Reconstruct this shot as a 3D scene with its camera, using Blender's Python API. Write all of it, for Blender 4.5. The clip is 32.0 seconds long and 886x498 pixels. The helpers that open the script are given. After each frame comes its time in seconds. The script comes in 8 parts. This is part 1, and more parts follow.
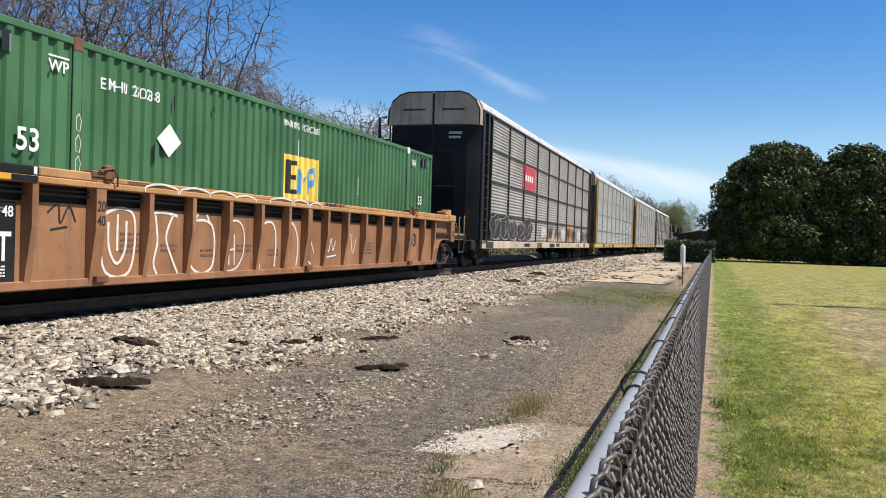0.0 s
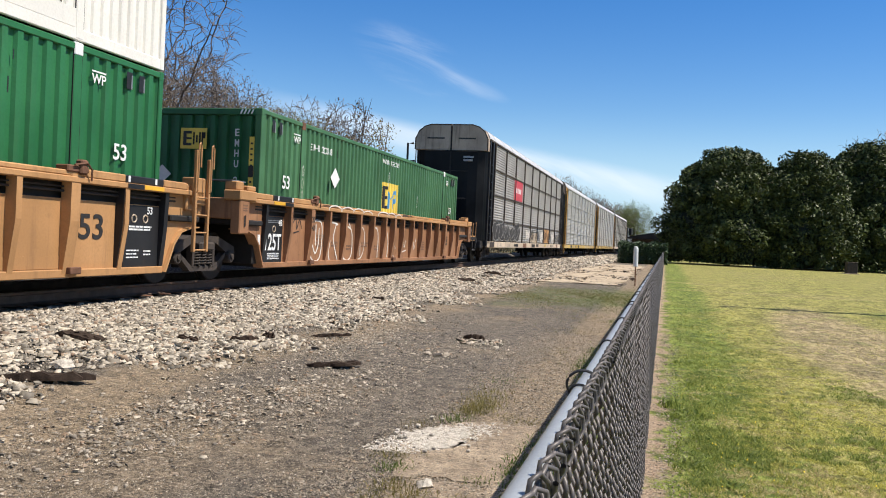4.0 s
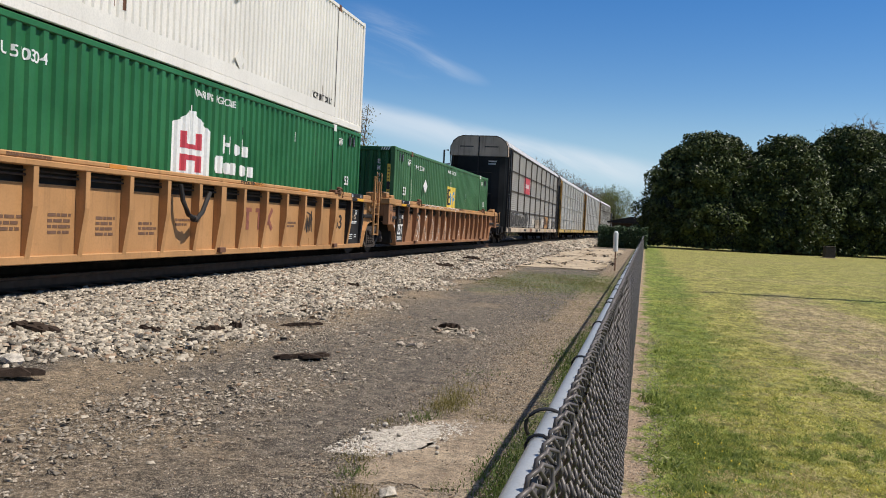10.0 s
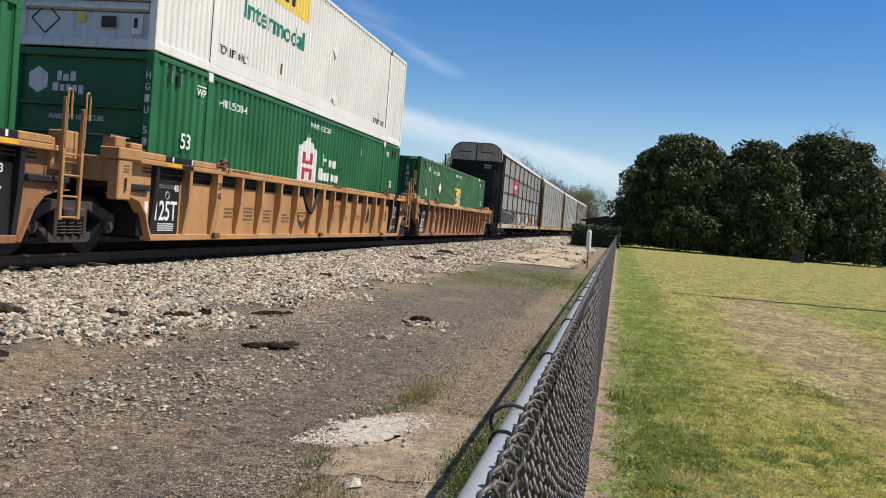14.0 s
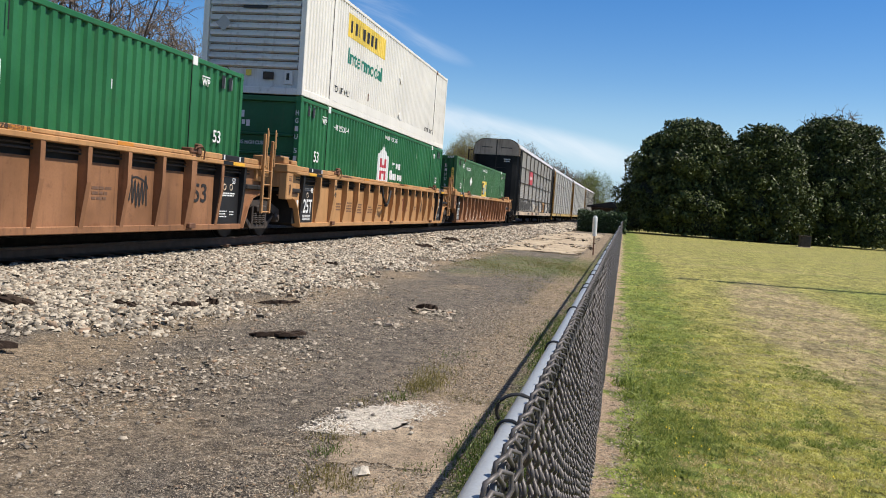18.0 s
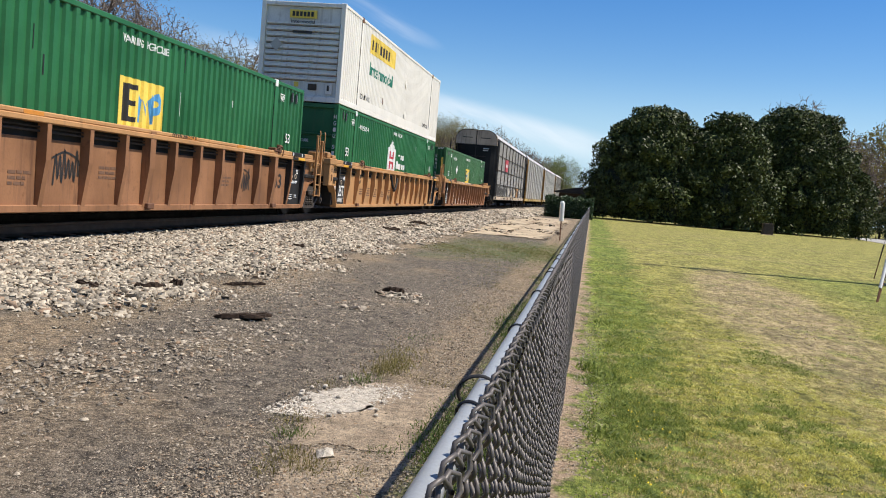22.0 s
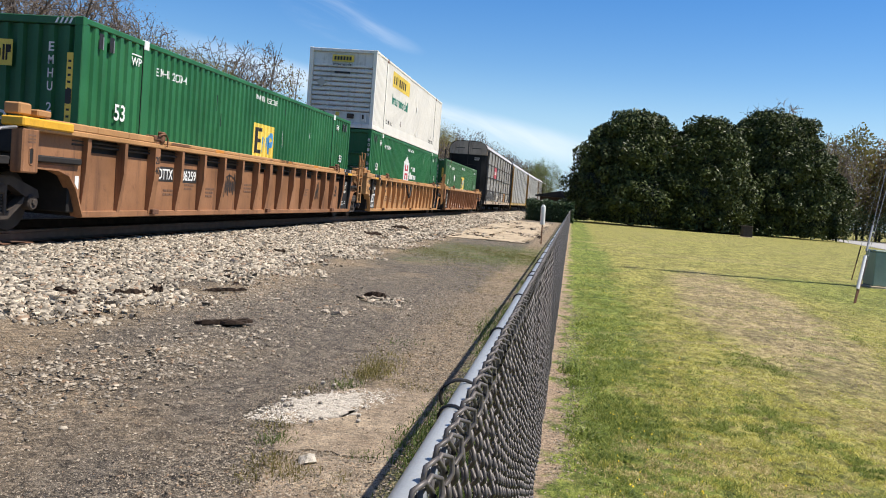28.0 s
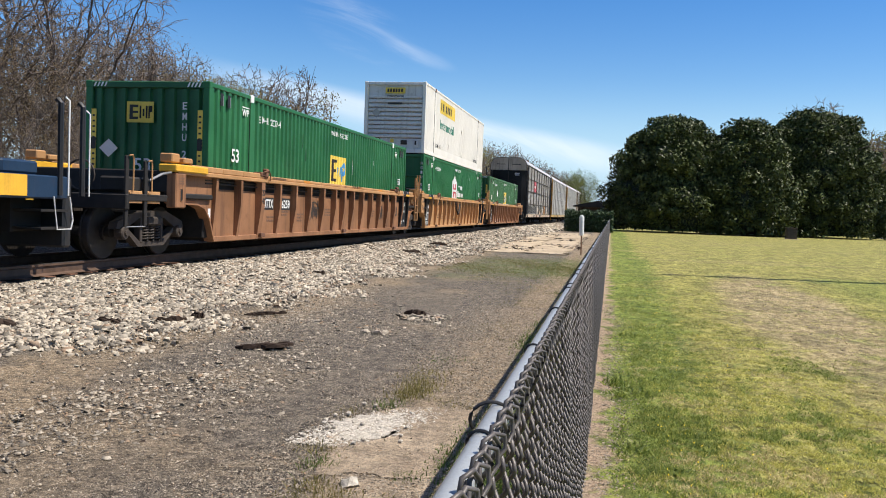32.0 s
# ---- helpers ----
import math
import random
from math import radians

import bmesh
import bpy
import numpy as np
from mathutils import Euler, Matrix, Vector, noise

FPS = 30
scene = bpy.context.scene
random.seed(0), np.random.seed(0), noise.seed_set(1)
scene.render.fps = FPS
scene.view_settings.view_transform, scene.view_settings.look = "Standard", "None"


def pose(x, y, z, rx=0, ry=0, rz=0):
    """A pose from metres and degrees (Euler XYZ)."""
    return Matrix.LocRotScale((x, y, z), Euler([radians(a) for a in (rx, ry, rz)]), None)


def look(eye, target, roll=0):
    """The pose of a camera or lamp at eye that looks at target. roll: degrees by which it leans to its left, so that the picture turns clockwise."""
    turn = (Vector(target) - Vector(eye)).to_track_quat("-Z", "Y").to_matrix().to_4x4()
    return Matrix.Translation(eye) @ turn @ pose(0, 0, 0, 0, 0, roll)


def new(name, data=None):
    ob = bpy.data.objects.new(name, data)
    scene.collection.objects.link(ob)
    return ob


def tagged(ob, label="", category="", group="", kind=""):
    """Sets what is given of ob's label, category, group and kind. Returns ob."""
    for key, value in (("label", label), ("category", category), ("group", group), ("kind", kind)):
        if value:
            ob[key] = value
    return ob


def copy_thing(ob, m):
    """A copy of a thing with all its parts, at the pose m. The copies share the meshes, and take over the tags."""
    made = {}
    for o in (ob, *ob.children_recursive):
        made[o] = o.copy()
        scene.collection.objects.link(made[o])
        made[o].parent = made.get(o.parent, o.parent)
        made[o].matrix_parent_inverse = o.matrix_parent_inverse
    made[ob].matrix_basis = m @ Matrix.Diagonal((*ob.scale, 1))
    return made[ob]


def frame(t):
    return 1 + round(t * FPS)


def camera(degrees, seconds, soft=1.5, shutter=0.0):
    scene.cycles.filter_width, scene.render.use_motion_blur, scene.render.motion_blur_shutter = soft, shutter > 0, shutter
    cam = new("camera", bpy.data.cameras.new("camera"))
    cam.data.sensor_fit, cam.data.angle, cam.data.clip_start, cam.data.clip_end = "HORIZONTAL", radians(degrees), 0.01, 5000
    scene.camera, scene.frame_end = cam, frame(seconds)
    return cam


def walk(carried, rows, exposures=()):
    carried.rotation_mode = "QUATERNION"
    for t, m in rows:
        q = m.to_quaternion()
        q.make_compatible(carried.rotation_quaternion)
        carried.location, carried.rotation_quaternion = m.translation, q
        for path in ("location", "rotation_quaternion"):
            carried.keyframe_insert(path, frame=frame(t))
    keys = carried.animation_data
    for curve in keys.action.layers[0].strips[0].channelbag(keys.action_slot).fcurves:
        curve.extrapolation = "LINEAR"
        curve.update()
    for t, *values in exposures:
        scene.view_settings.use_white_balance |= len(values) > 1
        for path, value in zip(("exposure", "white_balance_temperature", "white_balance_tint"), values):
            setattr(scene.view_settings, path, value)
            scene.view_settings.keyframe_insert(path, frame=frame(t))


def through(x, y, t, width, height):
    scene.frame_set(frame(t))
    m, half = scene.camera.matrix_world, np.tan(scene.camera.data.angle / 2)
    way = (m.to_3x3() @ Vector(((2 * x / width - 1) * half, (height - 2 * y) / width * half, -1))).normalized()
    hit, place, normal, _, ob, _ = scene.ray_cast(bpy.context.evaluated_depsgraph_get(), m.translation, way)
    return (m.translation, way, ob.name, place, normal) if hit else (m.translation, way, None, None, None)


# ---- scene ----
# ---------------- camera ----------------
cam = camera(54.35, 32.0, soft=1.0)
PATH = [
    (0, (-0.007, -0.314, 1.364), (-2.988, 9.231, 1.242), 1.73),
    (0.5, (-0.010, -0.306, 1.360), (-3.019, 9.230, 1.245), 1.86),
    (1, (-0.007, -0.300, 1.359), (-2.986, 9.245, 1.252), 2.05),
    (1.5, (-0.005, -0.294, 1.358), (-2.854, 9.290, 1.243), 2.22),
    (2, (-0.000, -0.292, 1.360), (-2.679, 9.341, 1.225), 2.36),
    (2.5, (0.004, -0.293, 1.361), (-2.558, 9.372, 1.228), 2.42),
    (3, (0.004, -0.304, 1.363), (-2.513, 9.374, 1.236), 2.52),
    (3.5, (0.004, -0.292, 1.361), (-2.497, 9.390, 1.242), 2.62),
    (5.5, (0.005, -0.289, 1.360), (-2.439, 9.407, 1.212), 3.13),
    (6, (0.005, -0.288, 1.361), (-2.380, 9.421, 1.168), 3.08),
    (6.5, (0.012, -0.277, 1.371), (-2.335, 9.440, 1.092), 2.47),
    (7, (0.006, -0.225, 1.403), (-2.362, 9.486, 1.094), 1.90),
    (7.5, (-0.060, -0.117, 1.434), (-2.298, 9.617, 0.954), 1.93),
    (8, (-0.057, -0.035, 1.427), (-1.985, 9.770, 1.040), 2.68),
    (8.5, (-0.021, 0.037, 1.413), (-2.063, 9.822, 1.138), 4.05),
    (9, (-0.010, 0.067, 1.399), (-2.138, 9.832, 1.045), 3.36),
    (9.5, (-0.009, 0.081, 1.396), (-2.147, 9.844, 1.055), 2.66),
    (10, (-0.006, 0.076, 1.393), (-2.274, 9.811, 1.093), 2.76),
    (10.5, (-0.009, 0.074, 1.399), (-2.495, 9.756, 1.146), 3.23),
    (11, (-0.019, 0.080, 1.397), (-2.698, 9.711, 1.176), 3.92),
    (11.5, (-0.021, 0.090, 1.394), (-2.737, 9.711, 1.163), 4.26),
    (12, (-0.019, 0.079, 1.396), (-2.671, 9.717, 1.119), 4.29),
    (12.5, (-0.015, 0.078, 1.397), (-2.589, 9.738, 1.143), 4.17),
    (13, (-0.011, 0.084, 1.395), (-2.464, 9.775, 1.130), 3.91),
    (13.5, (-0.003, 0.082, 1.394), (-2.210, 9.830, 1.054), 4.14),
    (14, (-0.003, 0.084, 1.393), (-1.969, 9.883, 1.035), 4.69),
    (14.5, (0.001, 0.090, 1.391), (-1.789, 9.923, 1.060), 4.92),
    (16.5, (-0.001, 0.083, 1.396), (-1.930, 9.881, 0.866), 4.08),
    (17, (-0.003, 0.088, 1.396), (-2.019, 9.870, 0.910), 4.08),
    (17.5, (-0.001, 0.079, 1.398), (-2.038, 9.856, 0.895), 4.16),
    (18, (-0.000, 0.077, 1.399), (-2.021, 9.857, 0.890), 4.12),
    (18.5, (0.000, 0.076, 1.399), (-2.018, 9.855, 0.844), 4.07),
    (19, (0.001, 0.080, 1.397), (-1.996, 9.861, 0.807), 4.14),
    (19.5, (0.002, 0.085, 1.396), (-1.924, 9.879, 0.793), 4.35),
    (20, (0.003, 0.078, 1.398), (-1.818, 9.893, 0.812), 4.58),
    (20.5, (0.005, 0.074, 1.399), (-1.757, 9.898, 0.789), 4.62),
    (21, (0.001, 0.080, 1.397), (-1.766, 9.902, 0.755), 4.67),
    (21.5, (0.003, 0.079, 1.397), (-1.703, 9.911, 0.747), 4.83),
    (22, (0.007, 0.076, 1.397), (-1.631, 9.918, 0.729), 4.89),
    (22.5, (0.004, 0.082, 1.396), (-1.590, 9.927, 0.663), 4.95),
    (23, (0.003, 0.085, 1.394), (-1.526, 9.940, 0.658), 4.99),
    (23.5, (0.005, 0.078, 1.397), (-1.409, 9.956, 0.749), 5.11),
    (24, (0.006, 0.082, 1.395), (-1.342, 9.971, 0.779), 5.19),
    (24.5, (0.007, 0.081, 1.396), (-1.336, 9.970, 0.766), 5.16),
    (25, (0.008, 0.084, 1.394), (-1.348, 9.970, 0.742), 4.99),
    (25.5, (0.005, 0.081, 1.395), (-1.405, 9.959, 0.735), 4.89),
    (27.5, (0.008, 0.076, 1.398), (-1.422, 9.956, 0.826), 4.70),
    (28, (0.008, 0.075, 1.397), (-1.425, 9.954, 0.796), 4.58),
    (28.5, (0.007, 0.084, 1.395), (-1.447, 9.958, 0.769), 4.63),
    (29, (0.009, 0.079, 1.397), (-1.402, 9.960, 0.793), 4.23),
    (29.5, (0.021, 0.092, 1.408), (-1.261, 9.999, 0.935), 3.26),
    (30, (0.038, 0.120, 1.416), (-0.899, 10.070, 1.072), 3.12),
    (30.5, (0.030, 0.139, 1.406), (-0.817, 10.095, 1.001), 3.45),
    (31, (0.026, 0.140, 1.399), (-1.146, 10.062, 0.959), 3.00),
    (31.5, (0.029, 0.148, 1.391), (-1.596, 10.005, 0.937), 2.07),
    (32, (0.022, 0.142, 1.395), (-1.875, 9.951, 0.949), 2.08),
]
walk(cam, [(t, look(eye, target, roll)) for t, eye, target, roll in PATH], exposures=[(0, 0.38), (3, 0.40), (5.5, 0.30), (7.5, 0.02), (9, 0.04), (12, 0.12), (14, 0.15), (20, 0.31), (25, 0.33), (28, 0.4), (30.2, 0.52), (32, 0.42)])

# ---------------- world and sun ----------------
SUN_DIR = Vector((0.62, 0.05, 1.0)).normalized()
SUN_EL = math.asin(SUN_DIR.z)
SUN_AZ = math.atan2(SUN_DIR.x, SUN_DIR.y)


def make_world():
    w = bpy.data.worlds.new("sky")
    w.use_nodes = True
    nt = w.node_tree
    nt.nodes.clear()
    out = nt.nodes.new("ShaderNodeOutputWorld")
    bg = nt.nodes.new("ShaderNodeBackground")
    bg.inputs["Strength"].default_value = 0.104
    sky = nt.nodes.new("ShaderNodeTexSky")
    sky.sky_type = "NISHITA"
    sky.sun_disc = False
    sky.sun_elevation = SUN_EL
    sky.sun_rotation = SUN_AZ
    sky.air_density, sky.dust_density, sky.ozone_density = 1.0, 0.05, 2.0
    co = nt.nodes.new("ShaderNodeTexCoord")

    def math_node(op, a, b=None):
        n = nt.nodes.new("ShaderNodeMath")
        n.operation = op
        n.use_clamp = False
        for i, v in enumerate((a, b)):
            if v is None:
                continue
            if isinstance(v, (int, float)):
                n.inputs[i].default_value = v
            else:
                nt.links.new(v, n.inputs[i])
        return n.outputs[0]

    def smooth(v, lo, hi):
        n = nt.nodes.new("ShaderNodeMapRange")
        n.interpolation_type = "SMOOTHSTEP"
        nt.links.new(v, n.inputs[0])
        n.inputs[1].default_value, n.inputs[2].default_value = lo, hi
        return n.outputs[0]

    sep = nt.nodes.new("ShaderNodeSeparateXYZ")
    nt.links.new(co.outputs["Generated"], sep.inputs[0])
    az = math_node("ARCTAN2", sep.outputs[0], sep.outputs[1])
    el = math_node("ARCSINE", sep.outputs[2])
    comb = nt.nodes.new("ShaderNodeCombineXYZ")
    nt.links.new(math_node("MULTIPLY", az, 3.0), comb.inputs[0])
    nt.links.new(math_node("MULTIPLY", math_node("ADD", el, math_node("MULTIPLY", az, 0.28)), 13.0), comb.inputs[1])
    nz = nt.nodes.new("ShaderNodeTexNoise")
    nz.inputs["Scale"].default_value, nz.inputs["Detail"].default_value = 1.7, 9
    nz.inputs["Roughness"].default_value, nz.inputs["Distortion"].default_value = 0.62, 0.9
    nt.links.new(comb.outputs[0], nz.inputs["Vector"])
    # low bank of thin cloud that slopes down to the horizon ahead, and a wisp high on its left
    sl = math_node("ADD", el, math_node("MULTIPLY", az, 0.17))
    bank = math_node("MULTIPLY", smooth(sl, 0.036, 0.066), math_node("SUBTRACT", 1.0, smooth(sl, 0.068, 0.086)))
    bank = math_node("MULTIPLY", bank, math_node("MULTIPLY", smooth(az, -0.52, -0.30), math_node("SUBTRACT", 1.0, smooth(az, -0.04, 0.07))))
    bank = math_node("MULTIPLY", bank, smooth(nz.outputs[0], 0.20, 0.62))

    def streak(a0, e0, slope, length, width):
        dx = math_node("DIVIDE", math_node("SUBTRACT", az, a0), length)
        dy = math_node("DIVIDE", math_node("SUBTRACT", math_node("ADD", el, math_node("MULTIPLY", az, slope)), e0 + slope * a0), width)
        return math_node("SUBTRACT", 1.0, smooth(math_node("ADD", math_node("MULTIPLY", dx, dx), math_node("MULTIPLY", dy, dy)), 0.0, 1.0))

    core = math_node("MULTIPLY", streak(-0.228, 0.175, 0.30, 0.050, 0.012), smooth(nz.outputs[0], 0.30, 0.62))
    veil = math_node("MULTIPLY", streak(-0.292, 0.198, 0.35, 0.085, 0.040), smooth(nz.outputs[0], 0.42, 0.75))
    wisp = math_node("ADD", math_node("MULTIPLY", core, 0.13), math_node("MULTIPLY", veil, 0.22))
    cloud = math_node("MINIMUM", math_node("ADD", math_node("MULTIPLY", bank, 0.56), wisp), 0.8)
    mix = nt.nodes.new("ShaderNodeMix")
    mix.data_type = "RGBA"
    nt.links.new(cloud, mix.inputs[0])
    hs = nt.nodes.new("ShaderNodeHueSaturation")
    # deep blue low down, paler overhead
    sat = math_node("ADD", 1.32, math_node("SUBTRACT", math_node("MULTIPLY", smooth(el, 0.0, 0.14), 0.12), math_node("MULTIPLY", smooth(el, 0.35, 0.95), 0.65)))
    nt.links.new(sat, hs.inputs["Saturation"])
    hs.inputs["Hue"].default_value = 0.511
    nt.links.new(sky.outputs[0], hs.inputs["Color"])
    # clear pale blue haze low over the horizon
    haze = nt.nodes.new("ShaderNodeMix")
    haze.data_type = "RGBA"
    nt.links.new(math_node("MULTIPLY", math_node("SUBTRACT", 1.0, smooth(el, 0.0, 0.16)), 0.75), haze.inputs[0])
    nt.links.new(hs.outputs[0], haze.inputs[6])
    haze.inputs[7].default_value = (3.2, 5.1, 7.4, 1)
    nt.links.new(haze.outputs[2], mix.inputs[6])
    mix.inputs[7].default_value = (7.6, 8.0, 8.5, 1)
    nt.links.new(mix.outputs[2], bg.inputs[0])
    nt.links.new(bg.outputs[0], out.inputs[0])
    scene.world = w


make_world()
sun_data = bpy.data.lights.new("sun", "SUN")
sun_data.energy, sun_data.angle, sun_data.color = 5.0, radians(0.55), (1.0, 0.93, 0.83)
sun = new("sun", sun_data)
sun.matrix_world = look(SUN_DIR * 60, (0, 0, 0))


# ---------------- materials ----------------
class Nodes:
    """A small writer of node materials."""

    def __init__(self, name):
        self.m = bpy.data.materials.new(name)
        self.m.use_nodes = True
        self.t = self.m.node_tree
        self.b = self.t.nodes["Principled BSDF"]
        self.co = self.t.nodes.new("ShaderNodeTexCoord").outputs["Object"]

    def put(self, v, socket):
        if isinstance(v, (int, float)):
            socket.default_value = v
        elif isinstance(v, (tuple, list)):
            socket.default_value = (*v, 1) if len(v) == 3 and len(socket.default_value) == 4 else v
        else:
            self.t.links.new(v, socket)

    def noise(self, scale, detail=4, rough=0.55, stretch=None, vec=None, distortion=0.0):
        v = vec or self.co
        if stretch:
            mp = self.t.nodes.new("ShaderNodeMapping")
            mp.inputs["Scale"].default_value = stretch
            self.t.links.new(v, mp.inputs[0])
            v = mp.outputs[0]
        n = self.t.nodes.new("ShaderNodeTexNoise")
        n.inputs["Scale"].default_value, n.inputs["Detail"].default_value = scale, detail
        n.inputs["Roughness"].default_value, n.inputs["Distortion"].default_value = rough, distortion
        self.t.links.new(v, n.inputs["Vector"])
        return n.outputs[0]

    def cells(self, scale, feature="F1", out=0):
        n = self.t.nodes.new("ShaderNodeTexVoronoi")
        n.feature = feature
        n.inputs["Scale"].default_value = scale
        self.t.links.new(self.co, n.inputs["Vector"])
        return n.outputs[out]

    def step(self, v, lo, hi):
        n = self.t.nodes.new("ShaderNodeMapRange")
        n.interpolation_type = "SMOOTHSTEP"
        self.put(v, n.inputs[0])
        n.inputs[1].default_value, n.inputs[2].default_value = lo, hi
        return n.outputs[0]

    def math(self, op, a, b=0.0):
        n = self.t.nodes.new("ShaderNodeMath")
        n.operation = op
        self.put(a, n.inputs[0])
        self.put(b, n.inputs[1])
        return n.outputs[0]

    def mix(self, f, a, b, blend="MIX"):
        n = self.t.nodes.new("ShaderNodeMix")
        n.data_type, n.blend_type = "RGBA", blend
        self.put(f, n.inputs[0])
        self.put(a, n.inputs[6])
        self.put(b, n.inputs[7])
        return n.outputs[2]

    def axes(self):
        n = self.t.nodes.new("ShaderNodeSeparateXYZ")
        self.t.links.new(self.co, n.inputs[0])
        return n.outputs

    def chance(self):
        return self.t.nodes.new("ShaderNodeObjectInfo").outputs["Random"]

    def island(self):
        return self.t.nodes.new("ShaderNodeNewGeometry").outputs["Random Per Island"]

    def bump(self, h, strength=0.3, distance=0.02):
        n = self.t.nodes.new("ShaderNodeBump")
        n.inputs["Strength"].default_value, n.inputs["Distance"].default_value = strength, distance
        self.put(h, n.inputs["Height"])
        self.t.links.new(n.outputs[0], self.b.inputs["Normal"])

    def done(self, colour, rough=0.6, metal=0.0, spec=0.5):
        self.put(colour, self.b.inputs["Base Color"])
        self.put(rough, self.b.inputs["Roughness"])
        self.put(metal, self.b.inputs["Metallic"])
        self.b.inputs["Specular IOR Level"].default_value = spec
        return self.m


def dark(c, k):
    return tuple(v * k for v in c)


def painted(name, c, rough=0.5, metal=0.0, grime=(0.10, 0.075, 0.055), dirt=0.35, streak=0.35, var=0.18, bump=0.12, scale=1.4, rust=0.0, spec=0.3):
    """Paint on steel, with faded patches, run-down streaks of dirt and spots of rust."""
    n = Nodes(name)
    big = n.noise(scale * 0.5, 5)
    fine = n.noise(scale * 22, 4)
    col = n.mix(n.step(big, 0.3, 0.7), dark(c, 1 - var), tuple(min(v * (1 + var) + 0.01, 1) for v in c))
    col = n.mix(n.math("MULTIPLY", n.step(fine, 0.35, 0.75), 0.22), col, dark(c, 0.55))
    runs = n.step(n.noise(4.0, 6, 0.65, (1.6, 1.6, 0.12)), 0.50, 0.78)
    col = n.mix(n.math("MULTIPLY", runs, streak), col, grime)
    spots = n.step(n.noise(scale * 2.6, 8, 0.7), 0.56, 0.80)
    col = n.mix(n.math("MULTIPLY", spots, dirt), col, grime)
    if rust:
        rs = n.step(n.noise(scale * 4.5, 8, 0.72, (1, 1, 0.6)), 0.60, 0.70)
        col = n.mix(n.math("MULTIPLY", rs, rust), col, (0.16, 0.06, 0.025))
    ch = n.chance()
    col = n.mix(n.math("MULTIPLY", ch, 0.12), col, dark(c, 0.6))
    n.bump(n.math("ADD", fine, n.math("MULTIPLY", big, 2.0)), bump, 0.006)
    return n.done(col, n.math("ADD", rough, n.math("MULTIPLY", spots, 0.2)), metal, spec)


def plain(name, c, rough=0.6, metal=0.0, var=0.25, scale=6.0, bump=0.15, dist=0.004, island=0.0, spec=0.5, chance=0.0):
    n = Nodes(name)
    a = n.noise(scale, 6)
    f = n.noise(scale * 9, 4)
    col = n.mix(n.step(a, 0.3, 0.7), dark(c, 1 - var), tuple(min(1, v * (1 + var)) for v in c))
    col = n.mix(n.math("MULTIPLY", n.step(f, 0.4, 0.7), 0.3), col, dark(c, 0.65))
    if island:
        col = n.mix(n.math("MULTIPLY", n.island(), island), col, dark(c, 0.35))
    if chance:
        col = n.mix(n.math("MULTIPLY", n.chance(), chance), col, dark(c, 0.4))
    n.bump(f, bump, dist)
    return n.done(col, rough, metal, spec)


M = {}
M["green_a"] = painted("faded_green_paint", (0.060, 0.165, 0.068), 0.48, dirt=0.22, streak=0.22, rust=0.10)
M["green_b"] = painted("deep_green_paint", (0.021, 0.142, 0.046), 0.42, dirt=0.16, streak=0.16)
# darker green for the containers' ends, their shade painted into the colour
M["green_end_shade"] = painted("shaded_end_green", (0.021, 0.112, 0.041), 0.45, dirt=0.2, streak=0.18)
M["white"] = painted("container_white_paint", (0.80, 0.765, 0.69), 0.5, grime=(0.34, 0.29, 0.22), dirt=0.16, streak=0.22, var=0.05, rust=0.08)
M["grey_end"] = painted("pale_grey_paint", (0.68, 0.67, 0.65), 0.5, grime=(0.16, 0.115, 0.08), dirt=0.4, streak=0.5, var=0.08, rust=0.3)
M["tan"] = painted("faded_tan_orange_paint", (0.31, 0.15, 0.070), 0.62, grime=(0.065, 0.036, 0.025), dirt=0.65, streak=0.7, var=0.26, rust=0.32)
M["tan_b"] = painted("tan_paint_brighter", (0.475, 0.252, 0.102), 0.6, grime=(0.11, 0.06, 0.037), dirt=0.38, streak=0.42, var=0.16, rust=0.14)
M["tan_c"] = painted("tan_paint_rusted", (0.285, 0.135, 0.062), 0.66, grime=(0.07, 0.036, 0.026), dirt=0.75, streak=0.8, var=0.3, rust=0.55)
M["yellow"] = painted("safety_yellow_paint", (0.78, 0.42, 0.035), 0.5, dirt=0.3, streak=0.25)
M["logo_yellow"] = painted("sign_yellow", (0.82, 0.60, 0.10), 0.5, dirt=0.12, streak=0.1)
M["black"] = painted("dull_black_paint", (0.014, 0.014, 0.015), 0.5, grime=(0.045, 0.036, 0.03), dirt=0.3, streak=0.3, var=0.2)
M["door_black"] = painted("glossy_black_paint", (0.006, 0.006, 0.0065), 0.35, grime=(0.02, 0.017, 0.014), dirt=0.2, streak=0.25, var=0.2, spec=0.12)
M["yellow_dirty"] = painted("grimy_yellow_paint", (0.52, 0.36, 0.10), 0.6, grime=(0.10, 0.075, 0.05), dirt=0.6, streak=0.6, var=0.25)
M["grime"] = plain("greasy_steel_and_recess_shade", (0.020, 0.017, 0.015), 0.75, 0.2, bump=0.3)
M["truck"] = plain("dusty_cast_steel", (0.050, 0.038, 0.030), 0.8, 0.1, bump=0.35)
M["wheel"] = plain("worn_wheel_steel", (0.035, 0.028, 0.024), 0.6, 0.3)
M["rust"] = plain("brown_rust", (0.15, 0.068, 0.036), 0.85, 0.0, bump=0.4)
M["mark_white"] = plain("white_stencil_paint", (0.78, 0.78, 0.75), 0.6, var=0.06, scale=20)
M["mark_black"] = plain("black_stencil_paint", (0.025, 0.022, 0.02), 0.6, var=0.1, scale=20)
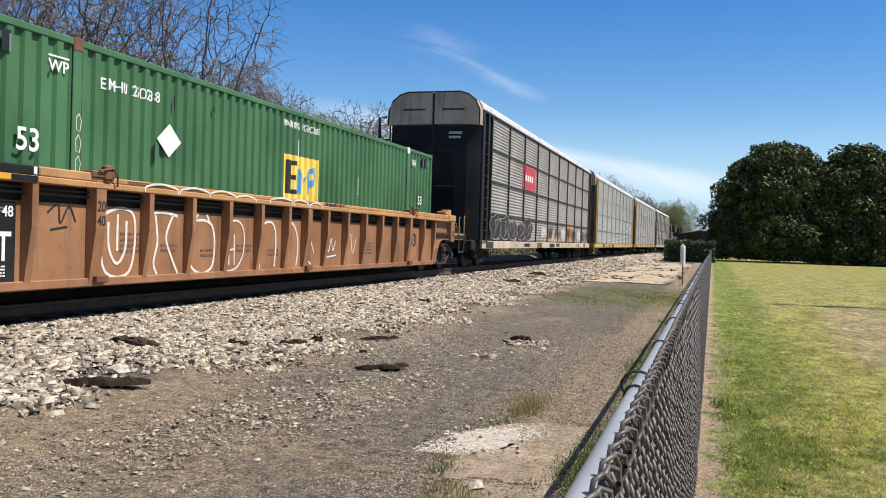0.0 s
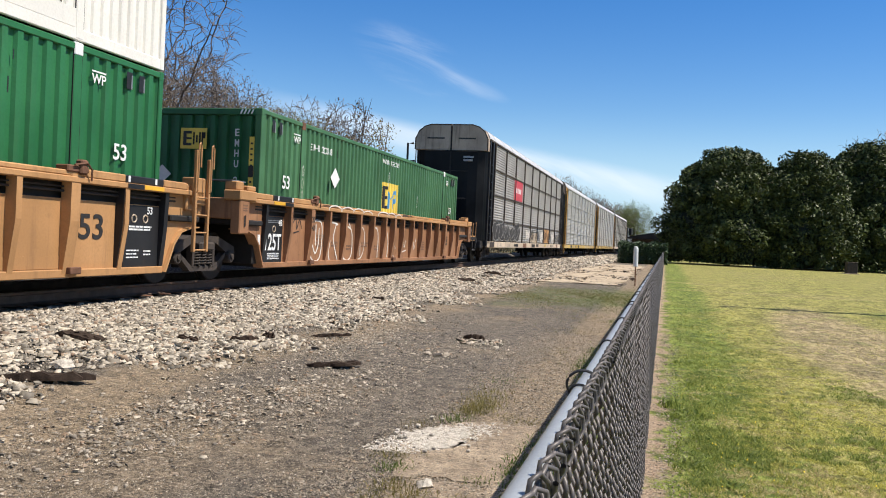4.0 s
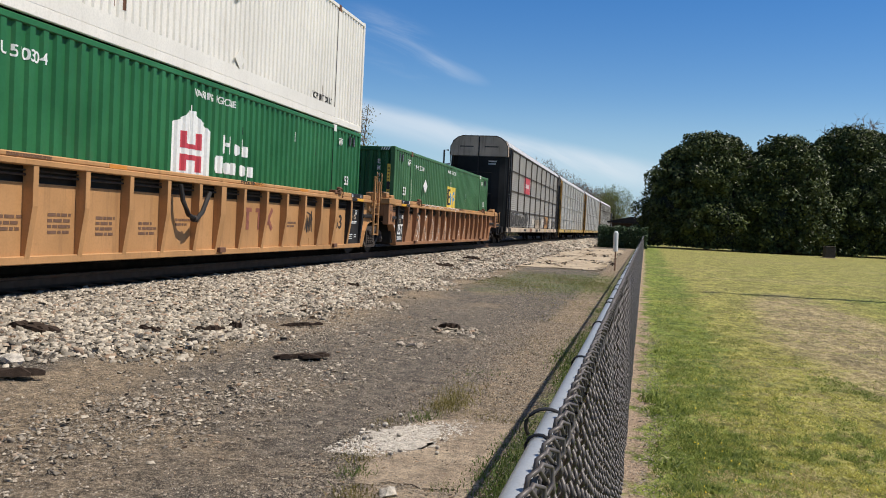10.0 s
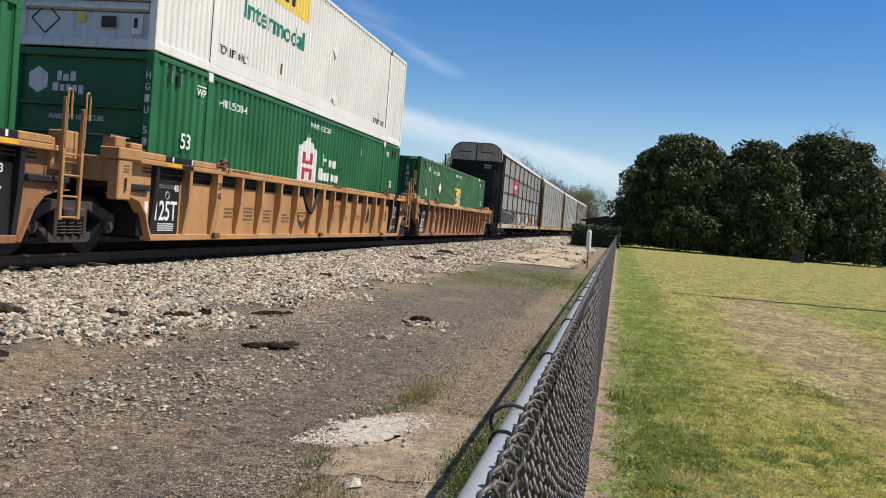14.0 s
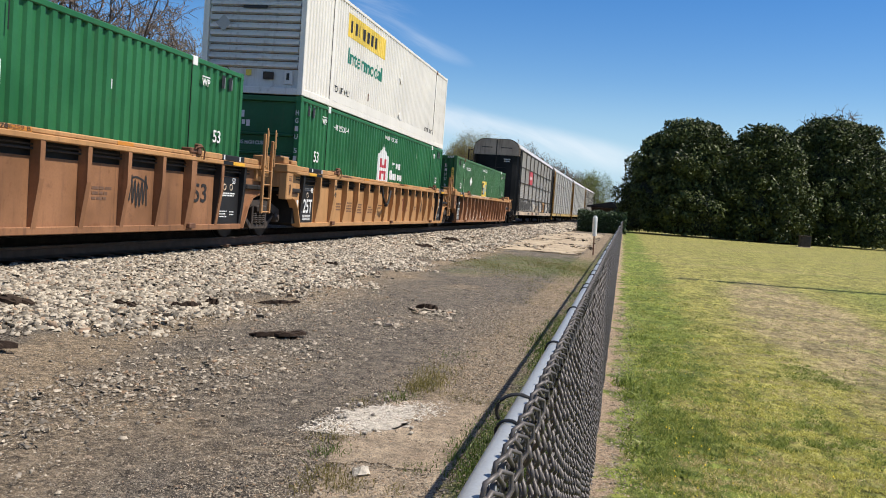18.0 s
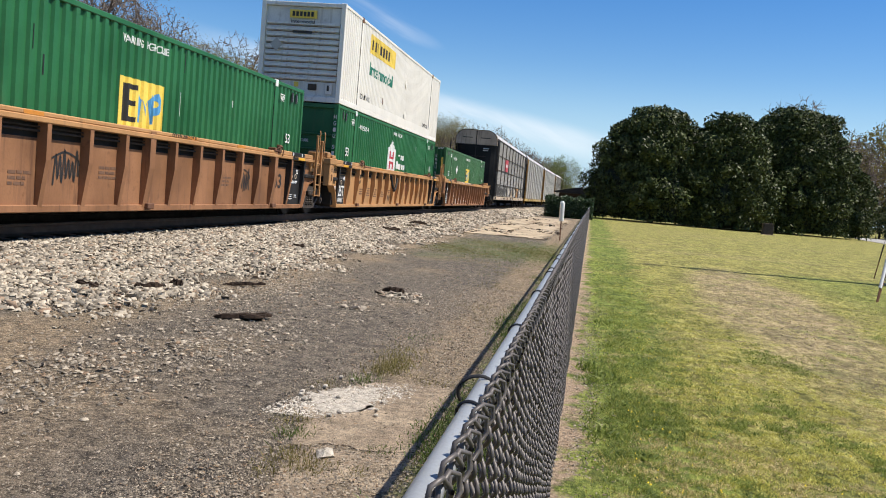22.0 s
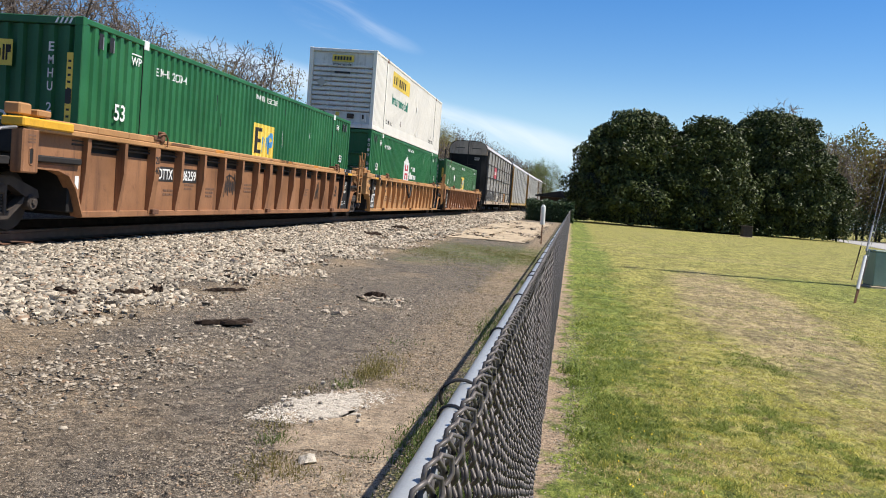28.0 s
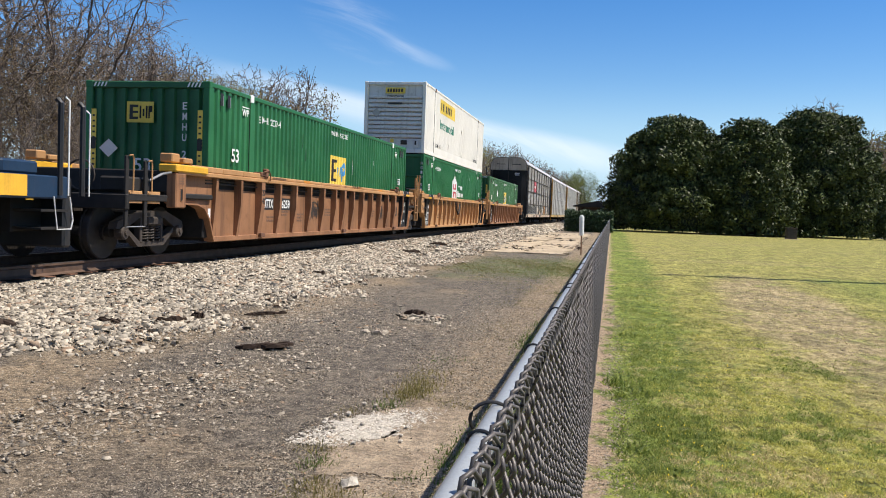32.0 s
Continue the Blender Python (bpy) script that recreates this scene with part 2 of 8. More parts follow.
M["mark_dim"] = plain("worn_stencil_and_slat_shade", (0.16, 0.085, 0.05), 0.7, var=0.2, scale=14)
M["mark_blue"] = plain("blue_sign_paint", (0.09, 0.33, 0.62), 0.5, var=0.06)
M["mark_red"] = plain("red_sign_paint", (0.52, 0.055, 0.075), 0.5, var=0.1)
M["mark_faded"] = plain("faded_red_stencil", (0.25, 0.085, 0.055), 0.7, var=0.25, scale=12)
M["mark_green"] = plain("green_sign_paint", (0.02, 0.20, 0.13), 0.5, var=0.06)
M["mark_orange"] = plain("orange_reflector_tape", (0.62, 0.24, 0.035), 0.4, var=0.1)
M["graffiti"] = plain("chalky_spray_paint", (0.72, 0.66, 0.58), 0.8, var=0.12, scale=9)
M["galv"] = painted("weathered_galvanised_panel", (0.35, 0.335, 0.305), 0.55, 0.0, grime=(0.10, 0.08, 0.06), dirt=0.4, streak=0.55, var=0.14)
M["galv_light"] = painted("bright_galvanised_panel", (0.43, 0.42, 0.39), 0.5, 0.0, grime=(0.15, 0.12, 0.09), dirt=0.25, streak=0.35, var=0.1)
M["roof"] = painted("pale_roof_steel", (0.56, 0.555, 0.55), 0.5, 0.0, grime=(0.30, 0.27, 0.24), dirt=0.2, streak=0.2, var=0.06)
M["tan_end"] = painted("buff_weathered_steel", (0.56, 0.45, 0.33), 0.6, 0.0, grime=(0.11, 0.085, 0.06), dirt=0.6, streak=0.7)
M["cap_brown"] = painted("brown_weathered_steel", (0.44, 0.35, 0.265), 0.6, 0.0, grime=(0.08, 0.06, 0.045), dirt=0.6, streak=0.8, var=0.2, rust=0.2)
M["ochre"] = painted("worn_ochre_paint", (0.50, 0.27, 0.055), 0.55, grime=(0.10, 0.06, 0.03), dirt=0.5, streak=0.5, var=0.2)
M["blue"] = painted("loco_blue_paint", (0.009, 0.030, 0.068), 0.4, dirt=0.3, streak=0.25)
M["loco_black"] = painted("loco_black_paint", (0.020, 0.020, 0.022), 0.4, dirt=0.3, streak=0.25)
M["glass"] = plain("dark_window_glass", (0.02, 0.025, 0.03), 0.08, 0.0, var=0.05, bump=0.0)
M["pipe"] = painted("galvanised_pipe", (0.33, 0.345, 0.355), 0.4, 0.15, grime=(0.30, 0.30, 0.29), dirt=0.35, streak=0.0, var=0.06, scale=8, bump=0.08)
M["wire"] = plain("weathered_fence_wire", (0.135, 0.118, 0.108), 0.5, 0.25, var=0.25, scale=30, bump=0.1, island=0.35)
M["tie_wire"] = plain("dark_tie_wire", (0.05, 0.05, 0.052), 0.5, 0.5)
M["rail"] = plain("rusty_rail_steel", (0.12, 0.072, 0.048), 0.7, 0.3)
M["rail_head"] = plain("polished_rail_head", (0.45, 0.42, 0.40), 0.3, 0.9)
M["sleeper"] = plain("oil_dark_sleeper_wood", (0.055, 0.045, 0.036), 0.9, chance=0.5)
M["old_wood"] = plain("rotten_sleeper_wood", (0.040, 0.028, 0.021), 0.95, spec=0.1, var=0.5, scale=12, bump=0.6, dist=0.01)
M["stone"] = None
M["bark"] = plain("grey_brown_bark", (0.135, 0.105, 0.085), 0.9, var=0.3, scale=3, bump=0.5, dist=0.02)
M["bark_pale"] = plain("pale_twig_bark", (0.175, 0.138, 0.110), 0.9, var=0.25, scale=3, bump=0.4, dist=0.02)
M["pole_wood"] = plain("dark_creosoted_wood", (0.050, 0.034, 0.026), 0.9, var=0.3, scale=5, bump=0.5)
M["box_green"] = painted("utility_box_green", (0.25, 0.33, 0.27), 0.5, dirt=0.2, streak=0.2)
M["post_white"] = painted("white_plastic", (0.78, 0.78, 0.75), 0.45, dirt=0.15, streak=0.25, var=0.04)
M["steel_dim"] = plain("dull_galvanised_steel", (0.30, 0.30, 0.30), 0.5, 0.6)


def stone_material(name, lo, hi, brown):
    n = Nodes(name)
    r = n.island()
    col = n.mix(r, lo, hi)
    col = n.mix(n.step(n.math("FRACT", n.math("MULTIPLY", r, 17.3)), 0.86, 0.98), col, brown)
    f = n.noise(38, 5)
    col = n.mix(n.math("MULTIPLY", n.step(f, 0.35, 0.7), 0.4), col, dark(lo, 0.7))
    n.bump(f, 0.5, 0.006)
    return n.done(col, 0.88)


M["stone"] = stone_material("ballast_stone", (0.11, 0.094, 0.073), (0.66, 0.57, 0.445), (0.33, 0.225, 0.148))
M["chip"] = stone_material("gravel_chip", (0.11, 0.093, 0.073), (0.54, 0.46, 0.355), (0.30, 0.20, 0.125))
M["grit"] = stone_material("tan_grit", (0.10, 0.080, 0.060), (0.44, 0.37, 0.28), (0.30, 0.19, 0.11))
M["crumb"] = stone_material("mortar_crumbs", (0.36, 0.32, 0.265), (0.72, 0.66, 0.57), (0.40, 0.33, 0.25))


def leaf_material(name, lo, hi, rough, spec=0.5, through=0.0):
    n = Nodes(name)
    r = n.island()
    col = n.mix(r, lo, hi)
    col = n.mix(n.math("MULTIPLY", n.step(n.noise(0.5, 3), 0.35, 0.7), 0.4), col, dark(lo, 0.8))
    m = n.done(col, rough, 0.0, spec)
    if through:
        # thin leaves let part of the light through
        tr = n.t.nodes.new("ShaderNodeBsdfTranslucent")
        n.t.links.new(col, tr.inputs["Color"])
        mx = n.t.nodes.new("ShaderNodeMixShader")
        mx.inputs[0].default_value = through
        n.t.links.new(n.b.outputs[0], mx.inputs[1])
        n.t.links.new(tr.outputs[0], mx.inputs[2])
        n.t.links.new(mx.outputs[0], n.t.nodes["Material Output"].inputs[0])
    return m


M["leaf"] = leaf_material("glossy_dark_leaf", (0.011, 0.020, 0.004), (0.112, 0.138, 0.040), 0.50, 0.22)
# near-black, so that the shade inside the evergreens is painted in
M["crown_shade"] = plain("painted_crown_shade", (0.008, 0.014, 0.007), 0.9)
M["bud"] = leaf_material("spring_bud_leaf", (0.22, 0.20, 0.062), (0.40, 0.35, 0.125), 0.7, 0.3, 0.5)
M["bud_green"] = leaf_material("young_green_leaf", (0.12, 0.16, 0.035), (0.26, 0.31, 0.08), 0.7, 0.4, 0.3)
M["bud_brown"] = leaf_material("russet_bud", (0.20, 0.145, 0.085), (0.36, 0.275, 0.16), 0.8, 0.3, 0.5)
M["hedge"] = leaf_material("hedge_leaf", (0.018, 0.040, 0.012), (0.05, 0.09, 0.025), 0.45)
M["grass"] = leaf_material("lawn_blade", (0.085, 0.130, 0.022), (0.40, 0.45, 0.105), 0.5, 0.4, 0.5)
M["grass_mid"] = leaf_material("yellowing_lawn_blade", (0.30, 0.29, 0.05), (0.80, 0.74, 0.22), 0.55, 0.4, 0.5)
M["grass_dry"] = leaf_material("dry_blade", (0.36, 0.29, 0.12), (0.84, 0.72, 0.38), 0.7, 0.3, 0.45)
M["weed"] = leaf_material("weed_leaf", (0.070, 0.115, 0.018), (0.19, 0.245, 0.055), 0.5, 0.4, 0.4)
M["weed_dry"] = leaf_material("dry_weed_leaf", (0.13, 0.115, 0.034), (0.32, 0.27, 0.10), 0.8, 0.3, 0.4)
M["pad"] = None
M["flower"] = plain("yellow_flower", (0.75, 0.55, 0.02), 0.7)


# ---------------- mesh helpers ----------------
class Shape:
    """Collects plain solids, and makes one mesh of them."""

    def __init__(self):
        self.v, self.f = [], []

    def add(self, verts, faces):
        k = len(self.v)
        self.v.extend(verts)
        self.f.extend(tuple(i + k for i in f) for f in faces)
        return self

    def box(self, x0, x1, y0, y1, z0, z1, c=0.0):
        if c <= 0:
            return self.add([(x, y, z) for x in (x0, x1) for y in (y0, y1) for z in (z0, z1)],
                            [(0, 1, 3, 2), (4, 6, 7, 5), (0, 4, 5, 1), (2, 3, 7, 6), (0, 2, 6, 4), (1, 5, 7, 3)])
        c = min(c, 0.45 * min(x1 - x0, y1 - y0, z1 - z0))
        vs, idx = [], {}
        lo, hi = (x0, y0, z0), (x1, y1, z1)
        for sx in (0, 1):
            for sy in (0, 1):
                for sz in (0, 1):
                    for a in range(3):
                        p = [(hi if s else lo)[i] + (-c if s else c) for i, s in enumerate((sx, sy, sz))]
                        p[a] = (hi if (sx, sy, sz)[a] else lo)[a]
                        idx[sx, sy, sz, a] = len(vs)
                        vs.append(tuple(p))
        fs = []
        for a in range(3):
            b, d = (a + 1) % 3, (a + 2) % 3
            for s in (0, 1):
                ring = []
                for sb, sd in ((0, 0), (1, 0), (1, 1), (0, 1)):
                    k = [0, 0, 0]
                    k[a], k[b], k[d] = s, sb, sd
                    ring.append(idx[(*k, a)])
                fs.append(tuple(ring) if s else tuple(ring[::-1]))
            for sb in (0, 1):
                for sd in (0, 1):
                    k0, k1 = [0, 0, 0], [0, 0, 0]
                    k0[a], k0[b], k0[d] = 0, sb, sd
                    k1[a], k1[b], k1[d] = 1, sb, sd
                    q = (idx[(*k0, b)], idx[(*k1, b)], idx[(*k1, d)], idx[(*k0, d)])
                    fs.append(q if sb == sd else q[::-1])
        for sx in (0, 1):
            for sy in (0, 1):
                for sz in (0, 1):
                    q = (idx[sx, sy, sz, 0], idx[sx, sy, sz, 1], idx[sx, sy, sz, 2])
                    fs.append(q if (sx + sy + sz) % 2 else q[::-1])
        return self.add(vs, fs)

    def prism(self, pts, axis, a0, a1):
        """A flat outline, pushed along an axis. pts are the two other coordinates, in axis order."""
        n = len(pts)
        vs = []
        for a in (a0, a1):
            for p in pts:
                q = list(p)
                q.insert(axis, a)
                vs.append(tuple(q))
        area = sum(pts[i][0] * pts[(i + 1) % n][1] - pts[(i + 1) % n][0] * pts[i][1] for i in range(n))
        flip = (area > 0) == (axis != 1)
        sides = [(i, (i + 1) % n, n + (i + 1) % n, n + i) for i in range(n)]
        caps = [tuple(range(n))[::-1], tuple(range(n, 2 * n))]
        fs = sides + caps
        return self.add(vs, fs if flip else [f[::-1] for f in fs])

    def tube(self, path, r, sides=6, r1=None, closed=False):
        """A round bar along a line of points."""
        path = [Vector(p) for p in path]
        n = len(path)
        vs, fs = [], []
        for i, p in enumerate(path):
            a = path[(i - 1) % n] if closed or i > 0 else p
            b = path[(i + 1) % n] if closed or i < n - 1 else p
            d = (b - a).normalized()
            u = d.cross(Vector((0, 0, 1)) if abs(d.z) < 0.9 else Vector((1, 0, 0))).normalized()
            w = d.cross(u)
            rad = r if r1 is None else r + (r1 - r) * i / max(n - 1, 1)
            for k in range(sides):
                g = 2 * math.pi * k / sides
                vs.append(tuple(p + rad * (math.cos(g) * u + math.sin(g) * w)))
        for i in range(n if closed else n - 1):
            j = (i + 1) % n
            for k in range(sides):
                m = (k + 1) % sides
                fs.append((i * sides + k, i * sides + m, j * sides + m, j * sides + k))
        if not closed:
            fs.append(tuple(range(sides))[::-1])
            fs.append(tuple((n - 1) * sides + k for k in range(sides)))
        return self.add(vs, fs)

    def disc(self, c, axis, r, h, sides=20, bevel=0.0):
        """A short cylinder about an axis (0, 1 or 2), centred on c."""
        rings = [(-h / 2, r - bevel), (-h / 2 + bevel, r), (h / 2 - bevel, r), (h / 2, r - bevel)] if bevel else [(-h / 2, r), (h / 2, r)]
        vs, fs = [], []
        for a, q in rings:
            for k in range(sides):
                g = 2 * math.pi * k / sides
                p = [q * math.cos(g), q * math.sin(g)]
                p.insert(axis, a)
                vs.append(tuple(p[i] + c[i] for i in range(3)))
        for i in range(len(rings) - 1):
            for k in range(sides):
                m = (k + 1) % sides
                fs.append((i * sides + k, i * sides + m, (i + 1) * sides + m, (i + 1) * sides + k))
        fs.append(tuple(range(sides))[::-1])
        fs.append(tuple((len(rings) - 1) * sides + k for k in range(sides)))
        if axis == 1:
            fs = [f[::-1] for f in fs]
        return self.add(vs, fs)

    def mesh(self, name, mat, smooth=False):
        me = bpy.data.meshes.new(name)
        me.from_pydata(self.v, [], self.f)
        me.materials.append(mat)
        if smooth:
            me.polygons.foreach_set("use_smooth", [True] * len(me.polygons))
            me.set_sharp_from_angle(angle=radians(40))
        me.update()
        return me


def part(name, shape, mat, parent=None, label="", at=None, smooth=False):
    """Links a shape, or a mesh, as one object under a thing or a part."""
    me = shape.mesh(name, M[mat], smooth) if isinstance(shape, Shape) else shape
    ob = new(name, me)
    if parent is not None:
        ob.parent = parent
    if at is not None:
        ob.matrix_basis = at
    if label:
        ob["label"] = label
    return ob


def raw_mesh(name, verts, faces, mat, smooth=False):
    """One mesh from arrays of points and of equal faces."""
    verts, faces = np.asarray(verts, dtype=np.float32).reshape(-1, 3), np.asarray(faces, dtype=np.int32)
    me = bpy.data.meshes.new(name)
    n, k = faces.shape
    me.vertices.add(len(verts))
    me.vertices.foreach_set("co", verts.ravel())
    me.loops.add(n * k)
    me.loops.foreach_set("vertex_index", faces.ravel())
    me.polygons.add(n)
    me.polygons.foreach_set("loop_start", np.arange(0, n * k, k, dtype=np.int32))
    me.materials.append(mat)
    if smooth:
        me.polygons.foreach_set("use_smooth", [True] * n)
    me.update(calc_edges=True)
    return me


TEXTS = {}


def letters(text, height, mat, parent, at, name="lettering", width=None):
    """Flat lettering in the built-in font, as a mesh; its lower left corner is at the pose's origin, and it faces local +z."""
    key = (text, mat)
    if key not in TEXTS:
        cu = bpy.data.curves.new("lettering", "FONT")
        cu.body, cu.size, cu.extrude, cu.offset = text, 1.0, 0.002, 0.014
        ob = new("lettering", cu)
        bpy.context.view_layer.update()
        me = bpy.data.meshes.new_from_object(ob.evaluated_get(bpy.context.evaluated_depsgraph_get()))
        bpy.data.objects.remove(ob)
        me.materials.clear()
        me.materials.append(M[mat])
        co = np.empty(len(me.vertices) * 3)
        me.vertices.foreach_get("co", co)
        co = co.reshape(-1, 3)
        lo, hi = co.min(0), co.max(0)
        co[:, :2] = (co[:, :2] - lo[:2]) / (hi[1] - lo[1])
        me.vertices.foreach_set("co", co.ravel())
        me.update()
        TEXTS[key] = (me, (hi[0] - lo[0]) / (hi[1] - lo[1]))
    me, aspect = TEXTS[key]
    ob = new(name, me)
    ob.parent = parent
    sx = (width / aspect) if width else height
    ob.matrix_basis = at @ Matrix.Diagonal((sx, height, 1, 1))
    return ob


def on_side(x, y, z):
    """A pose on a vehicle's right side: writing runs along +y and faces +x."""
    return Matrix(((0, 0, 1, x), (1, 0, 0, y), (0, 1, 0, z), (0, 0, 0, 1)))


def on_end(x, y, z):
    """A pose on a vehicle's near end: writing runs along +x and faces -y."""
    return Matrix(((1, 0, 0, x), (0, 0, -1, y), (0, 1, 0, z), (0, 0, 0, 1)))


def plate(x, y0, y1, z0, z1, t=0.004):
    return Shape().box(x, x + t, y0, y1, z0, z1)


# ---------------- the train's way ----------------
RAIL_Z = 0.41
HEAD0, BEND, OFFSET = radians(0.448), -0.000167, 7.419
HALF = 1.295
TRAVEL = [0.0, 2.08, 4.16, 6.22, 8.26, 10.23, 12.11, 13.91, 15.65, 17.34, 19.04, 20.75, 22.46, 24.16, 25.83, 27.47, 29.09,
          30.66, 32.19, 33.68, 35.12, 36.5, 37.83, 39.1, 40.32, 41.5, 42.63, 43.68, 44.65, 45.55, 46.36, 47.08, 47.75]


def travelled(t):
    """Metres that the train has gone at t seconds."""
    i = min(int(t), 31)
    u = t - i
    p = [TRAVEL[i - 1] if i > 0 else 2 * TRAVEL[0] - TRAVEL[1], TRAVEL[i], TRAVEL[i + 1], TRAVEL[i + 2] if i < 31 else 2 * TRAVEL[32] - TRAVEL[31]]
    return 0.5 * (2 * p[1] + (p[2] - p[0]) * u + (2 * p[0] - 5 * p[1] + 4 * p[2] - p[3]) * u * u + (3 * p[1] - p[0] - 3 * p[2] + p[3]) * u ** 3)


def track_point(s, side=-HALF):
    """A place beside the track: s metres along it; side 0 is the line of the containers' near faces."""
    a = HEAD0 + BEND * s
    x = -OFFSET + (math.cos(a) - math.cos(HEAD0)) / BEND
    y = (math.sin(a) - math.sin(HEAD0)) / BEND
    return x + side * math.cos(a), y + side * math.sin(a)


def car_pose(s, length, z=RAIL_Z):
    """The pose of a vehicle whose near end is at s."""
    x0, y0 = track_point(s)
    x1, y1 = track_point(s + length)
    return pose(x0, y0, z, 0, 0, math.degrees(math.atan2(-(x1 - x0), y1 - y0)))


MOVING = []
WHEELS = []


def rides(ob, s0, length, z=RAIL_Z):
    MOVING.append((ob, s0, length, z))
    ob.matrix_basis = car_pose(s0, length, z)
    return ob


def thing(name, label, category, group=""):
    return tagged(new(name), label, category, group)


# ---------------- ground ----------------
def ground_height(x, y):
    """Level ground, with the bank of stones that carries the track, and an invented far rise that hides sunlit ground.
    """
    c = np.interp(y, [-60, 0, 60, 100, 160, 400], [-8.0, -8.71, -8.88, -8.66, -7.82, 0.6])
    d = np.abs(x - c)
    bank = np.interp(d, [0, 1.7, 2.3, 3.6, 5.6], [0.20, 0.20, 0.48, 0.48, 0.1])
    near = np.interp(d, [0, 1.55, 2.1, 4.45, 5.4], [0.20, 0.20, 0.20, 0.0, 0.0])
    return np.where(x > c, near, bank) * np.interp(y, [200, 400], [1, 0])


def lines(steps):
    out = [steps[0][0]]
    for a, b, d in steps:
        n = max(1, round((b - a) / d))
        out.extend(a + (b - a) * (i + 1) / n for i in range(n))
    return np.array(out)


def ground_material():
    n = Nodes("ground")
    ax = n.axes()
    x, y = ax[0], ax[1]
    w = n.math("SUBTRACT", n.noise(0.45, 5), 0.5)
    w2 = n.math("SUBTRACT", n.noise(2.2, 5), 0.5)
    xw = n.math("ADD", x, n.math("ADD", n.math("MULTIPLY", w, 1.5), n.math("MULTIPLY", w2, 0.5)))
    fine = n.noise(42, 6, 0.7)
    mid = n.noise(7, 6, 0.65)
    speck = n.cells(36)
    # asphalt broken to gravel
    grit = n.noise(120, 3, 0.7)
    lot = n.mix(n.step(mid, 0.3, 0.7), (0.064, 0.055, 0.046), (0.128, 0.110, 0.090))
    lot = n.mix(n.math("MULTIPLY", n.step(fine, 0.52, 0.58), 0.6), lot, (0.26, 0.222, 0.175))
    lot = n.mix(n.math("MULTIPLY", n.step(grit, 0.55, 0.61), 0.75), lot, (0.42, 0.35, 0.265))
    lot = n.mix(n.math("MULTIPLY", n.math("SUBTRACT", 1.0, n.step(grit, 0.38, 0.46)), 0.75), lot, (0.028, 0.025, 0.022))
    lot = n.mix(n.math("MULTIPLY", n.step(n.noise(16, 4), 0.58, 0.70), 0.5), lot, (0.045, 0.040, 0.036))
    tan = n.mix(n.step(fine, 0.38, 0.64), (0.165, 0.120, 0.076), (0.40, 0.315, 0.212))
    tan = n.mix(n.math("MULTIPLY", n.math("SUBTRACT", 1.0, n.step(grit, 0.36, 0.46)), 0.6), tan, (0.07, 0.055, 0.042))
    tan_m = n.math("MULTIPLY", n.step(n.noise(0.55, 6, 0.6), 0.52, 0.66), 0.55)
    near_tan = n.math("MULTIPLY", n.math("SUBTRACT", 1.0, n.step(n.math("ADD", y, n.math("MULTIPLY", w, 5.0)), 4.8, 7.0)), n.math("SUBTRACT", 1.0, n.step(xw, -2.9, -2.0)))
    toe = n.math("MULTIPLY", n.step(xw, -5.4, -4.9), n.math("SUBTRACT", 1.0, n.step(xw, -4.2, -3.5)))
    side = n.step(n.math("ADD", x, n.math("ADD", n.math("MULTIPLY", w, 0.3), n.math("MULTIPLY", w2, 0.30))), -1.48, -1.22)
    tan_m = n.math("MINIMUM", n.math("ADD", tan_m, n.math("ADD", n.math("MULTIPLY", near_tan, 0.6), n.math("ADD", n.math("MULTIPLY", toe, 0.75), n.math("MULTIPLY", side, 0.85)))), 0.95)
    tan_m = n.math("MULTIPLY", tan_m, n.step(n.math("ADD", fine, n.math("MULTIPLY", mid, 0.5)), 0.42, 0.80))
    lot = n.mix(tan_m, lot, tan)
    # weeds across the lot, and grass at the fence's foot
    green = n.mix(n.step(fine, 0.44, 0.58), (0.050, 0.078, 0.016), (0.17, 0.20, 0.055))
    band = n.math("MULTIPLY", n.step(n.math("ADD", y, n.math("MULTIPLY", w, 9.0)), 17.5, 20.5), n.math("SUBTRACT", 1.0, n.step(n.math("ADD", y, n.math("MULTIPLY", w, 5.0)), 25.5, 28.5)))
    band = n.math("MULTIPLY", band, n.step(xw, -4.1, -3.3))
    edge = n.step(n.math("ADD", x, n.math("MULTIPLY", w2, 0.30)), -0.86, -0.66)
    gm = n.math("MAXIMUM", n.math("MULTIPLY", n.math("MULTIPLY", band, 0.65), n.step(n.math("ADD", n.noise(1.6, 5), n.math("MULTIPLY", mid, 0.4)), 0.50, 0.74)), n.math("MULTIPLY", edge, n.step(n.noise(2.4, 6, 0.6), 0.36, 0.50)))
    lot = n.mix(n.math("MULTIPLY", gm, 0.85), lot, green)
    rubble = n.noise(7, 12, 0.94)
    lot = n.mix(0.8, lot, n.mix(n.step(rubble, 0.42, 0.58), (0.36, 0.35, 0.34), (1.50, 1.47, 1.43)), "MULTIPLY")
    # stone bank
    st = n.mix(n.step(speck, 0.1, 0.6), (0.33, 0.285, 0.225), (0.06, 0.050, 0.040))
    st = n.mix(n.math("MULTIPLY", n.step(n.noise(1.1, 4), 0.45, 0.7), 0.3), st, (0.18, 0.125, 0.08))
    bank_m = n.math("SUBTRACT", 1.0, n.step(n.math("SUBTRACT", xw, n.math("MULTIPLY", n.step(y, 5.0, 11.0), 0.35)), -5.1, -4.7))
    col = n.mix(bank_m, lot, st)
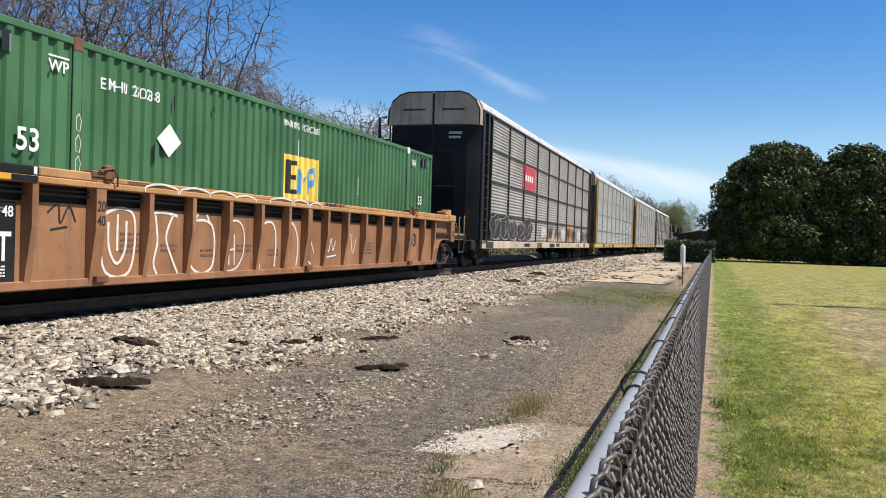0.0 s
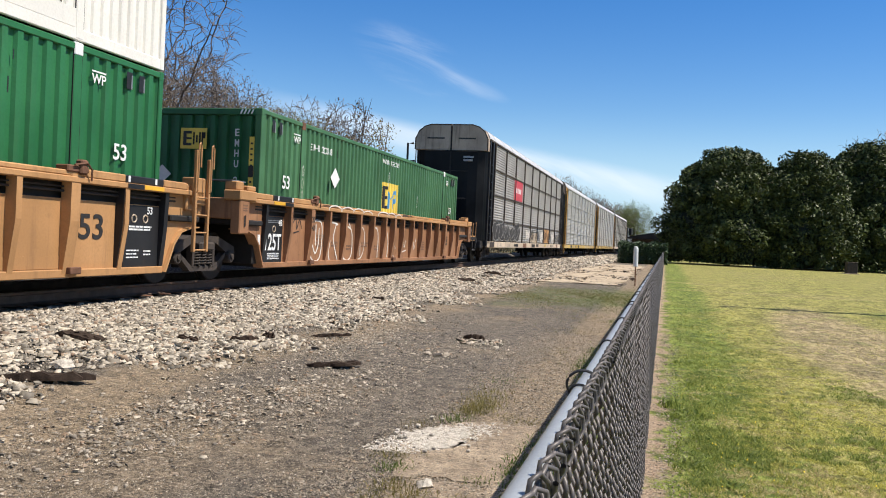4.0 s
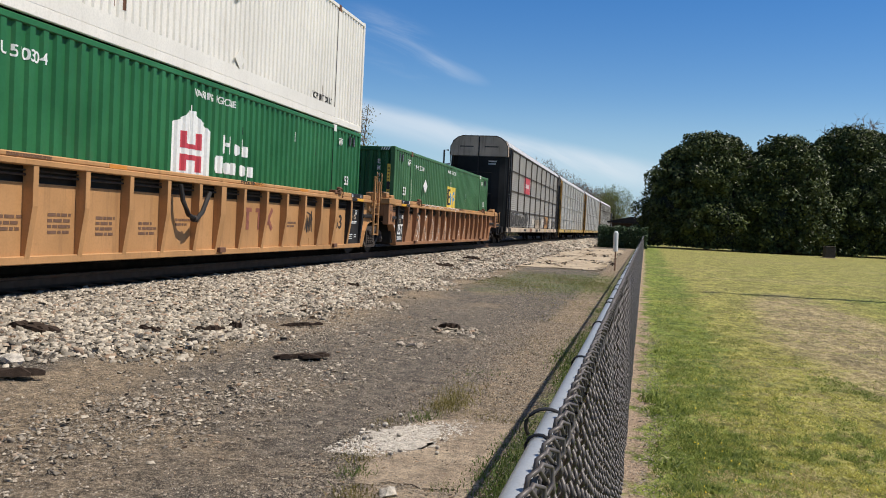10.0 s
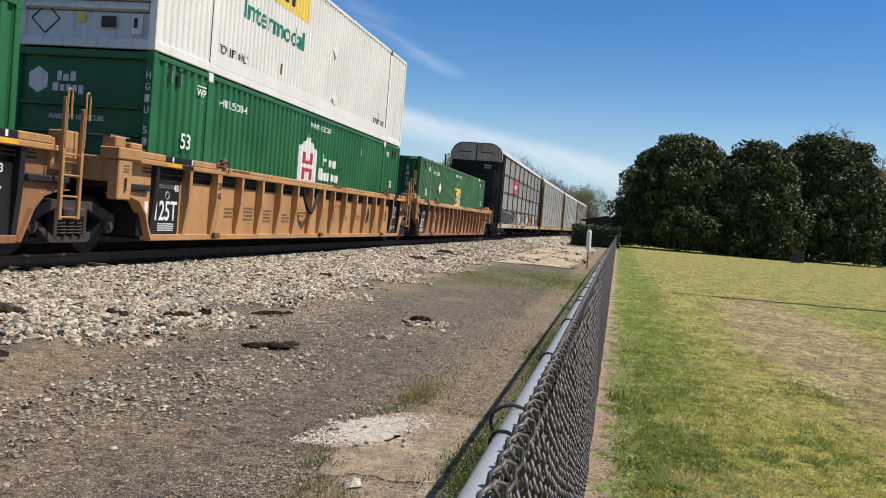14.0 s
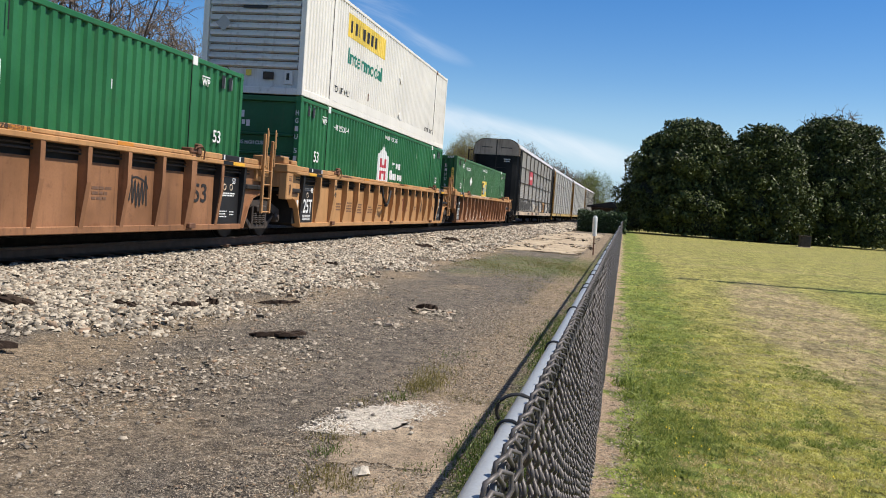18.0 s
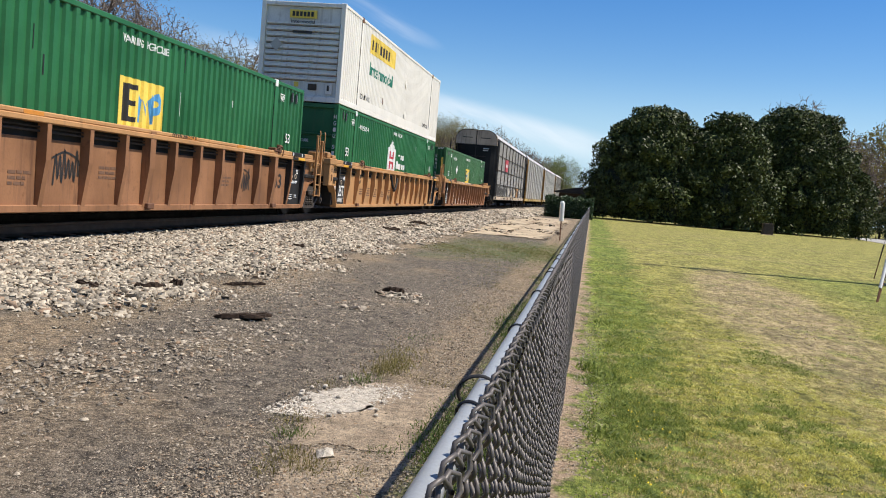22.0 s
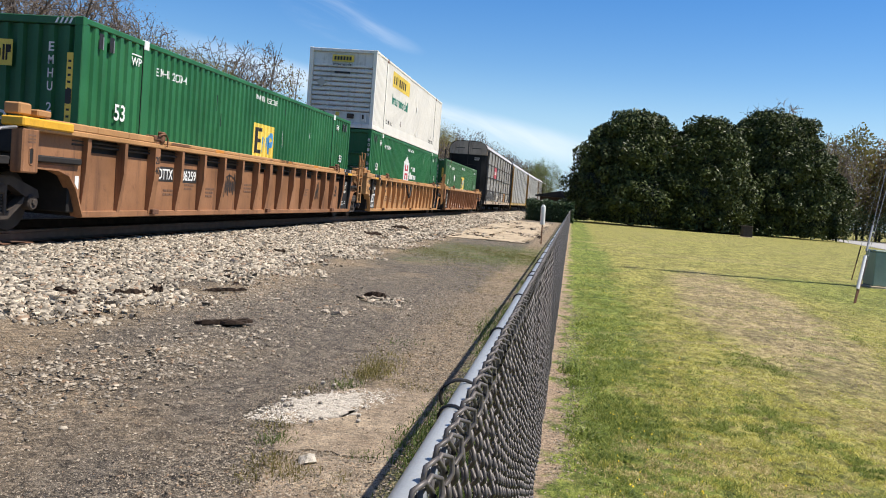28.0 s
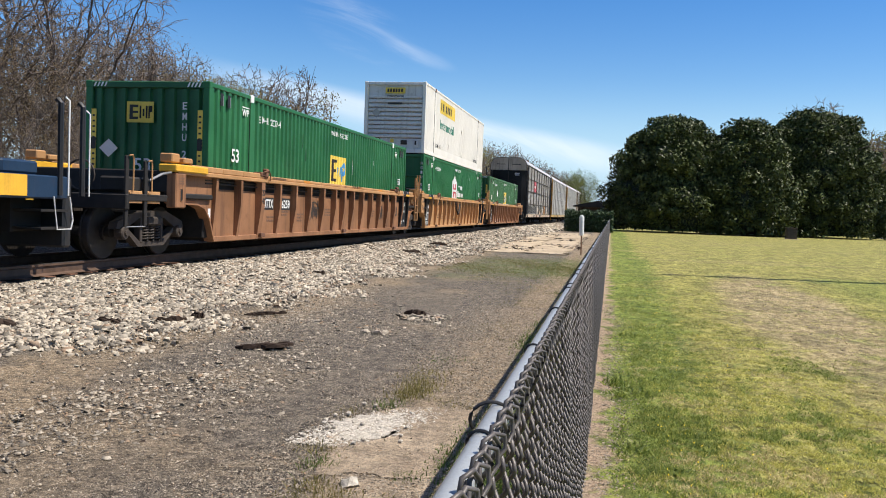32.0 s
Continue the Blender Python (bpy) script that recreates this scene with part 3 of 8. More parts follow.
    wood = n.mix(n.step(mid, 0.35, 0.65), (0.10, 0.075, 0.045), (0.17, 0.145, 0.06))
    col = n.mix(n.math("SUBTRACT", 1.0, n.step(xw, -14.5, -13.0)), col, wood)
    # lawn: green by the fence, straw-green beyond, with moss, bare spots and a worn gravelly stretch
    gg = n.noise(9, 12, 0.92, (1.0, 0.5, 1.0))
    broad = n.noise(1.7, 12, 0.80, (1.0, 0.45, 1.0))
    g1 = n.mix(n.step(gg, 0.44, 0.57), (0.055, 0.085, 0.013), (0.265, 0.305, 0.064))
    g2 = n.mix(n.step(gg, 0.44, 0.57), (0.110, 0.106, 0.024), (0.42, 0.385, 0.118))
    dry = n.mix(n.step(gg, 0.44, 0.57), (0.17, 0.125, 0.065), (0.47, 0.37, 0.22))
    clumps = n.math("MULTIPLY", n.math("SUBTRACT", n.noise(4.5, 7, 0.72), 0.5), 0.8)
    patch = n.math("ADD", n.math("MULTIPLY", n.math("SUBTRACT", n.noise(0.42, 5, 0.6), 0.5), 1.5), n.math("MULTIPLY", n.step(n.math("ADD", n.math("SUBTRACT", x, n.math("MULTIPLY", n.step(y, 8.0, 18.0), 0.35)), n.math("MULTIPLY", w2, 1.1)), 0.35, 1.55), 0.60))
    lawn = n.mix(n.step(n.math("ADD", patch, clumps), 0.02, 0.36), g1, g2)
    px = n.math("DIVIDE", n.math("SUBTRACT", n.math("ADD", x, n.math("MULTIPLY", w, 1.3)), n.math("ADD", 2.25, n.math("MULTIPLY", y, 0.045))), 1.05)
    py = n.math("DIVIDE", n.math("SUBTRACT", n.math("ADD", y, n.math("MULTIPLY", w2, 2.0)), 15.3), 8.0)
    pr = n.math("ADD", n.math("MULTIPLY", px, px), n.math("MULTIPLY", py, py))
    bare = n.math("MULTIPLY", n.math("SUBTRACT", 1.0, n.step(pr, 0.25, 1.5)), n.step(n.noise(2.6, 9, 0.78), 0.36, 0.50))
    far_dry = n.math("MULTIPLY", n.step(n.noise(0.16, 4, 0.6, (0.5, 1.6, 1)), 0.53, 0.68), n.step(y, 20, 34))
    lawn = n.mix(n.math("MINIMUM", n.math("ADD", n.math("MULTIPLY", bare, 0.95), n.math("MULTIPLY", far_dry, 0.35)), 0.9), lawn, dry)
    worn = n.math("MULTIPLY", n.step(n.noise(2.1, 7, 0.72, (0.7, 1.5, 1)), 0.54, 0.62), n.step(x, 0.8, 1.6))
    lawn = n.mix(n.math("MULTIPLY", worn, 0.75), lawn, n.mix(n.step(gg, 0.43, 0.57), (0.11, 0.090, 0.042), (0.36, 0.29, 0.15)))
    moss = n.step(n.noise(0.9, 9, 0.70, (1, 0.7, 1)), 0.54, 0.64)
    by_box = n.math("MULTIPLY", n.step(n.math("ADD", x, n.math("MULTIPLY", w, 2.0)), 4.2, 5.6), n.math("MULTIPLY", n.step(y, 13.0, 17.0), n.math("SUBTRACT", 1.0, n.step(y, 22.5, 25.0))))
    lawn = n.mix(n.math("MULTIPLY", n.math("MAXIMUM", moss, by_box), 0.6), lawn, g1)
    lawn = n.mix(0.65, lawn, n.mix(n.step(broad, 0.42, 0.58), (0.52, 0.54, 0.50), (1.30, 1.28, 1.22)), "MULTIPLY")
    soil = n.mix(n.step(fine, 0.38, 0.62), (0.21, 0.145, 0.095), (0.50, 0.37, 0.255))
    soil = n.mix(n.math("MULTIPLY", n.step(grit, 0.57, 0.65), 0.5), soil, (0.42, 0.33, 0.24))
    xs = n.math("ADD", x, n.math("ADD", n.math("MULTIPLY", w2, 0.85), n.math("MULTIPLY", n.math("SUBTRACT", mid, 0.5), 0.5)))
    lawn = n.mix(n.math("SUBTRACT", 1.0, n.step(xs, -0.03, 0.10)), lawn, soil)
    col = n.mix(n.step(n.math("ADD", x, n.math("MULTIPLY", w2, 0.2)), -0.16, -0.06), col, lawn)
    h = n.math("ADD", n.math("MULTIPLY", fine, 0.7), n.math("ADD", n.math("MULTIPLY", mid, 0.6), n.math("MULTIPLY", n.noise(110, 3), 0.35)))
    n.bump(n.math("ADD", h, n.math("MULTIPLY", gg, 0.8)), 0.8, 0.03)
    return n.done(col, 0.93, 0.0, 0.25)


M["ground"] = ground_material()
gx = lines([(-1500, -300, 150), (-300, -60, 24), (-60, -16, 2.2), (-16, -10.5, 0.35), (-10.5, -4, 0.13), (-4, 6, 0.10), (6, 30, 0.8), (30, 120, 6), (120, 1500, 150)])
gy = lines([(-400, -20, 40), (-20, 1, 0.8), (1, 30, 0.13), (30, 60, 0.4), (60, 200, 2.0), (200, 2400, 90)])
GX, GY = np.meshgrid(gx, gy, indexing="ij")
GZ = ground_height(GX, GY)
rough_zone = np.clip(1 - np.abs(GY - 20) / 60, 0, 1) * np.clip(1 - np.abs(GX) / 40, 0, 1)
wave = np.zeros_like(GX)
for k in range(14):
    fx, fy, ph = np.random.uniform(0.5, 7), np.random.uniform(0.5, 7), np.random.uniform(0, 6.3)
    wave += np.sin(GX * fx * (1 if k % 2 else -1) + GY * fy + ph) / (1 + 0.35 * (fx + fy))
GZ = GZ + wave * 0.006 * rough_zone + np.random.normal(0, 0.003, GX.shape) * rough_zone - 0.006
ni, nj = GX.shape
ids = np.arange(ni * nj).reshape(ni, nj)
quads = np.stack([ids[:-1, :-1], ids[1:, :-1], ids[1:, 1:], ids[:-1, 1:]], -1).reshape(-1, 4)
ground = new("ground", raw_mesh("ground", np.stack([GX, GY, GZ], -1), quads, M["ground"], True))
tagged(ground, "gravel lot and mown lawn beside a stone track bed", "ground", kind="structure")


def scatter_stones(name, count, xr, yr, size, mat, keep=None, flat=0.65, lift=0.3, shard=False, tumble=0.6):
    """Many rough stones, joined, lying on the ground."""
    # a block with its top corners cut in: sharp, like crushed rock
    base = np.array([(-1, -1, -0.8), (1, -1, -0.8), (1, 1, -0.8), (-1, 1, -0.8), (-0.7, -0.75, 0.7), (0.8, -0.6, 0.8), (0.6, 0.8, 0.6), (-0.8, 0.6, 0.9)]) * 0.8
    tri = np.array([(0, 1, 5), (0, 5, 4), (1, 2, 6), (1, 6, 5), (2, 3, 7), (2, 7, 6), (3, 0, 4), (3, 4, 7), (4, 5, 6), (4, 6, 7)])
    if shard:
        # a flat three-sided chip
        base = np.array([(-1, -0.8, -0.5), (1, -0.6, -0.5), (0.1, 1, -0.5), (0.0, 0.0, 0.7)])
        tri = np.array([(0, 1, 3), (1, 2, 3), (2, 0, 3)])
    nb = len(base)
    x, y = np.random.uniform(*xr, count), yr[0] + (yr[1] - yr[0]) * np.random.uniform(0, 1, count) ** 1.35
    if keep is not None:
        ok = keep(x, y)
        x, y = x[ok], y[ok]
    n = len(x)
    r = size[0] + (size[1] - size[0]) * np.random.uniform(0, 1, n) ** 2
    v = base[None] * np.random.uniform(0.5, 1.35, (n, nb, 1)) + np.random.uniform(-0.25, 0.25, (n, nb, 3))
    v = v * np.stack([np.random.uniform(0.8, 1.75, n), np.random.uniform(0.6, 1.05, n), np.random.uniform(flat * 0.7, flat * 1.3, n)], -1)[:, None, :]
    a, b = np.random.uniform(0, 6.28, n), np.random.normal(0, tumble, n)
    ca, sa, cb, sb = np.cos(a), np.sin(a), np.cos(b), np.sin(b)
    vx, vy, vz = v[..., 0], v[..., 1], v[..., 2]
    vy, vz = vy * cb[:, None] - vz * sb[:, None], vy * sb[:, None] + vz * cb[:, None]
    vx, vy = vx * ca[:, None] - vy * sa[:, None], vx * sa[:, None] + vy * ca[:, None]
    v = np.stack([vx, vy, vz], -1) * r[:, None, None]
    v += np.stack([x, y, ground_height(x, y) + r * lift * flat], -1)[:, None, :]
    f = tri[None] + (np.arange(n) * nb)[:, None, None]
    return new(name, raw_mesh(name, v.reshape(-1, 3), f.reshape(-1, 3), M[mat]))


def on_bank(x, y):
    c = np.interp(y, [-60, 0, 60, 100], [-8.0, -8.71, -8.88, -8.66])
    d = x - c
    return (d > 1.0) & (d + 0.3 * np.sin(y * 1.3) + 0.25 * np.sin(y * 3.1 + 1) + np.random.normal(0, 0.25, len(x)) < 3.75 + 0.35 * np.clip((y - 5) / 6, 0, 1))


def on_path(x, y):
    d = ((x - 2.25 - 0.045 * y) / 1.0) ** 2 + ((y - 15.3) / 8) ** 2
    return np.random.uniform(0.1, 1.3, len(x)) > d


def build_stones():
    say = "grey and tan crushed stone beside the rails"
    tagged(scatter_stones("ballast", 105000, (-7.9, -3.7), (3.0, 26), (0.012, 0.042), "stone", on_bank, 0.75, 0.45, False, 0.9), say, "ballast", kind="stuff")
    tagged(scatter_stones("ballast", 26000, (-7.9, -4.0), (24, 62), (0.030, 0.065), "stone", on_bank, 0.85, 0.35, False, 1.2), say, "ballast", kind="stuff")
    tagged(scatter_stones("ballast", 4500, (-7.9, -4.2), (60, 120), (0.09, 0.16), "stone", on_bank), say, "ballast", kind="stuff")

    def strewn(x, y):
        d = np.sin(x * 1.7 + y * 0.9) + np.sin(y * 1.1 - x * 0.6 + 2) + np.random.normal(0, 0.9, len(x))
        return (d > -0.4) & (x < -1.7)

    def heaps(x, y):
        """Shards lie thick between the bank and the wood, thin elsewhere."""
        d = np.exp(-(((x + 2.9) / 0.55) ** 2 + ((y - 6.6) / 1.1) ** 2)) + np.exp(-(((x + 3.3) / 0.5) ** 2 + ((y - 4.9) / 1.0) ** 2))
        d += 0.9 * np.exp(-(((x + 3.9) / 0.6) ** 2 + ((y - 10.5) / 2.5) ** 2)) + 0.5 * np.exp(-(((x + 2.6) / 0.8) ** 2 + ((y - 9.6) / 1.5) ** 2))
        return np.random.uniform(0, 1, len(x)) < d + 0.014

    tagged(scatter_stones("gravel", 42000, (-5.0, -1.6), (3.0, 20), (0.002, 0.008), "chip", strewn, 0.7, 0.5, True), "small grey stones strewn over the lot", "gravel", kind="stuff")
    tagged(scatter_stones("gravel", 30000, (-5.2, -1.7), (3.2, 18), (0.005, 0.021), "chip", heaps, 0.42, 0.45), "flat grey shards of stone strewn over the lot", "gravel", kind="stuff")

    tagged(scatter_stones("stone_heap", 260, (-2.75, -1.85), (10.4, 11.6), (0.02, 0.055), "chip", lambda x, y: ((x + 2.3) / 0.35) ** 2 + ((y - 11) / 0.45) ** 2 < np.random.uniform(0.1, 1.3, len(x)), 0.4, 0.9, False, 0.5), "low heap of flat broken stones", "stone heap", kind="stuff")

    def lot_only(x, y):
        return (x < -1.35) & (x > -4.9 + np.random.normal(0, 0.2, len(x))) & (np.sin(x * 2.3 + y * 1.1) + np.sin(y * 1.7 - x) + np.random.normal(0, 1.2, len(x)) > -0.3)

    tagged(scatter_stones("grit", 120000, (-5.0, -1.3), (3.0, 15), (0.0015, 0.0055), "chip", lot_only, 0.8, 0.6, True, 1.0), "fine grey grit over the lot", "grit", kind="stuff")

    def by_pad(x, y):
        return (x < -0.74 + np.random.normal(0, 0.05, len(x))) & (x > -1.75 + np.random.normal(0, 0.12, len(x)))

    tagged(scatter_stones("grit", 60000, (-2.0, -0.62), (3.0, 13), (0.003, 0.010), "grit", by_pad, 0.6, 0.5, True), "tan grit over the worn concrete", "grit", kind="stuff")

    tagged(scatter_stones("path_gravel", 9000, (1.4, 4.6), (6.5, 24), (0.004, 0.011), "grit", on_path, 0.6, 0.5, True), "tan gravel worn through the lawn", "gravel", kind="stuff")

    def by_foot(x, y):
        return np.abs(x - 0.08 - 0.05 * np.sin(y * 2.3)) < np.abs(np.random.normal(0, 0.10, len(x)))

    tagged(scatter_stones("grit", 14000, (-0.12, 0.34), (2.6, 14), (0.003, 0.011), "grit", by_foot, 0.6, 0.5, True), "tan soil crumbs along the foot of the fence", "grit", kind="stuff")


build_stones()


def blades(name, xs, ys, h, mat, lean=0.5, width=0.006, zs=None, bent=True):
    """Many thin upright leaves, joined; the shortest have no bend."""
    n = len(xs)
    hh = np.random.uniform(h[0], h[1], n)
    a = np.random.uniform(0, 6.28, n)
    w = width * np.random.uniform(0.6, 1.5, n)
    z = ground_height(xs, ys) - 0.004 if zs is None else zs
    l = np.random.normal(0, lean, n) * hh
    b = np.random.uniform(0, 6.28, n)
    root = np.stack([xs, ys, z], -1)
    u = np.stack([np.cos(a) * w, np.sin(a) * w, np.zeros(n)], -1)
    tip = root + np.stack([np.cos(b) * l, np.sin(b) * l, hh], -1)
    if not bent:
        v = np.stack([root - u, root + u, tip], 1).reshape(-1, 3)
        return new(name, raw_mesh(name, v, np.arange(n * 3).reshape(n, 3), M[mat]))
    mid = root + np.stack([np.cos(b) * l * 0.35, np.sin(b) * l * 0.35, hh * 0.6], -1)
    v = np.stack([root - u, root + u, mid + u * 0.7, mid - u * 0.7, tip], 1).reshape(-1, 3)
    k = (np.arange(n) * 5)[:, None]
    f = np.concatenate([k + np.array([0, 1, 2]), k + np.array([0, 2, 3]), k + np.array([3, 2, 4])])
    return new(name, raw_mesh(name, v, f, M[mat]))


def mottle(x, y, lo, hi, seed, n=14):
    """Patchiness over the ground: a sum of waves, about -1 to 1, with lengths between lo and hi metres."""
    g = np.random.default_rng(seed)
    out = np.zeros_like(x)
    for k in range(n):
        l, a, ph = math.exp(g.uniform(math.log(lo), math.log(hi))), g.uniform(0, 6.28), g.uniform(0, 6.28)
        out += np.sin((x * math.cos(a) + y * math.sin(a)) * 6.283 / l + ph)
    return out / math.sqrt(n)


def build_grass():
    rng = np.random.default_rng(4)
    n = 420000
    y = 2.2 + rng.exponential(5.0, n)
    x = 0.08 + (y * 0.62 + 0.5) * rng.uniform(0, 1, n)
    pat = 0.8 * mottle(x, y, 0.9, 3.0, 5) + 0.7 * mottle(x, y, 0.25, 0.7, 6) + rng.normal(0, 0.25, n)
    keep = (y < 34) & (rng.uniform(0, 1, n) < np.clip((x - 0.10 - 0.06 * np.sin(y * 3.1)) / 0.22, 0.02, 1))
    bare = (((x - 2.25 - 0.045 * y) / 1.05) ** 2 + ((y - 15.3) / 8) ** 2 < 0.9) & (rng.uniform(0, 1, n) < 0.85)
    keep &= ~bare & (mottle(x, y, 0.12, 0.5, 7) + rng.normal(0, 0.3, n) > -0.25)
    fade = np.clip(1.15 - y / 34, 0.3, 1)
    lush = keep & (pat + 1.5 * np.clip((1.10 + 0.35 * np.clip((y - 8) / 10, 0, 1) - x) / 0.7, 0, 1) > 0.85)
    dry = keep & ~lush & (pat < -0.5)
    mid = keep & ~lush & ~dry
    for mask, mat, h, say in ((lush, "grass", (0.008, 0.032), "short mown green lawn grass"), (mid, "grass_mid", (0.006, 0.018), "short yellow-green lawn grass"), (dry, "grass_dry", (0.004, 0.014), "short straw-coloured lawn grass")):
        tagged(blades("lawn_grass", x[mask], y[mask], h, mat, 1.6, 0.0040, None, False), say, "grass", kind="stuff")
    # longer, clumped grass between the fence and the mown lawn
    n = 80000
    y = 2.2 + rng.exponential(4.5, n)
    x = 0.10 + np.abs(rng.normal(0, 0.62, n))
    tuft = mottle(x, y, 0.10, 0.45, 17) + 0.6 * mottle(x, y, 0.5, 1.6, 18)
    ok = (y < 22) & (x < 1.7) & (tuft + rng.normal(0, 0.25, n) > 0.25) & (rng.uniform(0, 1, n) < np.clip((x - 0.06) / 0.30, 0.05, 1))
    tall = ok & (tuft > 1.5)
    for mask, mat, h, say in ((ok & ~tall & (rng.uniform(0, 1, n) < 0.55), "grass", (0.008, 0.032), "green grass beside the fence"), (ok & ~tall & (rng.uniform(0, 1, n) < 0.45), "grass_mid", (0.008, 0.030), "pale green grass beside the fence"), (tall, "grass", (0.015, 0.050), "taller tufts of grass beside the fence")):
        tagged(blades("lawn_grass", x[mask], y[mask], h, mat, 1.3, 0.0030, None, False), say, "grass", kind="stuff")
    # strip of taller grass on the lot side of the fence
    n = 52000
    y = 1.8 + rng.exponential(6.5, n)
    x = rng.uniform(-0.95, -0.08, n)
    ok = (y < 45) & (np.sin(y * 1.9 + x * 3) + np.sin(y * 0.63 + 1) + np.sin(x * 7 + y * 4.1) * 0.5 + rng.normal(0, 0.5, n) > -0.5) & (x > -0.78 + 0.10 * np.sin(y * 1.1) + rng.normal(0, 0.06, n))
    tagged(blades("fence_grass", x[ok], y[ok], (0.010, 0.045), "weed", 0.9, 0.0032), "green grass growing along the foot of the fence", "grass", kind="stuff")
    n = 14000
    x, y = rng.uniform(-4.0, -0.8, n), rng.normal(22.5, 2.4, n)
    ok = np.sin(x * 2 + y) + rng.normal(0, 0.8, n) > -0.2
    tagged(blades("lot_grass", x[ok], y[ok], (0.006, 0.022), "weed_dry", 1.2, 0.005), "thin dull grass across the gravel lot", "grass", kind="stuff")
    n = 5000
    y = rng.normal(22.5, 3.2, n)
    x = -0.8 - np.abs(rng.normal(0, 1.1, n))
    tagged(blades("lot_grass", x, y, (0.006, 0.026), "weed", 1.2, 0.005), "green grass across the gravel lot", "grass", kind="stuff")


build_grass()


# ---------------- track ----------------
def build_track():
    track = tagged(new("railway_track"), "rusty steel rails on dark wooden sleepers", "track", kind="structure")
    for g in (-0.76, 0.76):
        sh = Shape()
        prof = [(-0.075, 0), (0.075, 0), (0.012, 0.03), (0.012, 0.12), (0.036, 0.135), (0.036, 0.165), (-0.036, 0.165), (-0.036, 0.135), (-0.012, 0.12), (-0.012, 0.03)]
        ss = list(range(-40, 301, 10))
        k = len(prof)
        vs, fs = [], []
        for s in ss:
            for u, z in prof:
                x, y = track_point(s, -HALF + g + u)
                vs.append((x, y, RAIL_Z - 0.165 + z))
        for i in range(len(ss) - 1):
            for j in range(k):
                m = (j + 1) % k
                fs.append((i * k + j, (i + 1) * k + j, (i + 1) * k + m, i * k + m))
        sh.add(vs, fs)
        part("rail", sh, "rail", track)
        top = Shape()
        vs, fs = [], []
        for s in ss:
            for u in (-0.03, 0.03):
                x, y = track_point(s, -HALF + g + u)
                vs.append((x, y, RAIL_Z + 0.002))
        for i in range(len(ss) - 1):
            fs.append((2 * i, 2 * i + 1, 2 * i + 3, 2 * i + 2))
        part("rail_head", top.add(vs, fs), "rail_head", track, "worn bright running surface")
    tie = Shape().box(-1.3, 1.3, -0.115, 0.115, -0.17, 0, 0.012).mesh("sleeper", M["sleeper"])
    tie_plate = Shape().box(-0.17, 0.17, -0.09, 0.09, 0, 0.014, 0.004).mesh("tie_plate", M["rust"])
    for i in range(210):
        s = -20 + i * 0.53
        x, y = track_point(s)
        a = math.degrees(HEAD0 + BEND * s)
        t = part("sleeper", tie, None, track, at=pose(x, y, RAIL_Z - 0.185, 0, 0, a + random.uniform(-0.8, 0.8)))
        if i < 75:
            part("tie_plate", tie_plate, None, t, at=pose(0.76, 0, 0.002))


build_track()


# ---------------- containers ----------------
def corrugated(y0, y1, z0, z1, x, depth, pitch=0.25, flip=False):
    """A pressed steel wall along y, with upright folds, and a plain back."""
    pts = []
    n = max(1, round((y1 - y0) / pitch))
    p = (y1 - y0) / n
    for i in range(n):
        b = y0 + i * p
        pts += [(0, b), (0, b + 0.38 * p), (-depth, b + 0.50 * p), (-depth, b + 0.88 * p)]
    pts.append((0, y1))
    sg = -1 if flip else 1
    sh = Shape()
    vs = []
    for dx, yy in pts:
        vs.append((sg * (x + dx), yy, z0))
        vs.append((sg * (x + dx), yy, z1))
    fs = [((2 * i, 2 * i + 2, 2 * i + 3, 2 * i + 1) if not flip else (2 * i, 2 * i + 1, 2 * i + 3, 2 * i + 2)) for i in range(len(pts) - 1)]
    sh.add(vs, fs)
    return sh


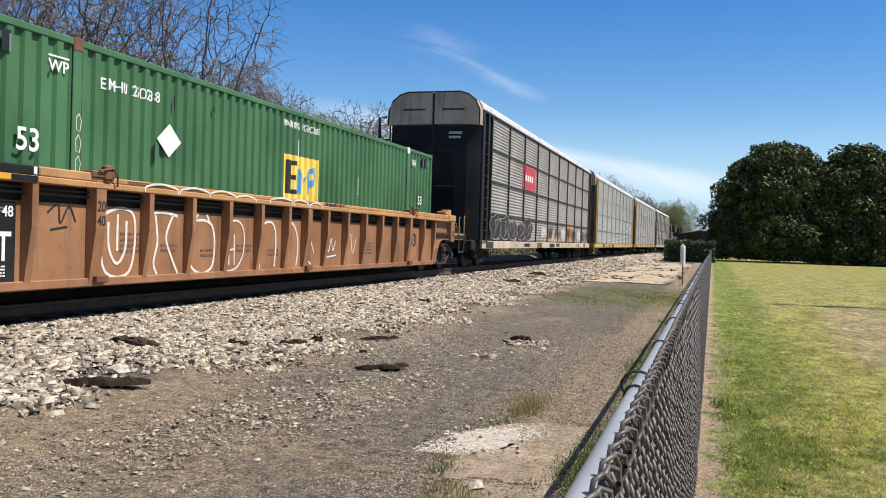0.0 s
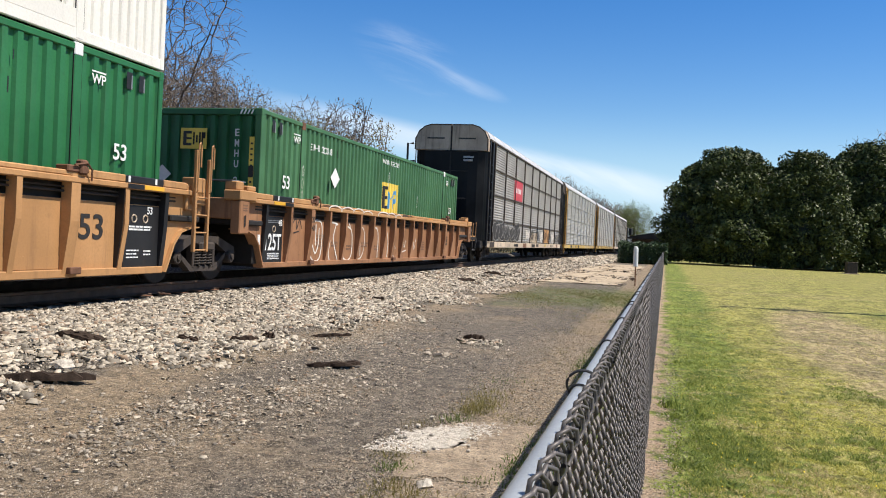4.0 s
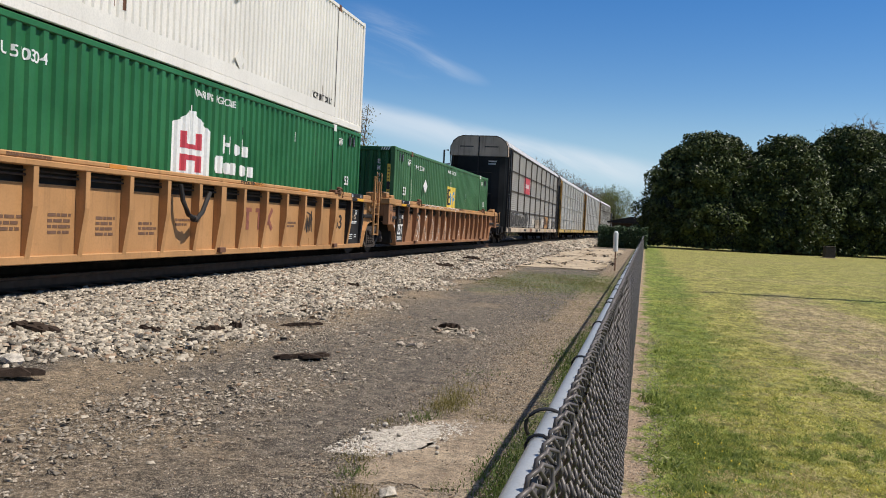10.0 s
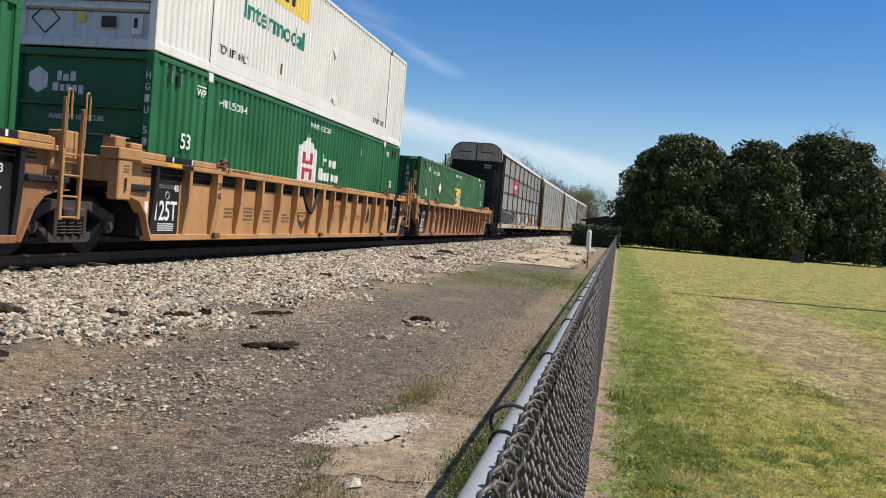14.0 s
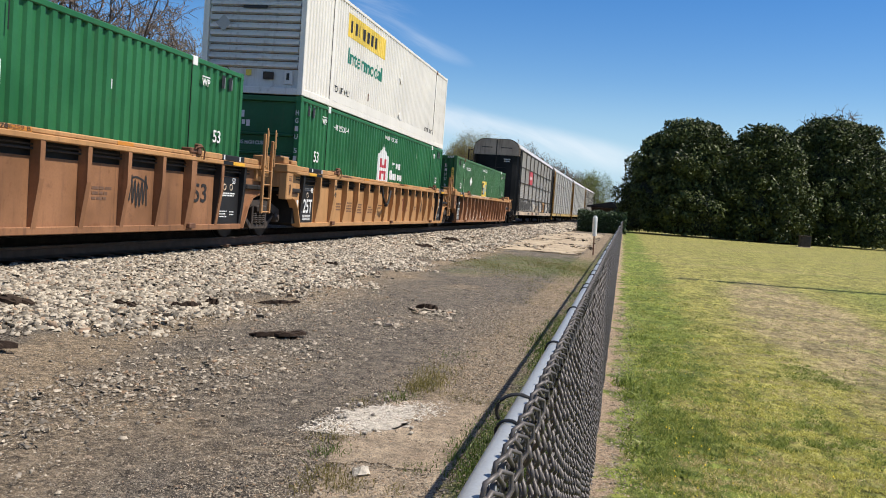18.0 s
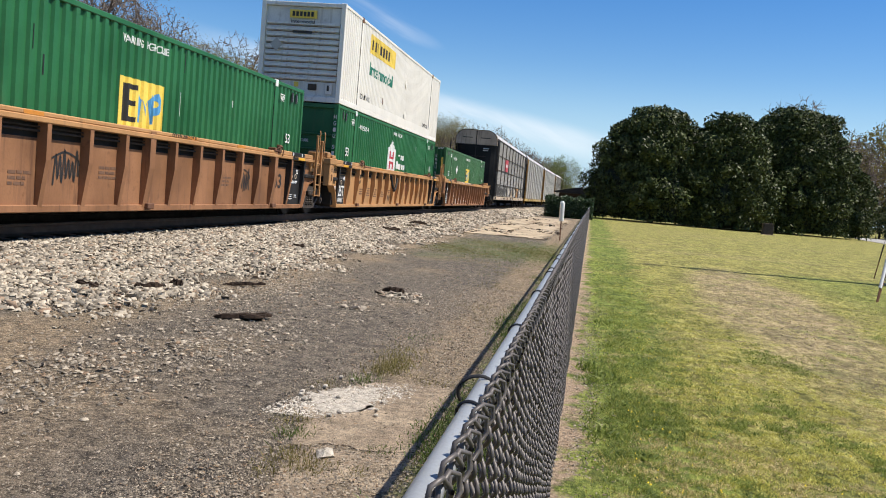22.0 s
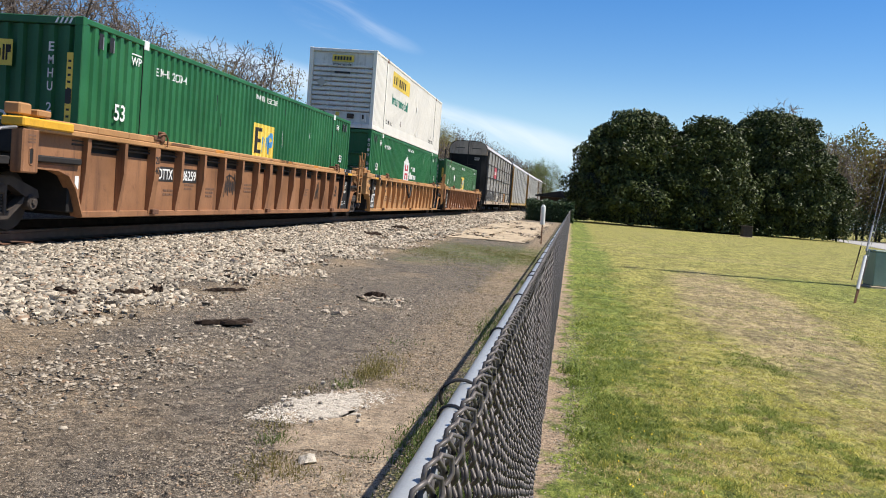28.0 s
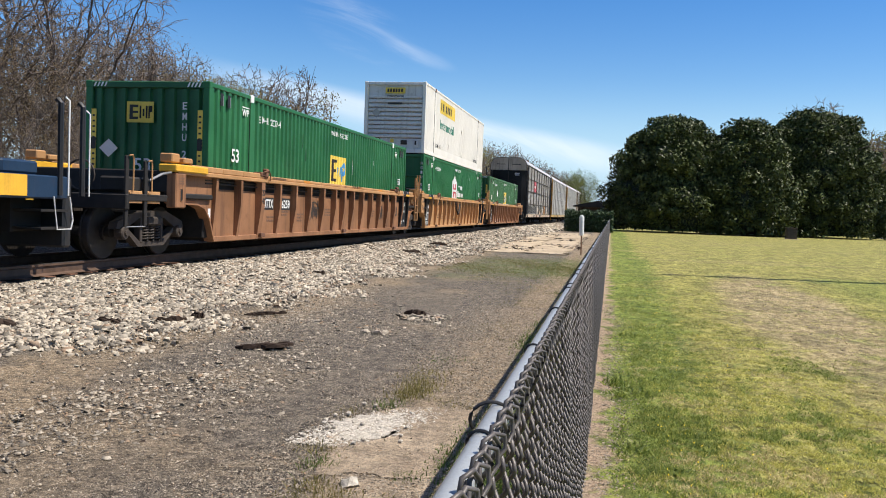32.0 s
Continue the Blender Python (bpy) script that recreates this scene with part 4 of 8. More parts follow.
def container(name, label, body, end, depth, end_style, s0, z):
    """A 53 ft box: posts, rails, folded walls, roof and corner blocks. Returns the empty at its near lower end."""
    L, H, W = 16.15, 2.895, HALF
    c = thing(name, label, "shipping container", "containers on the train")
    for sg in (1, -1):
        for a, b in ((0.10, 1.90), (2.06, 14.09), (14.25, 16.05)):
            part("side_panel", corrugated(a, b, 0.16, 2.80, W - 0.012, depth, 0.19 if body == "white" else 0.25, sg < 0), body, c)
        x0, x1 = (W - 0.06, W) if sg > 0 else (-W, -W + 0.06)
        part("top_rail", Shape().box(x0, x1, 0.1, L - 0.1, 2.80, H - 0.005, 0.012), body, c)
        part("bottom_rail", Shape().box(x0, x1, 0.1, L - 0.1, 0.0, 0.16, 0.012), body, c)
        for y in (1.98, 14.17):
            x0, x1 = (W - 0.10, W + 0.004) if sg > 0 else (-W - 0.004, -W + 0.10)
            post = part("lifting_post", Shape().box(x0, x1, y - 0.08, y + 0.08, 0.02, H + 0.002, 0.012), body, c)
            for e in (-0.086, 0.076):
                part("post_seam", Shape().box(*((W - 0.03, W - 0.006) if sg > 0 else (-W + 0.006, -W + 0.03)), y + e, y + e + 0.012, 0.16, 2.80), "grime", post)
            cx = (W - 0.09, W + 0.01) if sg > 0 else (-W - 0.01, -W + 0.09)
            part("corner_casting", Shape().box(*cx, y - 0.085, y + 0.085, H - 0.16, H + 0.008, 0.012), "rust" if body != "white" and sg > 0 and y < 3 and name == "faded_container" else ("mark_white" if body != "white" else "rust"), post, "bare lifting block")
        for y in (0, L):
            x0, x1 = (W - 0.14, W) if sg > 0 else (-W, -W + 0.14)
            y0, y1 = (0, 0.11) if y == 0 else (L - 0.11, L)
            post = part("corner_post", Shape().box(x0, x1, y0, y1, 0.0, H, 0.012), body, c)
            part("corner_casting", Shape().box(x0 - 0.004, x1 + 0.004, y0 - 0.004, y1 + 0.004, H - 0.13, H + 0.006, 0.012), body, post)
    part("roof", Shape().box(-W + 0.05, W - 0.05, 0.05, L - 0.05, H - 0.05, H - 0.02), body, c)
    part("floor", Shape().box(-W + 0.05, W - 0.05, 0.05, L - 0.05, 0.02, 0.10), "grime", c)
    part("end_rail", Shape().box(-W + 0.13, W - 0.13, 0, 0.10, H - 0.13, H - 0.008, 0.012), end, c)
    part("end_rail", Shape().box(-W + 0.13, W - 0.13, 0, 0.10, 0, 0.16, 0.012), end, c)
    part("end_wall", Shape().box(-W + 0.1, W - 0.1, L - 0.06, L - 0.02, 0.1, H - 0.1), end, c)
    if end_style == "upright":
        sh = Shape()
        sh.box(-W + 0.13, W - 0.13, 0.085, 0.105, 0.16, H - 0.13)
        part("end_wall", sh, end, c)
        for i in range(9):
            x = -1.02 + i * 0.255
            part("end_fold", Shape().prism([(x - 0.07, 0.085), (x - 0.045, 0.02), (x + 0.045, 0.02), (x + 0.07, 0.085)], 2, 0.17, H - 0.14), end, c)
    else:
        part("end_wall", Shape().box(-W + 0.13, W - 0.13, 0.105, 0.125, 0.16, H - 0.13), end, c)
        rows = 10 if end_style == "slats" else 4
        for i in range(rows):
            z0 = (0.62 + i * 0.178) if end_style == "slats" else (0.60, 1.10, 1.50, 1.95)[i]
            hgt = 0.10 if end_style == "slats" else 0.07
            if end_style == "slats" or i < 4:
                part("end_rib", Shape().prism([(0.105, z0), (0.015, z0 + 0.018), (0.015, z0 + hgt - 0.018), (0.105, z0 + hgt)], 0, -W + 0.17, W - 0.17), end, c)
            # dark strip below each slat paints in the shade of the gap
            if end_style == "slats":
                part("slat_gap", Shape().box(-W + 0.17, W - 0.17, 0.098, 0.104, z0 - 0.028, z0 - 0.008), "mark_dim", c, "painted shade below a slat")
    rides(c, s0, L, z)
    return c


def side_text(c, text, y, z, h, mat="mark_white", width=None, x=None):
    letters(text, h, mat, c, on_side((HALF + 0.002) if x is None else x, y, z), width=width)


def sign_panel(name, c, y0, y1, z0, z1, mat, label="", x=None):
    x = HALF + 0.001 if x is None else x
    return part(name, plate(x, y0, y1, z0, z1, 0.003), mat, c, label)


def outline(name, c, pts, mat, x, t=0.003, label=""):
    """A flat shape on the right side; pts are (y, z)."""
    return part(name, Shape().prism(pts, 0, x, x + t), mat, c, label)


def stroke(pts, w):
    """A bent band of paint as an outline: pts are (y, z)."""
    left, right = [], []
    for i, p in enumerate(pts):
        a, b = pts[max(i - 1, 0)], pts[min(i + 1, len(pts) - 1)]
        dy, dz = b[0] - a[0], b[1] - a[1]
        l = math.hypot(dy, dz) or 1
        ny, nz = -dz / l * w / 2, dy / l * w / 2
        left.append((p[0] + ny, p[1] + nz))
        right.append((p[0] - ny, p[1] - nz))
    return left, right


def paint_line(sh, pts, w, x):
    l, r = stroke(pts, w)
    n = len(pts)
    vs = [(x, *p) for p in l] + [(x, *p) for p in r]
    sh.add(vs, [(n + i, n + i + 1, i + 1, i) for i in range(n - 1)])


def yellow_sign(c, y0, y1, z0, z1):
    """The carrier's square sign: yellow, with a black, a blue and a bent blue bar."""
    x = HALF + 0.001
    p = sign_panel("sign", c, y0, y1, z0, z1, "logo_yellow", "yellow square sign with dark and blue shapes")
    w, h = y1 - y0, z1 - z0
    sh = Shape()
    for q in ((0.10, 0.20, 0.14, 0.88), (0.20, 0.36, 0.14, 0.24), (0.20, 0.34, 0.46, 0.56), (0.20, 0.38, 0.78, 0.88)):
        sh.box(x + 0.004, x + 0.006, y0 + q[0] * w, y0 + q[1] * w, z0 + q[2] * h, z0 + q[3] * h)
    part("sign_bar", sh, "mark_black", p)
    sh = Shape()
    for pts in ([(0.44, 0.16), (0.47, 0.68), (0.58, 0.34), (0.68, 0.70), (0.72, 0.16)], [(0.72, 0.16), (0.74, 0.68), (0.84, 0.74), (0.91, 0.60), (0.86, 0.46), (0.76, 0.40)]):
        paint_line(sh, [(y0 + a * w, z0 + b * h) for a, b in pts], 0.09 * w, x + 0.006)
    part("sign_band", sh, "mark_blue", p)


def common_marks(c, number, rng_seed, low=1.92):
    side_text(c, "53", 1.02, 1.44, 0.27, width=0.34)
    side_text(c, "53", 14.98, 1.47, 0.23, width=0.30)
    side_text(c, "WP", 1.48, 2.42, 0.14, width=0.34)
    side_text(c, "WP", 14.45, 2.44, 0.13, width=0.30)
    side_text(c, number, 2.46, 2.37, 0.15, width=1.18)
    side_text(c, "WARNING HIGH CUBE", 7.34, 2.56, 0.125, width=1.52)
    for y, w in ((1.48, 0.34), (14.45, 0.30)):
        sign_panel("overline", c, y, y + w, 2.59, 2.612, "mark_white")
    for y in (0.46, 0.78, 15.22, 15.52):
        pk = sign_panel("lift_pocket", c, y, y + 0.13, 2.50, 2.74, "black", "dark pocket with a bent edge")
        part("pocket_edge", Shape().box(HALF + 0.004, HALF + 0.012, y + 0.10, y + 0.13, 2.50, 2.70, 0.003), "steel_dim", pk)
    r = random.Random(rng_seed)
    for i in range(5):
        y = r.uniform(2.5, 13.5)
        z = r.uniform(1.5, 2.5)
        sign_panel("scrape", c, y, y + r.uniform(0.012, 0.03), z, z + r.uniform(0.08, 0.5), "mark_white" if i % 2 else "black", x=HALF - 0.009)


def end_hazard(c, up):
    for sg in (-1, 1):
        sh = Shape()
        for i in range(4):
            x = sg * 0.98 + (i - 2) * 0.075
            sh.add([(x, -0.004, 2.785), (x + 0.035, -0.004, 2.785), (x + 0.075, -0.004, 2.87), (x + 0.04, -0.004, 2.87)], [(0, 1, 2, 3)])
        part("hazard_stripe", sh, "mark_white", c, "white slanting stripes")


def green_emblem_end(c, body):
    """The near end of the carrier's green box: a small yellow sign, a warning diamond, number and caution strips."""
    p = part("end_sign", Shape().box(-0.42, 0.14, 0.008, 0.019, 2.10, 2.50), "logo_yellow", c, "small yellow sign")
    sh = Shape()
    for a in ((-0.36, -0.29, 2.16, 2.44), (-0.29, -0.18, 2.16, 2.21), (-0.29, -0.18, 2.28, 2.32), (-0.29, -0.18, 2.39, 2.44)):
        sh.box(a[0], a[1], 0.004, 0.008, a[2], a[3])
    part("end_sign_bar", sh, "mark_black", p)
    for a in ((-0.15, -0.115, 2.18, 2.42), (-0.085, -0.05, 2.22, 2.36), (-0.02, 0.015, 2.18, 2.42), (0.035, 0.065, 2.18, 2.42), (0.065, 0.115, 2.30, 2.42)):
        part("end_sign_band", Shape().box(a[0], a[1], 0.004, 0.008, a[2], a[3]), "grime", p)
    sh = Shape()
    sh.add([(-0.80, 0.016, 1.78), (-0.60, 0.016, 1.60), (-0.80, 0.016, 1.42), (-1.0, 0.016, 1.60)], [(3, 2, 1, 0)])
    part("placard", sh, "grey_end", c, "pale diamond placard holder")
    for sg in (-1, 1):
        part("caution_strip", Shape().box(sg * 1.11 - 0.05, sg * 1.11 + 0.05, -0.006, 0.002, 0.98, 2.35), "logo_yellow", c, "yellow caution strip")
        for k in range(12):
            part("caution_mark", Shape().box(sg * 1.11 - 0.025, sg * 1.11 + 0.025, -0.009, -0.005, 1.05 + k * 0.105, 1.085 + k * 0.105), "mark_black", c)
        part("caution_band", Shape().box(sg * 1.11 - 0.05, sg * 1.11 + 0.05, -0.008, -0.004, 1.58, 1.80), "mark_black", c)
    letters("53", 0.26, "grey_end", c, on_end(-0.25, 0.014, 1.16), width=0.34)
    for i, ch in enumerate("EMHU26"):
        letters(ch, 0.14, "grey_end", c, on_end(0.74, 0.014, 2.36 - i * 0.20 - (0.12 if i > 3 else 0)), width=0.09)
    end_hazard(c, True)


# first box, faded green
CAR_Z = RAIL_Z
BOX_Z = RAIL_Z + 0.365
e1 = container("faded_container", "faded green corrugated steel container with a yellow sign", "green_a", "green_end_shade", 0.044, "upright", 6.45, BOX_Z)
common_marks(e1, "EMHU 250238", 1)
yellow_sign(e1, 7.39, 8.86, 1.22, 2.06)
outline("placard", e1, [(3.87, 1.63), (4.16, 1.87), (3.87, 2.11), (3.58, 1.87)], "mark_white", HALF + 0.003, label="white diamond placard")
sh = Shape()
for k in range(3):
    paint_line(sh, [(2.0 + 0.05 * math.sin(a * 1.3), 1.35 + 0.26 * k + 0.12 * math.cos(a * 1.3)) for a in range(6)], 0.012, HALF + 0.010)
part("tag_scribble", sh, "graffiti", e1)
green_emblem_end(e1, "green_a")

# second pair: deep green below, white above
hub = container("deep_green_container", "deep green corrugated container under a white one", "green_b", "green_end_shade", 0.044, "bars", -13.05, BOX_Z)
common_marks(hub, "HGIU 510304", 2)
x = HALF + 0.002
p = outline("house_sign", hub, [(6.68, 1.24), (7.92, 1.24), (7.92, 2.02), (7.62, 2.16), (7.42, 2.30), (7.22, 2.30), (7.02, 2.16), (6.68, 2.04)], "mark_white", x, label="white house-shaped sign with red bars")
for q in ((6.95, 7.13, 1.28, 1.56), (7.45, 7.63, 1.28, 1.56), (6.95, 7.13, 1.66, 1.94), (7.45, 7.63, 1.66, 1.94), (7.13, 7.45, 1.47, 1.56), (7.13, 7.45, 1.66, 1.74)):
    part("sign_bar", Shape().box(x + 0.004, x + 0.006, *q), "mark_red", p)
# rounded white blocks stand for the unlettered name
def name_shape(y, z, w, h):
    c = 0.18 * min(w, h)
    pts = [(y + c, z), (y + w - c, z), (y + w, z + c), (y + w, z + h - c), (y + w - c, z + h), (y + c, z + h), (y, z + h - c), (y, z + c)]
    outline("sign_shape", hub, pts, "mark_white", x, label="white rounded block")


for q in ((8.46, 1.69, 0.09, 0.34), (8.55, 1.82, 0.13, 0.07), (8.68, 1.69, 0.09, 0.34), (8.86, 1.69, 0.22, 0.21), (9.18, 1.69, 0.09, 0.34), (9.27, 1.69, 0.17, 0.20), (8.12, 1.32, 0.34, 0.31), (8.54, 1.32, 0.14, 0.21), (8.76, 1.32, 0.26, 0.22), (9.10, 1.32, 0.24, 0.21), (9.43, 1.24, 0.09, 0.29), (9.52, 1.32, 0.18, 0.20)):
    name_shape(*q)
hexa = [(-0.85 + 0.20 * math.cos(math.pi / 6 + k * math.pi / 3), 2.37 + 0.22 * math.sin(math.pi / 6 + k * math.pi / 3)) for k in range(6)]
part("end_emblem", Shape().prism(hexa, 1, 0.102, 0.108), "grey_end", hub, "grey hexagon emblem")
for q in ((-0.50, -0.42, 2.37, 2.53), (-0.39, -0.29, 2.37, 2.48), (-0.26, -0.16, 2.37, 2.53), (-0.58, -0.47, 2.20, 2.34), (-0.44, -0.36, 2.20, 2.31), (-0.33, -0.24, 2.20, 2.31), (-0.21, -0.13, 2.20, 2.31), (-0.10, -0.01, 2.16, 2.31)):
    part("end_block", Shape().box(q[0], q[1], 0.104, 0.108, q[2], q[3]), "grey_end", hub)
letters("WARNING HIGH CUBE", 0.09, "grey_end", hub, on_end(-0.62, 0.100, 1.74), width=1.02)
for i, ch in enumerate("HGIU510304"):
    letters(ch, 0.12, "grey_end", hub, on_end(1.17, -0.002, 2.46 - i * 0.185 - (0.14 if i > 3 else 0)), width=0.08)

jb = container("white_container", "white ribbed container stacked on a deep green one", "white", "grey_end", 0.03, "slats", -13.05, BOX_Z + 2.925)
x = HALF + 0.002
sign_panel("lower_band", jb, 2.06, 14.09, 0.16, 0.40, "white", x=HALF - 0.006)
p = sign_panel("name_sign", jb, 3.05, 6.7, 2.0, 2.62, "logo_yellow", "yellow sign with dark bars")
for k, (a, b) in enumerate(((3.25, 3.42), (3.65, 3.85), (4.0, 4.1), (4.35, 4.6), (4.75, 5.0), (5.15, 5.4), (5.55, 5.8))):
    part("sign_bar", Shape().box(x + 0.003, x + 0.005, a, b, 2.14, 2.46), "mark_black", p)
side_text(jb, "Intermodal", 3.2, 1.30, 0.42, "mark_green", width=3.3)
side_text(jb, "TOP LIFT ONLY", 2.25, 0.42, 0.16, "mark_black", width=1.3)
side_text(jb, "TOP LIFT ONLY", 12.6, 0.42, 0.15, "mark_black", width=1.3)
for y, z in ((8.9, 0.55), (8.75, 1.75)):
    outline("placard_holder", jb, [(y, z - 0.17), (y + 0.2, z), (y, z + 0.17), (y - 0.2, z)], "white", x, 0.012)
for y in (5.0, 5.25, 13.2):
    sign_panel("rust_run", jb, y, y + 0.05, 0.55, 0.78, "rust")
p = part("end_sign", Shape().box(-0.42, 0.42, 0.012, 0.02, 2.42, 2.66), "logo_yellow", jb, "yellow sign with dark bars")
for k in range(6):
    part("sign_bar", Shape().box(-0.34 + k * 0.115, -0.26 + k * 0.115, 0.006, 0.012, 2.47, 2.61), "mark_black", p)
letters("Intermodal", 0.10, "mark_black", jb, on_end(-0.36, 0.012, 2.27), width=0.72)
part("number_mark", Shape().box(-0.30, 0.30, 0.018, 0.021, 1.98, 2.05), "mark_black", jb)
part("vent", Shape().box(0.28, 0.55, 0.03, 0.054, 0.34, 0.52, 0.01), "truck", jb)
part("door_box", Shape().box(0.82, 1.02, 0.03, 0.054, 0.24, 0.56, 0.01), "grey_end", jb)
part("door_slot", Shape().box(0.87, 0.94, 0.026, 0.031, 0.34, 0.50), "mark_black", jb)
dm2 = [(-0.78 + a, 0.46 + b) for a, b in ((0, -0.24), (0.26, 0), (0, 0.24), (-0.26, 0))]
for k in range(4):
    a, b = dm2[k], dm2[(k + 1) % 4]
    part("placard_edge", Shape().tube([(a[0], 0.10, a[1]), (b[0], 0.10, b[1])], 0.012, 5), "mark_black", jb)
part("label_tab", Shape().box(-0.16, -0.02, 0.05, 0.054, 0.42, 0.56), "logo_yellow", jb)
dm = [(-0.78 + a, 1.62 + b) for a, b in ((0, -0.2), (0.2, 0), (0, 0.2), (-0.2, 0))]
part("placard", Shape().prism(dm, 1, 0.014, 0.02), "galv_light", jb, "grey diamond placard holder")

# third box
e2 = container("bright_container", "bright green corrugated container with a yellow sign", "green_b", "green_end_shade", 0.044, "upright", -32.35, BOX_Z)
common_marks(e2, "EMHU 260794", 3)
yellow_sign(e2, 7.32, 8.81, 1.20, 2.02)
green_emblem_end(e2, "green_b")


def press_onto_folds(c, depth, pitch):
    """Lays the flat marks of a container's near side into the folds of its wall."""
    spans = [(0.10, 1.90), (2.06, 14.09), (14.25, 16.05)]

    def fold(y):
        for a, b in spans:
            if a <= y <= b:
                p = (b - a) / max(1, round((b - a) / pitch))
                u = ((y - a) / p) % 1.0
                return -depth * float(np.interp(u, [0, 0.38, 0.50, 0.88, 1.0], [0, 0, 1, 1, 0])) - 0.010
        return 0.0

    bpy.context.view_layer.update()
    for ob in [o for o in c.children_recursive if o.type == "MESH"]:
        kind = ob.name.split(".")[0]
        if kind not in ("lettering", "sign", "sign_bar", "sign_band", "sign_shape", "house_sign", "name_sign", "rust_run"):
            continue
        m = Matrix(ob.matrix_basis)
        q = ob.parent
        while q is not c:
            m = q.matrix_basis @ m
            q = q.parent
        bm = bmesh.new()
        bm.from_mesh(ob.data)
        bm.transform(m)
        if min(v.co.x for v in bm.verts) < 1.2:
            bm.free()
            continue
        lo, hi = min(v.co.y for v in bm.verts), max(v.co.y for v in bm.verts)
        if kind == "lettering" and hi - lo < 0.4:
            bm.free()
            continue
        for a, b in spans:
            n = max(1, round((b - a) / pitch))
            p = (b - a) / n
            for i in range(n):
                for u in (0.0, 0.38, 0.50, 0.88):
                    y = a + (i + u) * p
                    if lo + 0.001 < y < hi - 0.001:
                        bmesh.ops.bisect_plane(bm, geom=bm.verts[:] + bm.edges[:] + bm.faces[:], plane_co=(0, y, 0), plane_no=(0, 1, 0))
        for v in bm.verts:
            v.co.x += fold(v.co.y)
        me = bpy.data.meshes.new(kind)
        bm.transform(m.inverted())
        bm.to_mesh(me)
        bm.free()
        me.materials.append(ob.data.materials[0])
        ob.data = me


for box, depth, pitch in ((e1, 0.044, 0.25), (hub, 0.044, 0.25), (jb, 0.03, 0.19), (e2, 0.044, 0.25)):
    press_onto_folds(box, depth, pitch)


# ---------------- well cars ----------------
def wheelset(parent, x, y, r=0.44, name="wheelset"):
    sh = Shape().disc((0, 0, 0), 0, 0.085, 1.9, 12)
    ob = part(name, sh, "grime", parent, at=pose(x, y, r))
    for sg in (-1, 1):
        sh = Shape()
        sh.disc((sg * 0.74, 0, 0), 0, r, 0.13, 28, 0.015)
        sh.disc((sg * 0.68, 0, 0), 0, r + 0.025, 0.03, 28)
        sh.disc((sg * 0.80, 0, 0), 0, 0.13, 0.1, 14)
        part("wheel", sh, "wheel", ob)
    WHEELS.append((ob, x, y, r))
    return ob


def truck(parent, y, base=1.78, r=0.44):
    """A two-axle bogie: open cast side frames with coil springs, bolster and wheels."""
    for sg in (-1, 1):
        def bx(a, b):
            return (a, b) if sg > 0 else (-b, -a)
        h = base / 2
        top = [(y - h - 0.20, 0.50), (y - h - 0.16, 0.62), (y - 0.46, 0.80), (y + 0.46, 0.80), (y + h + 0.16, 0.62), (y + h + 0.20, 0.50), (y + h - 0.12, 0.52), (y + 0.40, 0.68), (y - 0.40, 0.68), (y - h + 0.12, 0.52)]
        fr = part("side_frame", Shape().prism(top, 0, *bx(1.0, 1.15)), "truck", parent)
        low = [(y - h + 0.13, 0.52), (y - h + 0.16, 0.42), (y - 0.42, 0.20), (y + 0.42, 0.20), (y + h - 0.16, 0.42), (y + h - 0.13, 0.52), (y + 0.38, 0.29), (y - 0.38, 0.29)]
        part("tension_bar", Shape().prism(low, 0, *bx(1.01, 1.14)), "truck", fr)
        for dy in (-0.37, 0.30):
            part("column", Shape().box(*bx(1.02, 1.15), y + dy, y + dy + 0.07, 0.26, 0.72, 0.012), "truck", fr)
        for dy in (-0.19, 0.0, 0.19):
            sp = Shape().tube([(sg * 1.10 + 0.07 * math.cos(k * 0.7), y + dy + 0.08 * math.sin(k * 0.7), 0.29 + k * 0.0052) for k in range(50)], 0.014, 5)
            part("spring", sp, "truck", fr)
        part("bolster_end", Shape().box(*bx(0.95, 1.22), y - 0.24, y + 0.24, 0.55, 0.70, 0.03), "truck", fr)
        for e in (-1, 1):
            part("axle_cap", Shape().disc((sg * 1.12, y + e * h, r), 0, 0.115, 0.16, 14, 0.02), "truck", fr)
            part("cap_bolt", Shape().disc((sg * 1.21, y + e * h, r), 0, 0.05, 0.03, 8, 0.008), "truck", fr)
        part("brake_shoe", Shape().box(*bx(0.75, 0.9), y - 0.38, y - 0.30, 0.25, 0.6, 0.01), "grime", fr)
    part("bolster", Shape().box(-1.05, 1.05, y - 0.22, y + 0.22, 0.5, 0.8, 0.03), "grime", parent)
    for e in (-1, 1):
        wheelset(parent, 0, y + e * base / 2, r)


RIBS = [(1.10, 0), (2.20, 1), (3.22, 0), (4.24, 0), (5.26, 0), (6.28, 0), (7.28, 0), (8.10, 1), (8.95, 0), (9.95, 0), (10.95, 0), (11.95, 0), (12.95, 0), (13.95, 1), (15.05, 0)]


